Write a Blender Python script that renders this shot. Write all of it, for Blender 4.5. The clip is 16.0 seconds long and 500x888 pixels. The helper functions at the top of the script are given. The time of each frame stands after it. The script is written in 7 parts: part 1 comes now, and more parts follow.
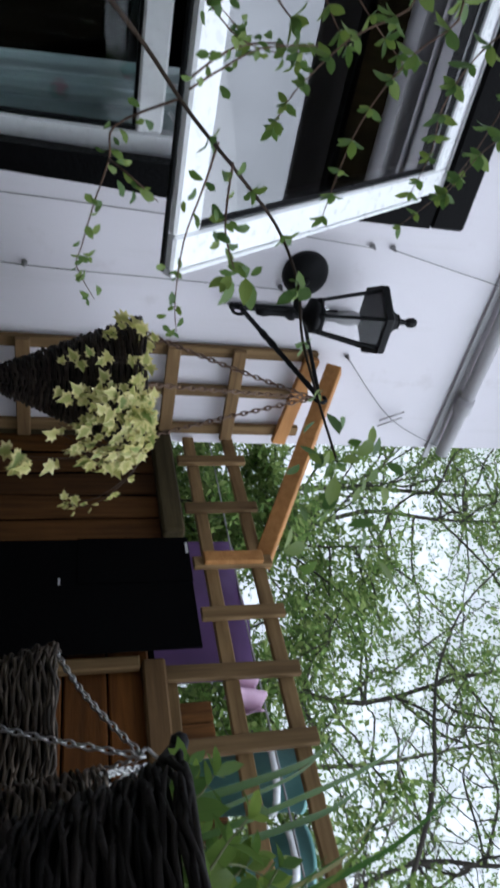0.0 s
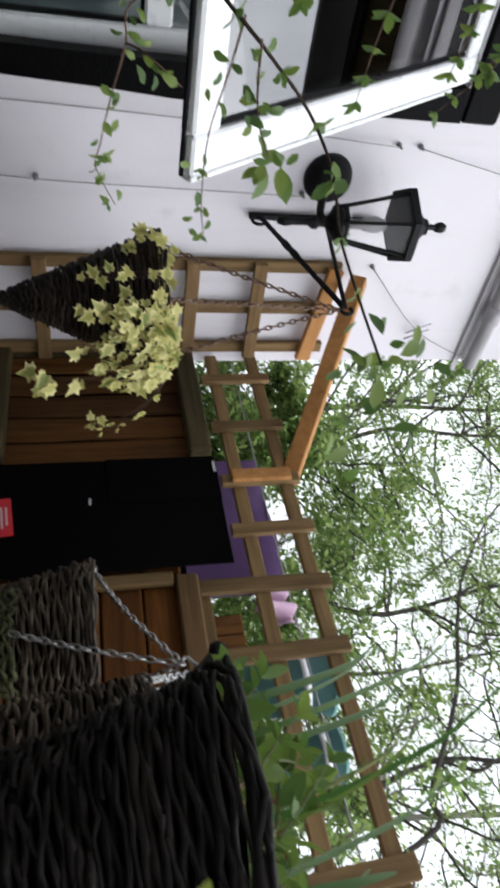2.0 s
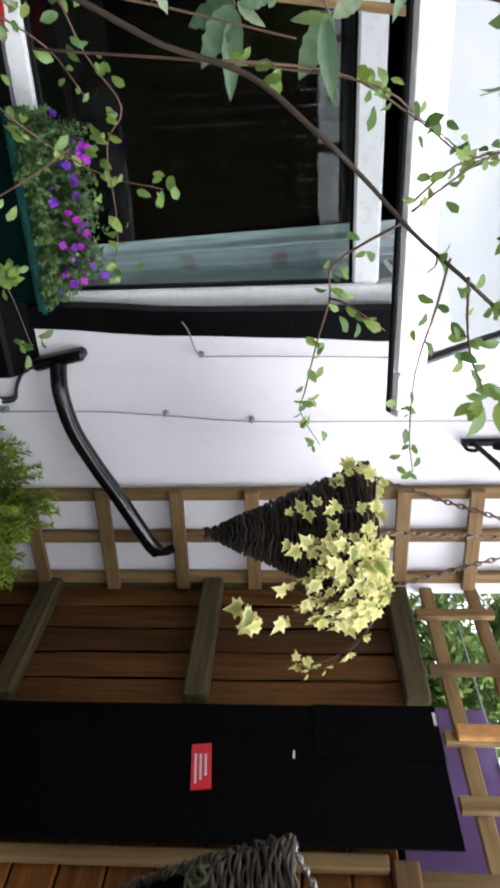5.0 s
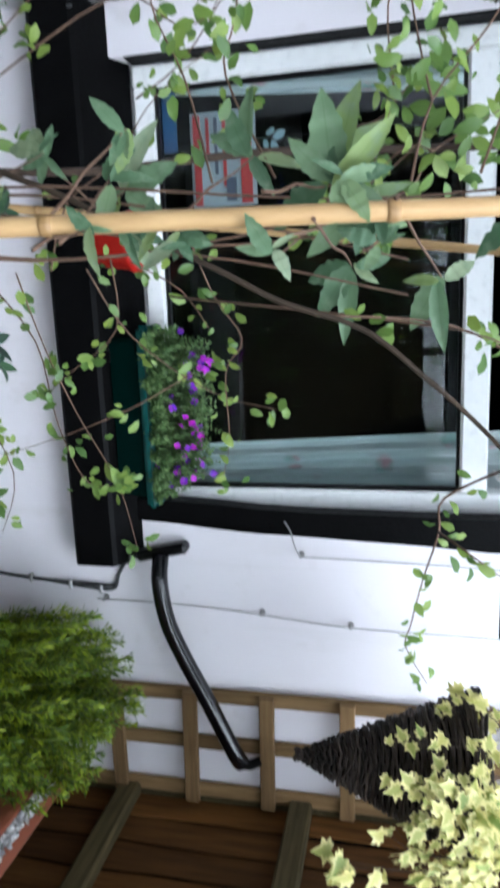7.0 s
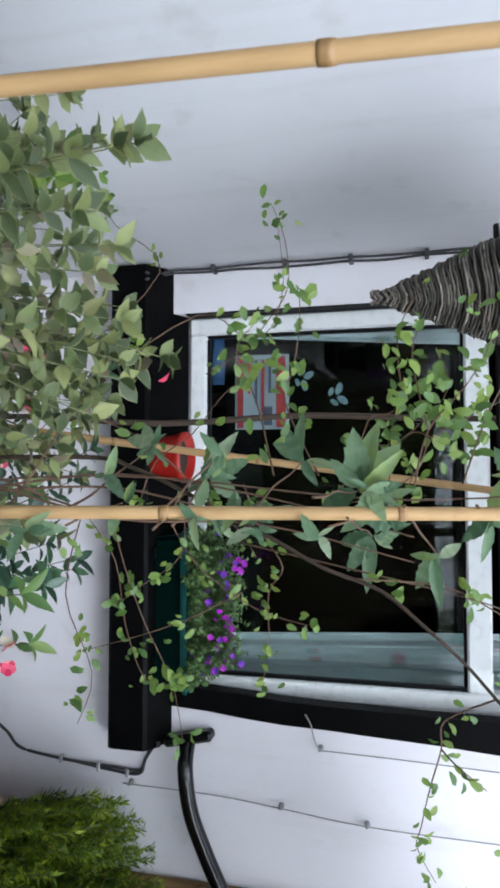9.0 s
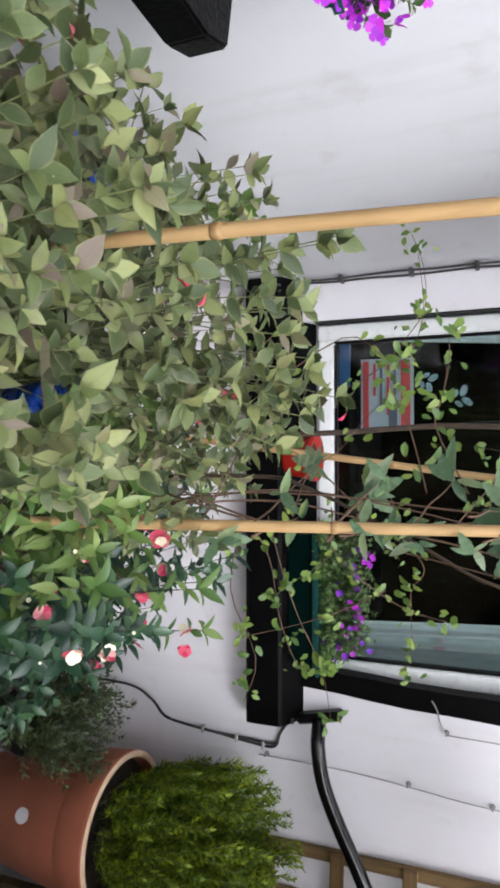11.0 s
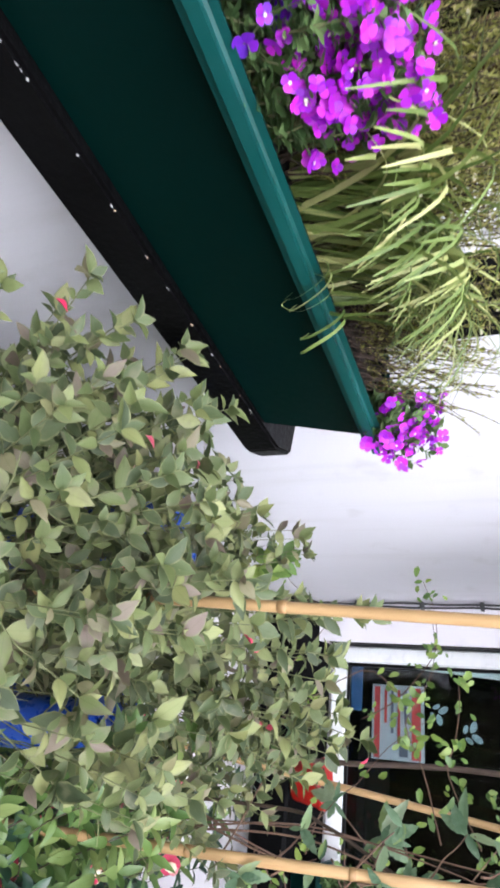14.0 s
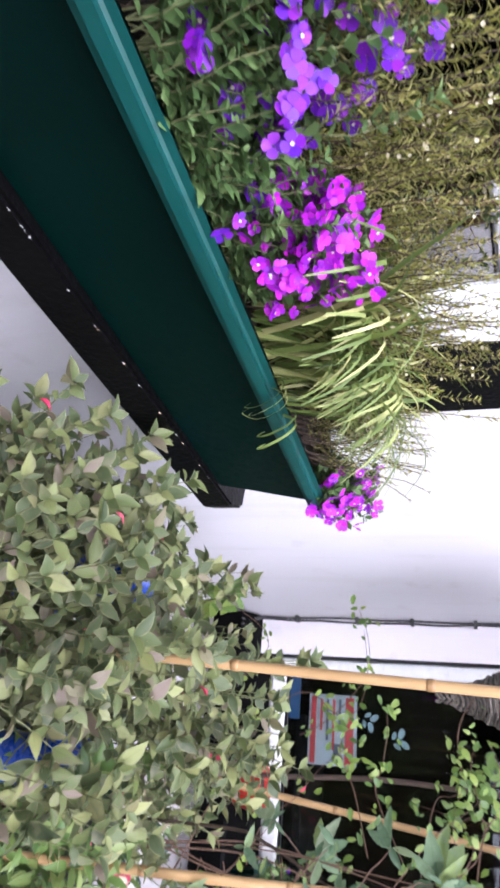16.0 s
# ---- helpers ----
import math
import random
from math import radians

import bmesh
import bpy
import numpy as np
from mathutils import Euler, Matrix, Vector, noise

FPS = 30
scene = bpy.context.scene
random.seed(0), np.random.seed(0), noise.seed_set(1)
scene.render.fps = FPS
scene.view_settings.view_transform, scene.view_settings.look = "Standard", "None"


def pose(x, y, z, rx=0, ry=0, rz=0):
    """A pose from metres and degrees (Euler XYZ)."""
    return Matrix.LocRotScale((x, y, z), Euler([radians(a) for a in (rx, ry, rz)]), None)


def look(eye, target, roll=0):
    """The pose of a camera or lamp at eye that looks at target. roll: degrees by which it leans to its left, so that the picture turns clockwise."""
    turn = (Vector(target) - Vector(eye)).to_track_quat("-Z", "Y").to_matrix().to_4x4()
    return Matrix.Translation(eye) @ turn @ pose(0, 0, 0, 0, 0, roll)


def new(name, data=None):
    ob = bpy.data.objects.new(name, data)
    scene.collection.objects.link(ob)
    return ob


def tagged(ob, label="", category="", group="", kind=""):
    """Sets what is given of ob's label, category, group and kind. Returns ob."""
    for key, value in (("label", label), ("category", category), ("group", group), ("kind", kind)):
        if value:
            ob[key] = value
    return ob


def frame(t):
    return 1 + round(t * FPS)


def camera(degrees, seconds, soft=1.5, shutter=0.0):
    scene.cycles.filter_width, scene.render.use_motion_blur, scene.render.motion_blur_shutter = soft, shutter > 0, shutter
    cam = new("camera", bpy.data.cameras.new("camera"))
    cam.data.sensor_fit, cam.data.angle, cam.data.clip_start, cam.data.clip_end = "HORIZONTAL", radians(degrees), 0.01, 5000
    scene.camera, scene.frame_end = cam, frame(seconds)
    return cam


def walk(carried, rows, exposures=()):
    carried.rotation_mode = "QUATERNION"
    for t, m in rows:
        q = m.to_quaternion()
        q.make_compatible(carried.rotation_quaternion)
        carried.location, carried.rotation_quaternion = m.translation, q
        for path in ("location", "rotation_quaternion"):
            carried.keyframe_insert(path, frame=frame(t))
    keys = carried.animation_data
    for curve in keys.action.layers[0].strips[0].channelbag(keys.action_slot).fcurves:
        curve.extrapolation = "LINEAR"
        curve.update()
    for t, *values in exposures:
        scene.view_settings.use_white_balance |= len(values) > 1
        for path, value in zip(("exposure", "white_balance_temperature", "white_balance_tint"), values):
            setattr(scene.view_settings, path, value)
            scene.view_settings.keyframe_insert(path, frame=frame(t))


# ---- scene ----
cam = camera(40.5, 16.0, soft=3.2, shutter=0.4)
PATH = [
    (0, (0.703, -1.733, 1.598), (1.929, -0.237, 2.109), 91.3),
    (0.5, (0.717, -1.736, 1.603), (2.042, -0.347, 2.167), 90.8),
    (1, (0.731, -1.737, 1.604), (2.13, -0.425, 2.171), 89.6),
    (1.5, (0.733, -1.74, 1.6), (2.169, -0.463, 2.154), 89.0),
    (2, (0.73, -1.725, 1.585), (2.132, -0.374, 2.041), 88.1),
    (2.5, (0.728, -1.701, 1.554), (2.034, -0.228, 1.906), 88.3),
    (3, (0.727, -1.691, 1.536), (1.938, -0.127, 1.83), 88.3),
    (3.5, (0.726, -1.688, 1.523), (1.879, -0.066, 1.718), 88.9),
    (3.7, (0.726, -1.686, 1.517), (1.865, -0.05, 1.674), 89.0),
    (5.8, (0.766, -1.64, 1.638), (1.502, 0.194, 1.327), 90.4),
    (6, (0.759, -1.641, 1.631), (1.445, 0.207, 1.295), 90.8),
    (6.3, (0.759, -1.645, 1.62), (1.338, 0.23, 1.235), 90.1),
    (6.5, (0.735, -1.637, 1.615), (1.29, 0.243, 1.219), 91.1),
    (7, (0.716, -1.629, 1.594), (1.111, 0.283, 1.159), 90.3),
    (7.5, (0.745, -1.643, 1.609), (0.773, 0.298, 1.126), 88.9),
    (8, (0.682, -1.687, 1.599), (0.564, 0.256, 1.143), 89.6),
    (8.2, (0.631, -1.729, 1.605), (0.563, 0.213, 1.132), 89.2),
    (10.3, (0.565, -1.97, 1.574), (0.353, -0.059, 1.026), 89.4),
    (10.5, (0.549, -1.982, 1.567), (0.38, -0.092, 0.934), 89.7),
    (11, (0.541, -2.02, 1.552), (0.512, -0.164, 0.808), 89.6),
    (11.5, (0.549, -2.079, 1.556), (0.495, -0.234, 0.787), 90.8),
    (12, (0.57, -2.133, 1.569), (0.3, -0.299, 0.82), 88.2),
    (12.5, (0.49, -2.181, 1.565), (0.25, -0.345, 0.81), 87.3),
    (13, (0.486, -2.21, 1.547), (0.224, -0.391, 0.759), 87.8),
    (13.5, (0.508, -2.197, 1.555), (-0.184, -0.493, 0.769), 85.9),
    (14, (0.51, -2.227, 1.57), (-0.331, -0.565, 0.84), 85.9),
    (14.5, (0.474, -2.312, 1.583), (-0.342, -0.607, 0.929), 86.2),
    (15, (0.449, -2.356, 1.599), (-0.38, -0.641, 0.988), 89.1),
    (15.5, (0.481, -2.303, 1.592), (-0.46, -0.641, 1.0), 85.4),
    (16, (0.45, -2.368, 1.591), (-0.376, -0.638, 1.019), 87.6),
]
walk(cam, [(t, look(eye, target, roll)) for t, eye, target, roll in PATH],
     exposures=[(0.0, -0.60, 5600, 10), (1.5, -0.38, 5850, 10), (2.0, -0.25, 6100, 11), (2.5, -0.08, 6200, 12), (3.7, 0.35, 6300, 12), (6.0, 0.90, 5700, 9), (7.2, 0.94, 5520, 7), (8.2, 0.65, 5500, 7), (10.5, 0.72, 6100, 12), (11.5, 0.98, 6150, 13), (12.5, 1.02, 6050, 13), (13.5, 1.2, 5950, 15), (16.0, 1.34, 5800, 25)])

# ---- daylight: pale overcast sky and a wide soft sun ----
world = bpy.data.worlds.new("overcast")
scene.world = world
world.use_nodes = True
wn = world.node_tree.nodes
wl = world.node_tree.links
sky = wn.new("ShaderNodeTexSky")
sky.sky_type = 'NISHITA'
sky.sun_disc = False
sky.sun_elevation = radians(50)
sky.sun_rotation = radians(148)
sky.air_density = 1.0
sky.dust_density = 6.0
sky.ozone_density = 1.0
grey = wn.new("ShaderNodeHueSaturation")
grey.inputs["Saturation"].default_value = 0.18
wl.new(sky.outputs[0], grey.inputs["Color"])
# even cloud cover with soft clouds in it
co = wn.new("ShaderNodeTexCoord")
sp = wn.new("ShaderNodeSeparateXYZ")
wl.new(co.outputs["Generated"], sp.inputs[0])
mr = wn.new("ShaderNodeMapRange")
mr.inputs["From Min"].default_value = 0.0
mr.inputs["From Max"].default_value = 1.0
mr.inputs["To Min"].default_value = 2.5
mr.inputs["To Max"].default_value = 3.3
wl.new(sp.outputs[2], mr.inputs["Value"])
vm = wn.new("ShaderNodeVectorMath")
vm.operation = 'SCALE'
veil = wn.new("ShaderNodeMix")
veil.data_type = 'RGBA'
veil.inputs[0].default_value = 0.72
veil.inputs[7].default_value = (4.75, 4.8, 4.85, 1)
wl.new(grey.outputs[0], veil.inputs[6])
wl.new(veil.outputs[2], vm.inputs[0])
cloud = wn.new("ShaderNodeTexNoise")
cloud.inputs["Scale"].default_value = 3.2
cloud.inputs["Detail"].default_value = 6
cloud.inputs["Roughness"].default_value = 0.55
wl.new(co.outputs["Generated"], cloud.inputs["Vector"])
cr = wn.new("ShaderNodeMapRange")
cr.inputs["From Min"].default_value = 0.35
cr.inputs["From Max"].default_value = 0.65
cr.inputs["To Min"].default_value = 0.85
cr.inputs["To Max"].default_value = 1.25
wl.new(cloud.outputs["Fac"], cr.inputs["Value"])
cm_ = wn.new("ShaderNodeMath")
cm_.operation = 'MULTIPLY'
wl.new(mr.outputs[0], cm_.inputs[0])
wl.new(cr.outputs[0], cm_.inputs[1])
wl.new(cm_.outputs[0], vm.inputs["Scale"])
wl.new(vm.outputs[0], wn["Background"].inputs["Color"])
wn["Background"].inputs["Strength"].default_value = 0.145
sun_data = bpy.data.lights.new("sun", 'SUN')
sun_data.energy = 0.5
sun_data.angle = radians(70)
sun_data.color = (1.0, 0.96, 0.90)
sun = new("sun", sun_data)
sun.matrix_basis = look((1.38, -2.2, 3.0), (0, 0, 0))

# ---- helpers ----
WORLD = {}
rnd = random.Random(7)


def thing(name, label, category, at=(0, 0, 0), group="", kind=""):
    ob = new(name)
    ob.empty_display_size = 0.05
    ob.location = at
    WORLD[ob] = Matrix.Translation(at)
    return tagged(ob, label, category, group, kind)


def adopt(ob, parent):
    ob.parent = parent
    ob.matrix_parent_inverse = WORLD.get(parent, Matrix()).inverted()


def mesh_ob(name, mesh, material, parent=None, label="", category="", kind="", smooth=True):
    if material is not None:
        mesh.materials.append(material)
    if smooth:
        mesh.polygons.foreach_set("use_smooth", [True] * len(mesh.polygons))
    ob = new(name, mesh)
    if parent is not None:
        adopt(ob, parent)
    return tagged(ob, label, category, "", kind)


def part(name, bm, material, parent=None, label="", category="", kind="", smooth=False):
    mesh = bpy.data.meshes.new(name)
    bmesh.ops.recalc_face_normals(bm, faces=bm.faces)
    bm.to_mesh(mesh)
    bm.free()
    return mesh_ob(name, mesh, material, parent, label, category, kind, smooth)


def box(x0, x1, y0, y1, z0, z1, bevel=0.003, bm=None, turn=None, segments=1):
    """A bevelled box between the given bounds; turn is applied about its centre."""
    bm = bm or bmesh.new()
    c = Vector(((x0 + x1) / 2, (y0 + y1) / 2, (z0 + z1) / 2))
    m = Matrix.Translation(c) @ (turn or Matrix()) @ Matrix.Diagonal((x1 - x0, y1 - y0, z1 - z0, 1))
    made = bmesh.ops.create_cube(bm, size=1, matrix=m)["verts"]
    if bevel:
        edges = {e for v in made for e in v.link_edges}
        bmesh.ops.bevel(bm, geom=list(edges), offset=bevel, segments=segments, affect='EDGES')
    return bm


def tube(points, radius, sides=8, bm=None, closed=False, caps=True):
    """A tube along points; radius is a number or one per point."""
    bm = bm or bmesh.new()
    pts = [Vector(p) for p in points]
    n = len(pts)
    rad = [radius] * n if isinstance(radius, (int, float)) else list(radius)
    rings = []
    ref = Vector((0.31, 0.17, 0.93)).normalized()
    for i, p in enumerate(pts):
        a = pts[(i - 1) % n] if closed or i else p
        b = pts[(i + 1) % n] if closed or i < n - 1 else p
        t = (b - a).normalized() if (b - a).length > 1e-9 else Vector((0, 0, 1))
        s = t.cross(ref)
        if s.length < 1e-3:
            s = t.cross(Vector((1, 0, 0)))
        s.normalize()
        u = t.cross(s)
        rings.append([bm.verts.new(p + (s * math.cos(k * math.tau / sides) + u * math.sin(k * math.tau / sides)) * rad[i])
                      for k in range(sides)])
    m = n if closed else n - 1
    for i in range(m):
        r, q = rings[i], rings[(i + 1) % n]
        for k in range(sides):
            bm.faces.new((r[k], r[(k + 1) % sides], q[(k + 1) % sides], q[k]))
    if caps and not closed:
        bm.faces.new(rings[0][::-1])
        bm.faces.new(rings[-1])
    return bm


def lathe(profile, at=(0, 0, 0), sides=32, bm=None, squash=1.0):
    """Turns (radius, z) pairs about the upright axis through at."""
    bm = bm or bmesh.new()
    rings = []
    for r, z in profile:
        rings.append([bm.verts.new((at[0] + r * math.cos(k * math.tau / sides), at[1] + squash * r * math.sin(k * math.tau / sides), at[2] + z))
                      for k in range(sides)])
    for a, b in zip(rings, rings[1:]):
        for k in range(sides):
            bm.faces.new((a[k], a[(k + 1) % sides], b[(k + 1) % sides], b[k]))
    return bm


def curve(points, steps=6):
    """A smooth line through the points."""
    pts = [Vector(p) for p in points]
    out = []
    for i in range(len(pts) - 1):
        p0, p1, p2, p3 = pts[max(i - 1, 0)], pts[i], pts[i + 1], pts[min(i + 2, len(pts) - 1)]
        for k in range(steps):
            t = k / steps
            out.append(0.5 * ((2 * p1) + (p2 - p0) * t + (2 * p0 - 5 * p1 + 4 * p2 - p3) * t * t + (3 * p1 - p0 - 3 * p2 + p3) * t ** 3))
    out.append(pts[-1])
    return out


def frame_along(at, way, up, scale=1.0):
    """A matrix whose y points along way and whose z lies near up."""
    y = Vector(way).normalized()
    x = y.cross(Vector(up))
    if x.length < 1e-4:
        x = y.cross(Vector((1, 0.2, 0)))
    x.normalize()
    z = x.cross(y)
    m = Matrix((x, y, z)).transposed().to_4x4()
    return Matrix.Translation(at) @ m @ Matrix.Scale(scale, 4)


def swing(ob, lift=0.0):
    """Turns a thing with the second house wall, which meets the first at a little under a right angle."""
    ob.matrix_basis = Matrix.Translation((0, 0, lift)) @ Matrix.Rotation(radians(-3.5), 4, 'Z') @ ob.matrix_basis
    return ob


# ---- materials ----
def material(name):
    m = bpy.data.materials.new(name)
    m.use_nodes = True
    nt = m.node_tree
    return m, nt, nt.nodes["Principled BSDF"]


def ramp(nt, source, stops):
    r = nt.nodes.new("ShaderNodeValToRGB")
    el = r.color_ramp.elements
    while len(el) < len(stops):
        el.new(0.5)
    for e, (p, c) in zip(el, stops):
        e.position = p
        e.color = (*c, 1)
    nt.links.new(source, r.inputs[0])
    return r.outputs[0]


def noise_of(nt, scale, detail=4, stretch=None, rough=0.55):
    tc = nt.nodes.new("ShaderNodeTexCoord")
    mp = nt.nodes.new("ShaderNodeMapping")
    if stretch:
        mp.inputs["Scale"].default_value = stretch
    nt.links.new(tc.outputs["Object"], mp.inputs["Vector"])
    n = nt.nodes.new("ShaderNodeTexNoise")
    n.inputs["Scale"].default_value = scale
    n.inputs["Detail"].default_value = detail
    n.inputs["Roughness"].default_value = rough
    nt.links.new(mp.outputs[0], n.inputs["Vector"])
    return n.outputs["Fac"]


def mix(nt, a, b, fac, how='MIX'):
    m = nt.nodes.new("ShaderNodeMix")
    m.data_type = 'RGBA'
    m.blend_type = how
    for sock, v in ((m.inputs[0], fac), (m.inputs[6], a), (m.inputs[7], b)):
        if isinstance(v, (int, float)):
            sock.default_value = v
        elif isinstance(v, tuple):
            sock.default_value = (*v, 1)
        else:
            nt.links.new(v, sock)
    return m.outputs[2]


def bump(nt, bsdf, height, strength, distance=0.01):
    b = nt.nodes.new("ShaderNodeBump")
    b.inputs["Strength"].default_value = strength
    b.inputs["Distance"].default_value = distance
    nt.links.new(height, b.inputs["Height"])
    nt.links.new(b.outputs[0], bsdf.inputs["Normal"])


def chance(nt):
    """A random number for every object and every loose piece of a mesh."""
    oi = nt.nodes.new("ShaderNodeObjectInfo")
    ge = nt.nodes.new("ShaderNodeNewGeometry")
    ad = nt.nodes.new("ShaderNodeMath")
    ad.operation = 'ADD'
    nt.links.new(oi.outputs["Random"], ad.inputs[0])
    nt.links.new(ge.outputs["Random Per Island"], ad.inputs[1])
    fr = nt.nodes.new("ShaderNodeMath")
    fr.operation = 'FRACT'
    nt.links.new(ad.outputs[0], fr.inputs[0])
    return fr.outputs[0]


def surface(name, dark, light, scale=8.0, fine=60.0, rough=0.7, relief=0.15, metal=0.0, stretch=None, vary=0.0, coat=0.0, depth=0.004, spec=0.5):
    """Two scales of variation between two colours, with fine relief; vary shifts each piece by chance."""
    m, nt, b = material(name)
    big = noise_of(nt, scale, 4, stretch)
    small = noise_of(nt, fine, 5, stretch)
    c1 = ramp(nt, big, [(0.3, dark), (0.7, light)])
    c2 = ramp(nt, small, [(0.3, tuple(0.82 * v for v in light)), (0.7, light)])
    c = mix(nt, c1, c2, 0.35)
    if vary:
        ch = ramp(nt, chance(nt), [(0.0, (1 - vary,) * 3), (1.0, (1 + vary * 0.4,) * 3)])
        c = mix(nt, c, ch, 1.0, 'MULTIPLY')
    nt.links.new(c, b.inputs["Base Color"])
    rr = ramp(nt, small, [(0.2, (max(rough - 0.12, 0.05),) * 3), (0.8, (min(rough + 0.1, 1),) * 3)])
    nt.links.new(rr, b.inputs["Roughness"])
    b.inputs["Metallic"].default_value = metal
    b.inputs["Specular IOR Level"].default_value = spec
    b.inputs["Coat Weight"].default_value = coat
    bump(nt, b, small, relief, depth)
    return m


def plaster(name, tint):
    m, nt, b = material(name)
    big = noise_of(nt, 1.6, 6)
    mid = noise_of(nt, 9, 5)
    fine = noise_of(nt, 140, 4)
    clean = ramp(nt, big, [(0.25, tuple(0.90 * v for v in tint)), (0.75, tint)])
    spots = ramp(nt, mid, [(0.60, (1, 1, 1)), (0.78, (0.86, 0.85, 0.83))])
    streak = ramp(nt, noise_of(nt, 5, 5, (3.0, 3.0, 0.25)), [(0.55, (1, 1, 1)), (0.8, (0.90, 0.90, 0.88))])
    c = mix(nt, clean, spots, 1.0, 'MULTIPLY')
    c = mix(nt, c, streak, 1.0, 'MULTIPLY')
    nt.links.new(c, b.inputs["Base Color"])
    b.inputs["Roughness"].default_value = 0.8
    ad = nt.nodes.new("ShaderNodeMath")
    ad.operation = 'ADD'
    nt.links.new(mid, ad.inputs[0])
    nt.links.new(fine, ad.inputs[1])
    bump(nt, b, ad.outputs[0], 0.13, 0.005)
    return m


def leaf_material(name, stops, margin=None, margin_at=0.62, rough=0.5, glow=0.35, blotch=None):
    """Leaf: colour by chance, a paler margin by the distance from the midrib, veins and light through the blade."""
    m, nt, b = material(name)
    c = ramp(nt, chance(nt), stops)
    uv = nt.nodes.new("ShaderNodeUVMap")
    sep = nt.nodes.new("ShaderNodeSeparateXYZ")
    nt.links.new(uv.outputs[0], sep.inputs[0])
    side = nt.nodes.new("ShaderNodeMath")
    side.operation = 'ABSOLUTE'
    cent = nt.nodes.new("ShaderNodeMath")
    cent.operation = 'SUBTRACT'
    cent.inputs[1].default_value = 0.5
    nt.links.new(sep.outputs[0], cent.inputs[0])
    nt.links.new(cent.outputs[0], side.inputs[0])
    nz = noise_of(nt, 60, 3)
    if margin:
        ad = nt.nodes.new("ShaderNodeMath")
        ad.operation = 'MULTIPLY_ADD'
        ad.inputs[1].default_value = 0.25
        nt.links.new(nz, ad.inputs[0])
        nt.links.new(side.outputs[0], ad.inputs[2])
        f = ramp(nt, ad.outputs[0], [(margin_at * 0.5 + 0.10, (0, 0, 0)), (margin_at * 0.5 + 0.22, (1, 1, 1))])
        c = mix(nt, c, margin, f)
    if blotch:
        f = ramp(nt, noise_of(nt, 25, 3), [(0.52, (0, 0, 0)), (0.66, (0.7, 0.7, 0.7))])
        c = mix(nt, c, blotch, f)
    vein = ramp(nt, side.outputs[0], [(0.0, (0.85, 0.9, 0.8)), (0.05, (1, 1, 1))])
    c = mix(nt, c, vein, 1.0, 'MULTIPLY')
    nt.links.new(c, b.inputs["Base Color"])
    b.inputs["Roughness"].default_value = rough
    bump(nt, b, nz, 0.2, 0.002)
    tr = nt.nodes.new("ShaderNodeBsdfTranslucent")
    nt.links.new(c, tr.inputs["Color"])
    mx = nt.nodes.new("ShaderNodeMixShader")
    mx.inputs[0].default_value = glow
    nt.links.new(b.outputs[0], mx.inputs[1])
    nt.links.new(tr.outputs[0], mx.inputs[2])
    nt.links.new(mx.outputs[0], nt.nodes["Material Output"].inputs["Surface"])
    return m


def glass_material(name, tint=(0.9, 0.95, 0.95), ior=1.75):
    m, nt, b = material(name)
    tr = nt.nodes.new("ShaderNodeBsdfTransparent")
    tr.inputs[0].default_value = (*tint, 1)
    gl = nt.nodes.new("ShaderNodeBsdfGlossy")
    gl.inputs["Roughness"].default_value = 0.01
    fr = nt.nodes.new("ShaderNodeFresnel")
    fr.inputs["IOR"].default_value = ior
    mx = nt.nodes.new("ShaderNodeMixShader")
    nt.links.new(fr.outputs[0], mx.inputs[0])
    nt.links.new(tr.outputs[0], mx.inputs[1])
    nt.links.new(gl.outputs[0], mx.inputs[2])
    nt.links.new(mx.outputs[0], nt.nodes["Material Output"].inputs["Surface"])
    return m


def clear_glass(name):
    """Thin old glass: nearly clear, with a faint even gloss."""
    m, nt, b = material(name)
    tr = nt.nodes.new("ShaderNodeBsdfTransparent")
    gl = nt.nodes.new("ShaderNodeBsdfGlossy")
    gl.inputs["Roughness"].default_value = 0.03
    mx = nt.nodes.new("ShaderNodeMixShader")
    mx.inputs[0].default_value = 0.06
    nt.links.new(tr.outputs[0], mx.inputs[1])
    nt.links.new(gl.outputs[0], mx.inputs[2])
    nt.links.new(mx.outputs[0], nt.nodes["Material Output"].inputs["Surface"])
    return m


def wood(name, dark, light, rough=0.75, vary=0.25, along=2, relief=0.3):
    """Sawn wood with grain along one axis (0 x, 1 y, 2 z) and knots."""
    m, nt, b = material(name)
    st = [9.0, 9.0, 9.0]
    st[along] = 0.6
    grain = noise_of(nt, 6, 6, tuple(st), 0.65)
    big = noise_of(nt, 4, 3)
    c = ramp(nt, grain, [(0.25, dark), (0.75, light)])
    stain = ramp(nt, big, [(0.35, (0.72, 0.72, 0.70)), (0.65, (1, 1, 1))])
    c = mix(nt, c, stain, 1.0, 'MULTIPLY')
    ch = ramp(nt, chance(nt), [(0.0, (1 - vary,) * 3), (1.0, (1 + vary * 0.5,) * 3)])
    c = mix(nt, c, ch, 1.0, 'MULTIPLY')
    nt.links.new(c, b.inputs["Base Color"])
    b.inputs["Roughness"].default_value = rough
    b.inputs["Specular IOR Level"].default_value = 0.22
    bump(nt, b, grain, relief, 0.004)
    return m


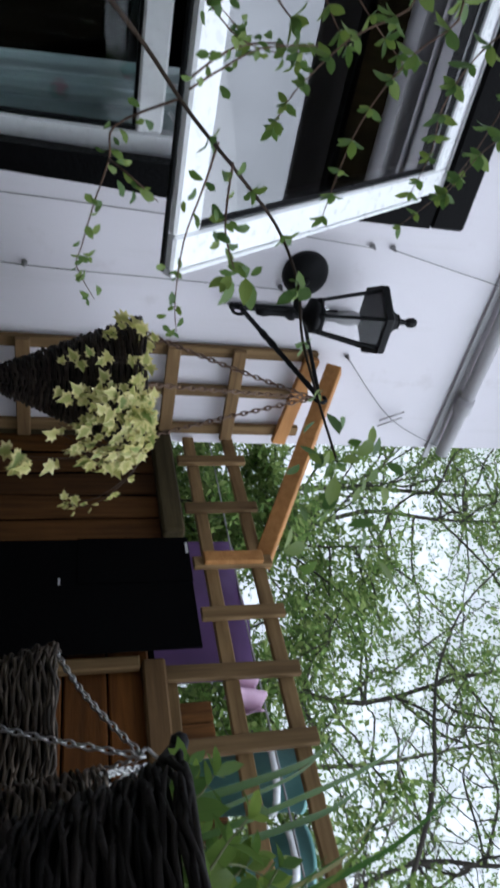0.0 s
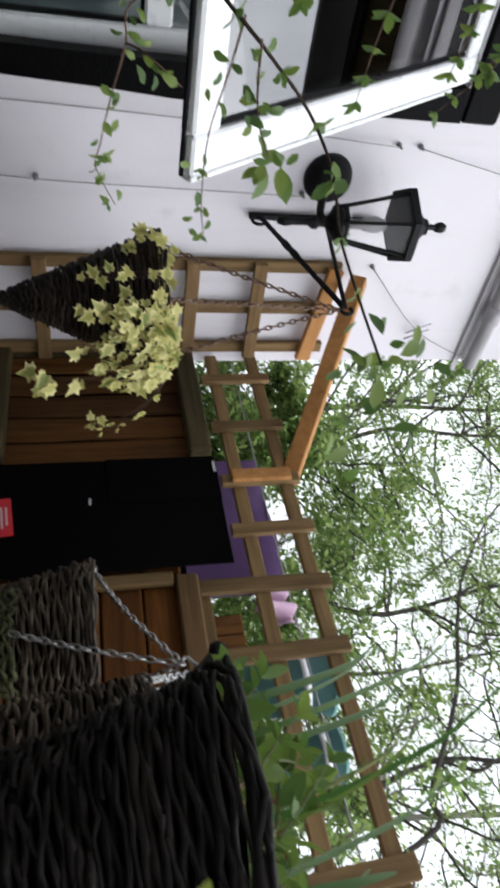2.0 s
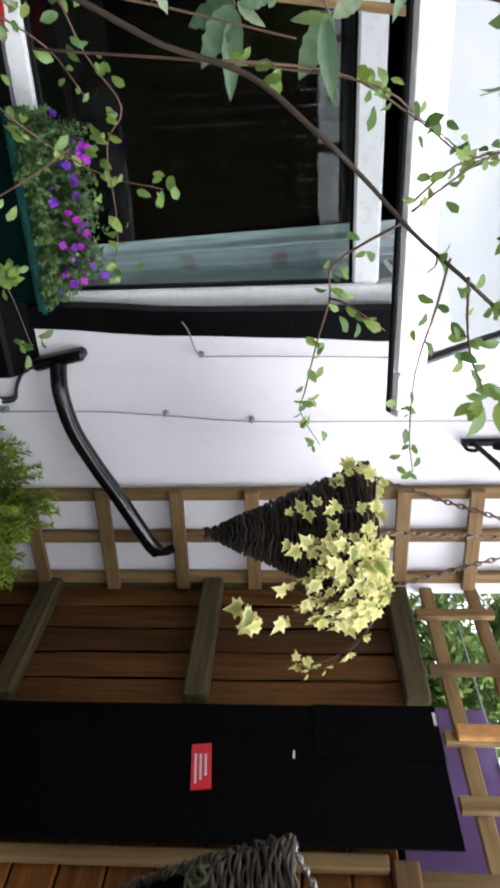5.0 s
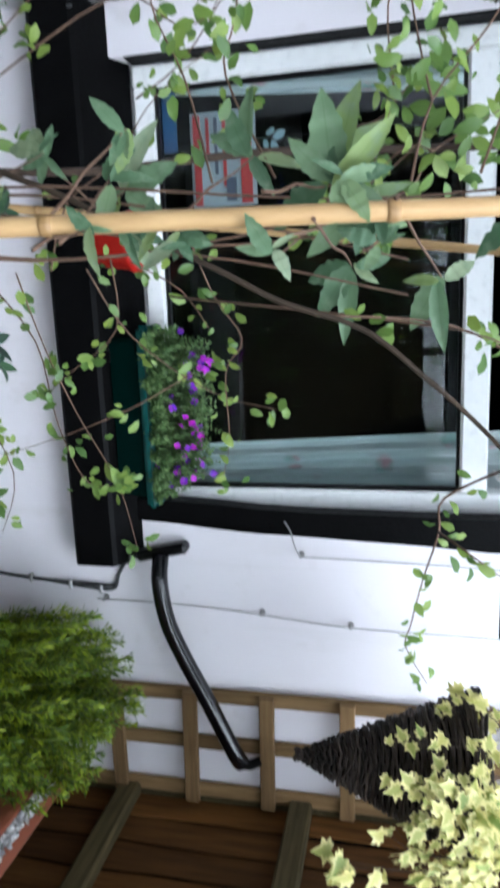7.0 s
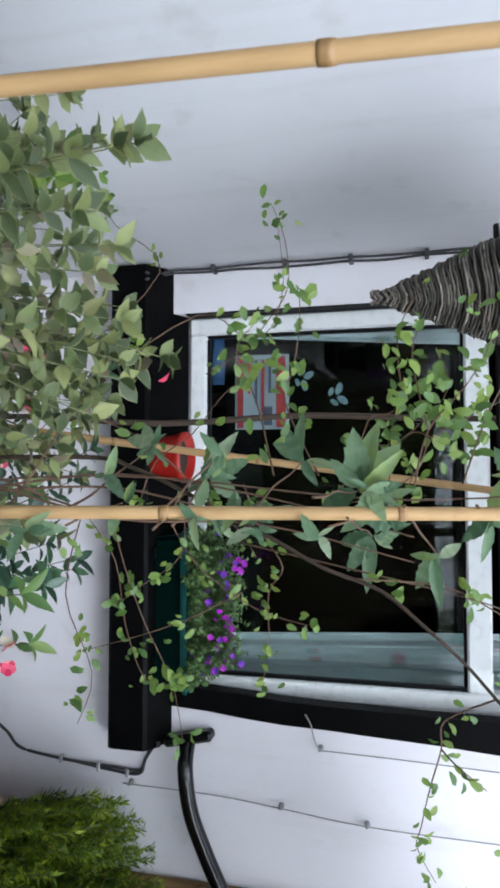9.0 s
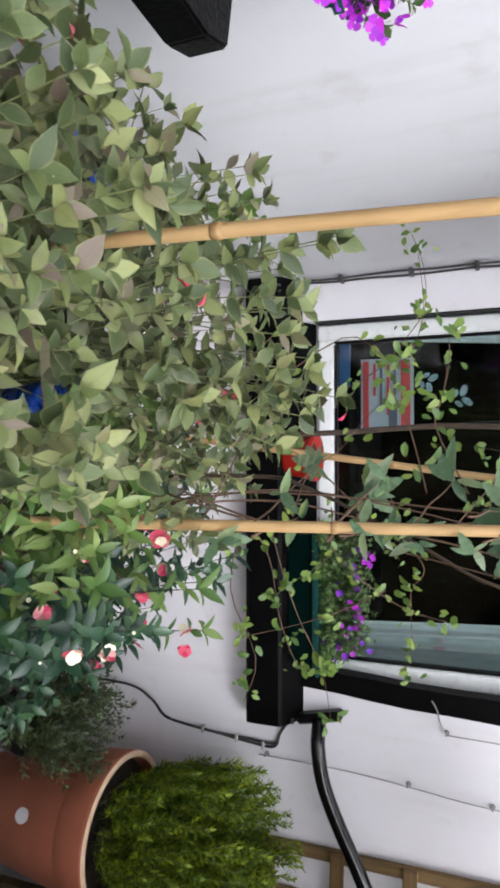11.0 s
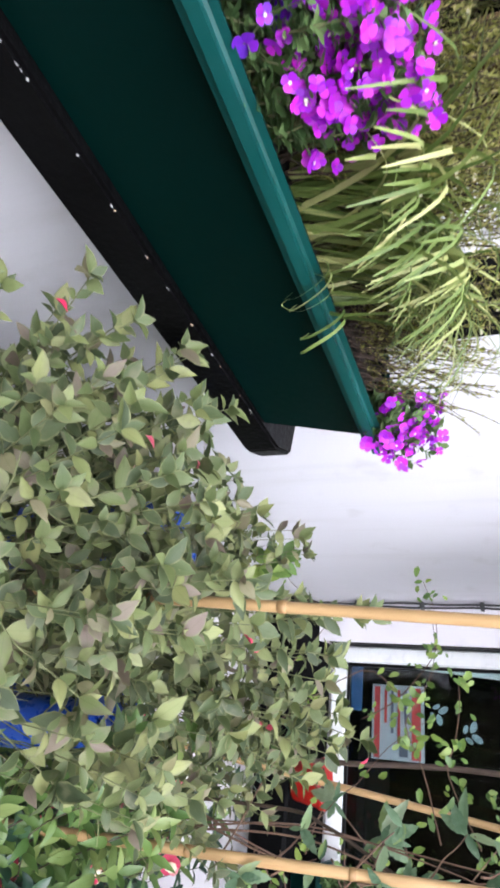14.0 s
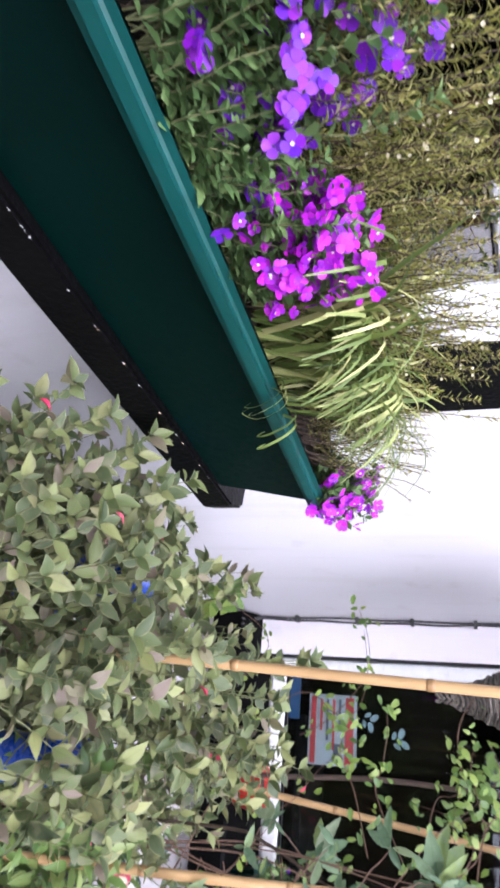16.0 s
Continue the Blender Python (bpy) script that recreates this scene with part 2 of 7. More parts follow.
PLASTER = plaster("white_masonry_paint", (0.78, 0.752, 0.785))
# second wall: same recipe, tinted about a fifth darker
PLASTER_B = plaster("grey_white_masonry", (0.62, 0.615, 0.64))
BLACK = surface("black_gloss_paint", (0.0012, 0.0012, 0.0014), (0.004, 0.004, 0.0045), 6, 70, 0.34, 0.12, spec=0.20)
GLOSS_BLACK = surface("black_gloss_pipe", (0.0012, 0.0012, 0.0016), (0.004, 0.004, 0.005), 6, 70, 0.20, 0.12, spec=0.45)
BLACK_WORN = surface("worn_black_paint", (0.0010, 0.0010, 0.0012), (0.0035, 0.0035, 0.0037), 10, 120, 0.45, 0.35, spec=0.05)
IRON = surface("black_iron", (0.002, 0.002, 0.0022), (0.007, 0.007, 0.008), 14, 160, 0.6, 0.3, 0.0, spec=0.18)
FELT = surface("black_roofing_felt", (0.0010, 0.0010, 0.0012), (0.0024, 0.0024, 0.0028), 3, 90, 0.8, 0.2, spec=0.04)
UPVC = surface("white_window_plastic", (0.78, 0.80, 0.80), (0.86, 0.87, 0.87), 3, 40, 0.32, 0.03)
# one green plastic: tub coloured dark as shaded, rim lighter as lit
GREEN = surface("green_plastic_shaded_tub", (0.0002, 0.0052, 0.0044), (0.0004, 0.0086, 0.0072), 5, 90, 0.42, 0.06, spec=0.06)
TEAL_RIM = surface("green_plastic_lit_rim", (0.0015, 0.040, 0.036), (0.003, 0.060, 0.054), 5, 60, 0.40, 0.05, spec=0.35)
SOIL = surface("potting_soil", (0.012, 0.009, 0.007), (0.05, 0.035, 0.025), 20, 120, 0.95, 0.9, depth=0.01)
TERRA = surface("terracotta", (0.19, 0.052, 0.024), (0.29, 0.085, 0.040), 6, 70, 0.75, 0.15)
PAVING = surface("worn_concrete", (0.17, 0.165, 0.155), (0.30, 0.29, 0.275), 3, 80, 0.9, 0.4)
CABLE = surface("dark_cable_sheath", (0.02, 0.02, 0.022), (0.05, 0.05, 0.05), 20, 90, 0.55, 0.1)
WIRE = surface("dull_grey_wire", (0.20, 0.19, 0.19), (0.34, 0.33, 0.33), 30, 120, 0.5, 0.1, 0.4)
STEEL = surface("galvanised_chain", (0.35, 0.35, 0.34), (0.55, 0.55, 0.54), 40, 150, 0.35, 0.1, 0.9)
RUSTY = surface("rusted_chain", (0.10, 0.05, 0.03), (0.22, 0.15, 0.11), 40, 150, 0.7, 0.2, 0.4)
GUTTER = surface("grey_gutter_plastic", (0.30, 0.29, 0.30), (0.46, 0.45, 0.46), 4, 60, 0.45, 0.1)
# near-black: the unlit room's darkness is put into this colour
ROOM = surface("room_wall_painted_dim", (0.002, 0.002, 0.002), (0.0045, 0.0044, 0.0044), 2, 30, 0.9, 0.05, spec=0.1)
RED_GLAZE = surface("red_glaze", (0.25, 0.007, 0.005), (0.38, 0.014, 0.008), 6, 60, 0.35, 0.05)
BLUE = surface("bright_blue_plastic", (0.006, 0.028, 0.20), (0.010, 0.060, 0.33), 8, 60, 0.3, 0.05)
STICKER_BLUE = surface("faded_blue_sticker", (0.004, 0.025, 0.09), (0.03, 0.09, 0.20), 14, 60, 0.4, 0.03)
PURPLE_CLOTH = surface("purple_sheet", (0.065, 0.028, 0.105), (0.115, 0.055, 0.165), 6, 120, 0.7, 0.1)
PINK_CLOTH = surface("pale_pink_sheet", (0.55, 0.33, 0.48), (0.70, 0.48, 0.62), 6, 120, 0.7, 0.1)
AQUA = surface("aqua_plastic", (0.13, 0.32, 0.31), (0.20, 0.44, 0.42), 6, 80, 0.4, 0.05)
PEBBLE = surface("black_white_pebble", (0.10, 0.10, 0.11), (0.75, 0.74, 0.72), 45, 160, 0.6, 0.1, vary=0.75)
FENCE_V = wood("brown_fence_board", (0.050, 0.020, 0.005), (0.20, 0.085, 0.020), 0.8, 0.45, 2, 0.5)
FENCE_H = wood("orange_brown_fence_board", (0.076, 0.025, 0.0035), (0.25, 0.092, 0.017), 0.75, 0.35, 1, 0.5)
RAIL = wood("mossy_rail", (0.026, 0.022, 0.009), (0.105, 0.078, 0.034), 0.85, 0.3, 1)
TRELLIS_V = wood("weathered_upright_slat", (0.125, 0.075, 0.031), (0.31, 0.20, 0.092), 0.8, 0.25, 2)
TRELLIS_Y = wood("weathered_cross_slat", (0.165, 0.100, 0.042), (0.39, 0.255, 0.115), 0.8, 0.25, 1)
TRELLIS_X = wood("weathered_wall_slat", (0.135, 0.080, 0.034), (0.30, 0.19, 0.088), 0.8, 0.25, 0)
NEWWOOD = wood("new_orange_softwood", (0.36, 0.155, 0.045), (0.58, 0.29, 0.095), 0.6, 0.1, 0, 0.15)
BAMBOO = wood("yellow_bamboo", (0.37, 0.225, 0.100), (0.58, 0.39, 0.19), 0.42, 0.1, 2, 0.1)
BAMBOO_NODE = surface("dark_bamboo_joint", (0.16, 0.085, 0.03), (0.30, 0.18, 0.07), 20, 90, 0.6, 0.2)
DARKSTEM = surface("blackish_brown_stem", (0.012, 0.009, 0.006), (0.048, 0.033, 0.022), 30, 160, 0.75, 0.3, spec=0.2)
STEM = surface("brown_stem", (0.016, 0.010, 0.007), (0.065, 0.040, 0.025), 30, 160, 0.8, 0.3)
TWIG = surface("reddish_brown_twig", (0.045, 0.022, 0.013), (0.13, 0.075, 0.045), 30, 160, 0.8, 0.3)
GREENSTEM = surface("green_stem", (0.07, 0.09, 0.03), (0.16, 0.17, 0.07), 30, 160, 0.7, 0.2)
BARK = surface("dark_bark", (0.018, 0.015, 0.012), (0.065, 0.055, 0.045), 9, 60, 0.9, 0.8)
PALEBARK = surface("pale_bark", (0.20, 0.185, 0.16), (0.36, 0.34, 0.30), 9, 60, 0.9, 0.6)
WICKER = surface("dark_wicker", (0.006, 0.0045, 0.0035), (0.072, 0.053, 0.042), 25, 120, 0.7, 0.4, vary=0.75, spec=0.25)
# darker than the other wickers, for the nearest basket
WICKER_BLACK = surface("near_black_wicker", (0.003, 0.0026, 0.0022), (0.030, 0.025, 0.022), 25, 120, 0.75, 0.4, vary=0.85, spec=0.2)
MOSS = surface("mossy_liner_edge", (0.022, 0.026, 0.010), (0.125, 0.13, 0.055), 60, 200, 0.95, 0.6)
WICKER_PALE = surface("bleached_wicker", (0.015, 0.011, 0.008), (0.15, 0.118, 0.088), 25, 120, 0.7, 0.4, vary=0.8, spec=0.25)
WICKER_BLEACHED = surface("bleached_split_wicker", (0.014, 0.012, 0.010), (0.22, 0.195, 0.165), 25, 120, 0.7, 0.4, vary=0.85, spec=0.25)
# pale colour for bare paint chips and for the pot rim's painted highlight
PALE_CHIP_AND_HIGHLIGHT = surface("pale_chip_and_rim_highlight", (0.50, 0.30, 0.18), (0.72, 0.52, 0.36), 30, 220, 0.85, 0.15)
FRAME_CHIP = surface("bare_grey_primer", (0.22, 0.22, 0.22), (0.50, 0.49, 0.48), 60, 300, 0.8, 0.1)
LINER = surface("black_basket_liner", (0.002, 0.002, 0.002), (0.004, 0.004, 0.004), 8, 80, 0.8, 0.1, spec=0.05)
GLASS = glass_material("window_glass", ior=1.45)
# index far above real glass, raised to brighten the sky's reflection
SKY_GLASS = glass_material("boosted_reflection_glass", ior=3.4)
LAMP_GLASS = clear_glass("lantern_glass")

L_SHRUB = leaf_material("shrub_leaf", [(0.0, (0.032, 0.050, 0.017)), (0.35, (0.068, 0.096, 0.032)), (0.65, (0.130, 0.162, 0.054)), (0.88, (0.235, 0.250, 0.095)), (0.96, (0.140, 0.115, 0.078)), (1.0, (0.125, 0.092, 0.070))],
                        margin=(0.150, 0.164, 0.068), margin_at=0.80, rough=0.62, glow=0.24, blotch=(0.125, 0.125, 0.068))
L_FUCHSIA = leaf_material("fuchsia_leaf", [(0.0, (0.008, 0.025, 0.014)), (0.5, (0.018, 0.050, 0.026)), (1.0, (0.048, 0.105, 0.042))], rough=0.38, glow=0.15)
L_PIERIS = leaf_material("long_green_leaf", [(0.0, (0.050, 0.105, 0.024)), (0.6, (0.105, 0.175, 0.042)), (1.0, (0.20, 0.26, 0.08))], rough=0.42, glow=0.3)
L_CLIMB = leaf_material("climber_leaf", [(0.0, (0.065, 0.130, 0.030)), (0.5, (0.125, 0.210, 0.045)), (1.0, (0.22, 0.30, 0.058))], rough=0.45, glow=0.4)
L_GREY = leaf_material("grey_green_leaf", [(0.0, (0.065, 0.130, 0.068)), (0.45, (0.115, 0.195, 0.105)), (0.75, (0.165, 0.245, 0.125)), (0.90, (0.20, 0.275, 0.085)), (1.0, (0.25, 0.31, 0.20))], rough=0.6, glow=0.4, blotch=(0.18, 0.25, 0.16))
L_IVY = leaf_material("variegated_ivy_leaf", [(0.0, (0.30, 0.33, 0.075)), (0.5, (0.50, 0.47, 0.14)), (1.0, (0.17, 0.25, 0.05))],
                      margin=(0.64, 0.58, 0.23), margin_at=0.45, rough=0.45, glow=0.3)
L_CONIFER = leaf_material("lime_conifer_spray", [(0.0, (0.030, 0.070, 0.002)), (0.4, (0.095, 0.165, 0.004)), (1.0, (0.29, 0.36, 0.008))], rough=0.6, glow=0.35)
L_HEATH = leaf_material("olive_heather_spray", [(0.0, (0.15, 0.170, 0.028)), (0.6, (0.25, 0.250, 0.055)), (1.0, (0.36, 0.31, 0.115))], rough=0.6, glow=0.3)
L_GRASS = leaf_material("strap_leaf", [(0.0, (0.085, 0.135, 0.030)), (0.5, (0.20, 0.27, 0.07)), (1.0, (0.46, 0.46, 0.19))], rough=0.45, glow=0.3)
L_BLADE = leaf_material("iris_blade", [(0.0, (0.045, 0.11, 0.022)), (0.8, (0.09, 0.18, 0.035)), (1.0, (0.24, 0.18, 0.04))], rough=0.62, glow=0.4)
L_AUBR = leaf_material("rock_cress_leaf", [(0.0, (0.045, 0.095, 0.025)), (0.6, (0.10, 0.18, 0.055)), (1.0, (0.17, 0.26, 0.09))], rough=0.6, glow=0.3)
L_TREE = leaf_material("tree_leaf", [(0.0, (0.095, 0.160, 0.045)), (0.5, (0.185, 0.275, 0.080)), (1.0, (0.33, 0.40, 0.14))], rough=0.5, glow=0.9)
P_PURPLE = leaf_material("purple_petal", [(0.0, (0.10, 0.008, 0.42)), (0.5, (0.17, 0.010, 0.48)), (1.0, (0.26, 0.012, 0.47))], rough=0.5, glow=0.3)
P_MAGENTA = leaf_material("magenta_petal", [(0.0, (0.25, 0.006, 0.48)), (0.5, (0.38, 0.009, 0.52)), (1.0, (0.52, 0.018, 0.52))], rough=0.5, glow=0.3)
P_PINK = leaf_material("pink_petal", [(0.0, (0.55, 0.025, 0.09)), (0.6, (0.66, 0.09, 0.16)), (1.0, (0.78, 0.42, 0.42))], rough=0.5, glow=0.3)
P_CREAM = leaf_material("cream_petal", [(0.0, (0.70, 0.60, 0.42)), (1.0, (0.80, 0.76, 0.60))], rough=0.5, glow=0.3)


# ---- the house: two walls that meet at a corner, eaves, ground ----
def wall_with_opening(name, axis, a0, a1, z0, z1, near, far, hole, mat, label):
    """A thick wall along x or y with one rectangular opening (a, b, low, high)."""
    ha, hb, hl, hh = hole
    bm = bmesh.new()
    for p0, p1, q0, q1 in ((a0, ha, z0, z1), (hb, a1, z0, z1), (ha, hb, z0, hl), (ha, hb, hh, z1)):
        if axis == 'x':
            box(p0, p1, near, far, q0, q1, 0, bm)
        else:
            box(near, far, p0, p1, q0, q1, 0, bm)
    bmesh.ops.remove_doubles(bm, verts=bm.verts, dist=1e-5)
    return part(name, bm, mat, None, label, "wall", "structure")


wall_with_opening("wall_east", 'x', -0.28, 2.12, -0.05, 3.45, 0.0, 0.28, (0.13, 1.235, 0.90, 2.56), PLASTER,
                  "white painted rendered house wall with a tall window")
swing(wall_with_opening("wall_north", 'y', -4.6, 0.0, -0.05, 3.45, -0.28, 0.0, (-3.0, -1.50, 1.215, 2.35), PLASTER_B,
                  "pale grey rendered house wall beside the corner"))
ground_bm = bmesh.new()
bmesh.ops.create_grid(ground_bm, x_segments=40, y_segments=40, size=60)
for v in ground_bm.verts:
    d = max(abs(v.co.x - 1), abs(v.co.y + 1))
    v.co.z = -0.01 + (0.0 if d < 4 else 0.25 * noise.noise(v.co * 0.15))
part("ground", ground_bm, PAVING, None, "worn grey concrete ground", "ground", "structure")

# paving slabs near the house
slabs = thing("paving", "worn grey concrete paving slabs", "paving", (1.0, -2.0, 0), kind="structure")
slab_mesh = {}
for i in range(5):
    for j in range(9):
        x0, y0 = 0.01 + i * 0.42, -0.43 - j * 0.45
        b = box(x0, x0 + 0.405, y0, y0 + 0.435, -0.03, 0.012 + rnd.uniform(-0.003, 0.003), 0.006)
        part("slab", b, PAVING, slabs)

# eaves: gutter, fascia and roof slope above the wall
part("fascia", box(-0.3, 2.118, -0.150, -0.127, 3.43, 3.60, 0.004), BLACK_WORN, None, "black painted fascia board below the roof edge", "fascia", "structure")
part("soffit", box(-0.3, 2.118, -0.126, 0.28, 3.452, 3.467, 0.002), RAIL, None, "dark timber soffit under the eaves", "soffit", "structure")
gut = bmesh.new()
tube([(-0.3, -0.035, 2.905), (2.12, -0.035, 2.905)], 0.024, 12, gut)
tube([(1.87, -0.035, 2.905), (1.93, -0.035, 2.905)], 0.030, 12, gut)
g = thing("gutter_pipe", "grey plastic pipe along the top of the wall", "pipe", (1.0, -0.035, 2.905), kind="structure")
part("pipe", gut, GUTTER, g, smooth=True)
part("trim", box(-0.3, 2.16, -0.012, -0.004, 2.85, 2.872, 0.002), GUTTER, g, "thin grey strip under the pipe")
roof_bm = bmesh.new()
for k in range(9):
    y0 = -0.32 + k * 0.24
    box(-0.4, 2.3, y0, y0 + 0.30, 3.62 + k * 0.17, 3.645 + k * 0.17, 0.006, roof_bm, Matrix.Rotation(radians(35), 4, 'X'))
part("roof", roof_bm, surface("dark_roof_tile", (0.05, 0.045, 0.042), (0.11, 0.10, 0.095), 5, 60, 0.85, 0.3), None, "dark tiled roof slope", "roof", "structure")

part("roof", box(-2.7, 0.02, -4.6, 0.3, 3.452, 3.53, 0.01), surface("grey_flat_roof", (0.05, 0.05, 0.05), (0.12, 0.115, 0.11), 3, 60, 0.9, 0.3), None, "grey flat roof over the wing", "roof", "structure")

# rooms behind both windows
for nm, x0, x1, y0, y1 in (("room_shell_a", -0.27, 2.1, 0.28, 2.6), ("room_shell_b", -2.6, -0.28, -4.4, -0.6)):
    bm = bmesh.new()
    for bx in ((x0, x1, y0, y1, -0.05, 0.0), (x0, x1, y0, y1, 2.7, 2.75)):
        box(*bx, 0, bm)
    if nm.endswith("a"):
        for bx in ((x0, x1, y1, y1 + 0.05, 0, 2.7), (x0 - 0.05, x0, y0, y1, 0, 2.7), (x1, x1 + 0.02, y0, y1, 0, 2.7)):
            box(*bx, 0, bm)
    else:
        for bx in ((x0 - 0.05, x0, y0, y1, 0, 2.7), (x0, x1, y0 - 0.05, y0, 0, 2.7), (x0, x1, y1, y1 + 0.05, 0, 2.7)):
            box(*bx, 0, bm)
    room = part("room", bm, ROOM, None, "room behind the window, its dimness coloured near-black", "room", "structure")
    if nm.endswith("b"):
        swing(room)


# ---- window one: black surround, white frame, fixed light, open top light ----
def frame_bars(x0, x1, z0, z1, w, y0, y1, bm=None):
    bm = bm or bmesh.new()
    box(x0, x0 + w, y0, y1, z0, z1, 0.005, bm)
    box(x1 - w, x1, y0, y1, z0, z1, 0.005, bm)
    box(x0 + w, x1 - w, y0 + 0.001, y1 - 0.001, z0, z0 + w, 0.005, bm)
    box(x0 + w, x1 - w, y0 + 0.001, y1 - 0.001, z1 - w, z1, 0.005, bm)
    return bm


win = thing("window_1", "tall white plastic window with an open top light", "window", (0.68, 0.06, 0.9), kind="structure")
part("window_frame", frame_bars(0.135, 1.234, 0.952, 2.56, 0.05, 0.055, 0.115), UPVC, win)
part("transom", box(0.185, 1.184, 0.057, 0.113, 1.735, 1.80, 0.006), UPVC, win)
part("gasket", frame_bars(0.184, 1.185, 1.001, 1.737, 0.010, 0.066, 0.092), BLACK, win, "black rubber seal round the pane")
pane = part("pane", box(0.19, 1.18, 0.078, 0.086, 1.006, 1.732, 0), GLASS, win)
pane.visible_shadow = False
# surround of black painted timber: upright at the right, head, thin line at the left
up = bmesh.new()
rows_ = []
for z, xi, xo in ((0.885, 1.196, 1.254), (1.03, 1.204, 1.264), (1.14, 1.213, 1.278), (1.24, 1.219, 1.283), (1.36, 1.225, 1.288), (1.50, 1.229, 1.297), (1.64, 1.232, 1.303), (1.80, 1.232, 1.314), (2.10, 1.232, 1.316), (2.56, 1.232, 1.315)):
    wob = 0.0016 * math.sin(z * 37)
    rows_.append([up.verts.new(q) for q in ((xi + wob, 0.04, z), (xi + wob, -0.012, z), (xo + wob, -0.012, z), (xo + wob, 0.04, z))])
for ra, rb in zip(rows_, rows_[1:]):
    for i in range(4):
        up.faces.new((ra[i], ra[(i + 1) % 4], rb[(i + 1) % 4], rb[i]))
up.faces.new(rows_[0][::-1])
up.faces.new(rows_[-1])
part("surround_upright", up, BLACK_WORN, win, "black painted upright board with a wavering edge")
part("surround_head", box(0.10, 1.316, -0.013, 0.04, 2.563, 2.668, 0.008), BLACK_WORN, win, "black painted head board")
part("surround_edge", box(0.128, 0.1335, 0.004, 0.06, 0.955, 2.565, 0.001), BLACK_WORN, win, "thin black painted edge")

sill = thing("sill", "thick black painted window sill with a sloping top", "sill", (0.67, -0.05, 0.78), kind="structure")
bm = bmesh.new()
prof = [(0.0, 0.762), (-0.083, 0.762), (-0.09, 0.772), (-0.09, 0.868), (-0.082, 0.878), (0.056, 0.948), (0.056, 0.762)]
a = [bm.verts.new((0.004, y, z)) for y, z in prof]
b = [bm.verts.new((1.361, y, z)) for y, z in prof]
for i in range(len(prof)):
    j = (i + 1) % len(prof)
    bm.faces.new((a[i], a[j], b[j], b[i]))
bm.faces.new(a[::-1])
bm.faces.new(b)
part("sill_board", bm, BLACK_WORN, sill)
part("sill_end", box(1.256, 1.358, -0.004, 0.0, 0.765, 0.884, 0.002), BLACK_WORN, sill, "black painted return under the surround")

# top light, hinged at its head and pushed out at the foot
case = thing("top_light", "open top-hung white window light", "window", (0.7, 0.03, 2.55))
ca = math.atan2(0.645, 0.80)
cm = Matrix.Translation((0.0, 0.03, 2.552)) @ Matrix.Rotation(-ca, 4, 'X')


def hung(bm):
    bmesh.ops.transform(bm, matrix=cm, verts=bm.verts)
    return bm


CL = 1.035
part("light_frame", hung(frame_bars(0.15, 1.222, -CL, 0.0, 0.065, -0.022, 0.000)), UPVC, case)
part("gasket", hung(box(0.16, 1.225, -0.008, 0.002, -CL - 0.008, -CL - 0.001, 0.002)), BLACK, case, "black seal under the foot of the light")
part("gasket", hung(box(1.2235, 1.232, -0.022, 0.000, -CL, -0.10, 0.002)), UPVC, case, "white edge of the light")
part("inner_seal", hung(frame_bars(0.213, 1.159, -CL + 0.063, -0.063, 0.012, -0.012, 0.02)), BLACK, case, "black rubber seal round the pane")
p2 = part("pane", hung(box(0.22, 1.152, -0.004, 0.004, -CL + 0.07, -0.07, 0)), SKY_GLASS, case)
p2.visible_shadow = False
st = bmesh.new()
tube([(1.13, 0.05, 1.815), (1.13, -0.20, 1.83), (1.13, -0.55, 1.80)], 0.006, 6, st)
part("stay", st, UPVC, case, "white window stay")

# curtain: folded pale cloth with faded flowers
m, nt, bs = material("faded_flower_curtain")
vor = nt.nodes.new("ShaderNodeTexVoronoi")
vor.inputs["Scale"].default_value = 9
tc = nt.nodes.new("ShaderNodeTexCoord")
nt.links.new(tc.outputs["Object"], vor.inputs["Vector"])
spot = ramp(nt, vor.outputs["Distance"], [(0.18, (1, 1, 1)), (0.30, (0, 0, 0))])
basec = ramp(nt, noise_of(nt, 5, 4), [(0.3, (0.58, 0.66, 0.67)), (0.7, (0.74, 0.79, 0.79))])
flower = ramp(nt, noise_of(nt, 14, 3), [(0.40, (0.66, 0.36, 0.40)), (0.60, (0.40, 0.58, 0.56))])
nt.links.new(mix(nt, basec, flower, spot), bs.inputs["Base Color"])
bs.inputs["Roughness"].default_value = 0.9
CURTAIN = m


def curtain(x_top0, x_top1, x_low0, x_low1, z0, z1, y, name):
    verts, faces = [], []
    nx, nz = 44, 16
    for j in range(nz + 1):
        t = j / nz
        xa, xb = x_low0 + (x_top0 - x_low0) * t, x_low1 + (x_top1 - x_low1) * t
        for i in range(nx + 1):
            s = i / nx
            verts.append((xa + (xb - xa) * s, y + 0.018 * math.sin(s * 22 + 0.6 * math.sin(t * 3)) + 0.006 * math.sin(s * 51 + t * 4), z0 + (z1 - z0) * t))
    for j in range(nz):
        for i in range(nx):
            k = j * (nx + 1) + i
            faces.append((k, k + 1, k + nx + 2, k + nx + 1))
    me = bpy.data.meshes.new(name)
    me.from_pydata(verts, [], faces)
    ob = mesh_ob(name, me, CURTAIN, None, "pale blue-green curtain with faded flowers hanging behind the glass", "curtain")
    so = ob.modifiers.new("thick", 'SOLIDIFY')
    so.thickness = 0.003
    return ob


curtain(1.03, 1.26, 1.105, 1.245, 0.94, 2.50, 0.22, "curtain")
curtain(0.08, 0.27, 0.08, 0.15, 0.94, 2.50, 0.24, "curtain")

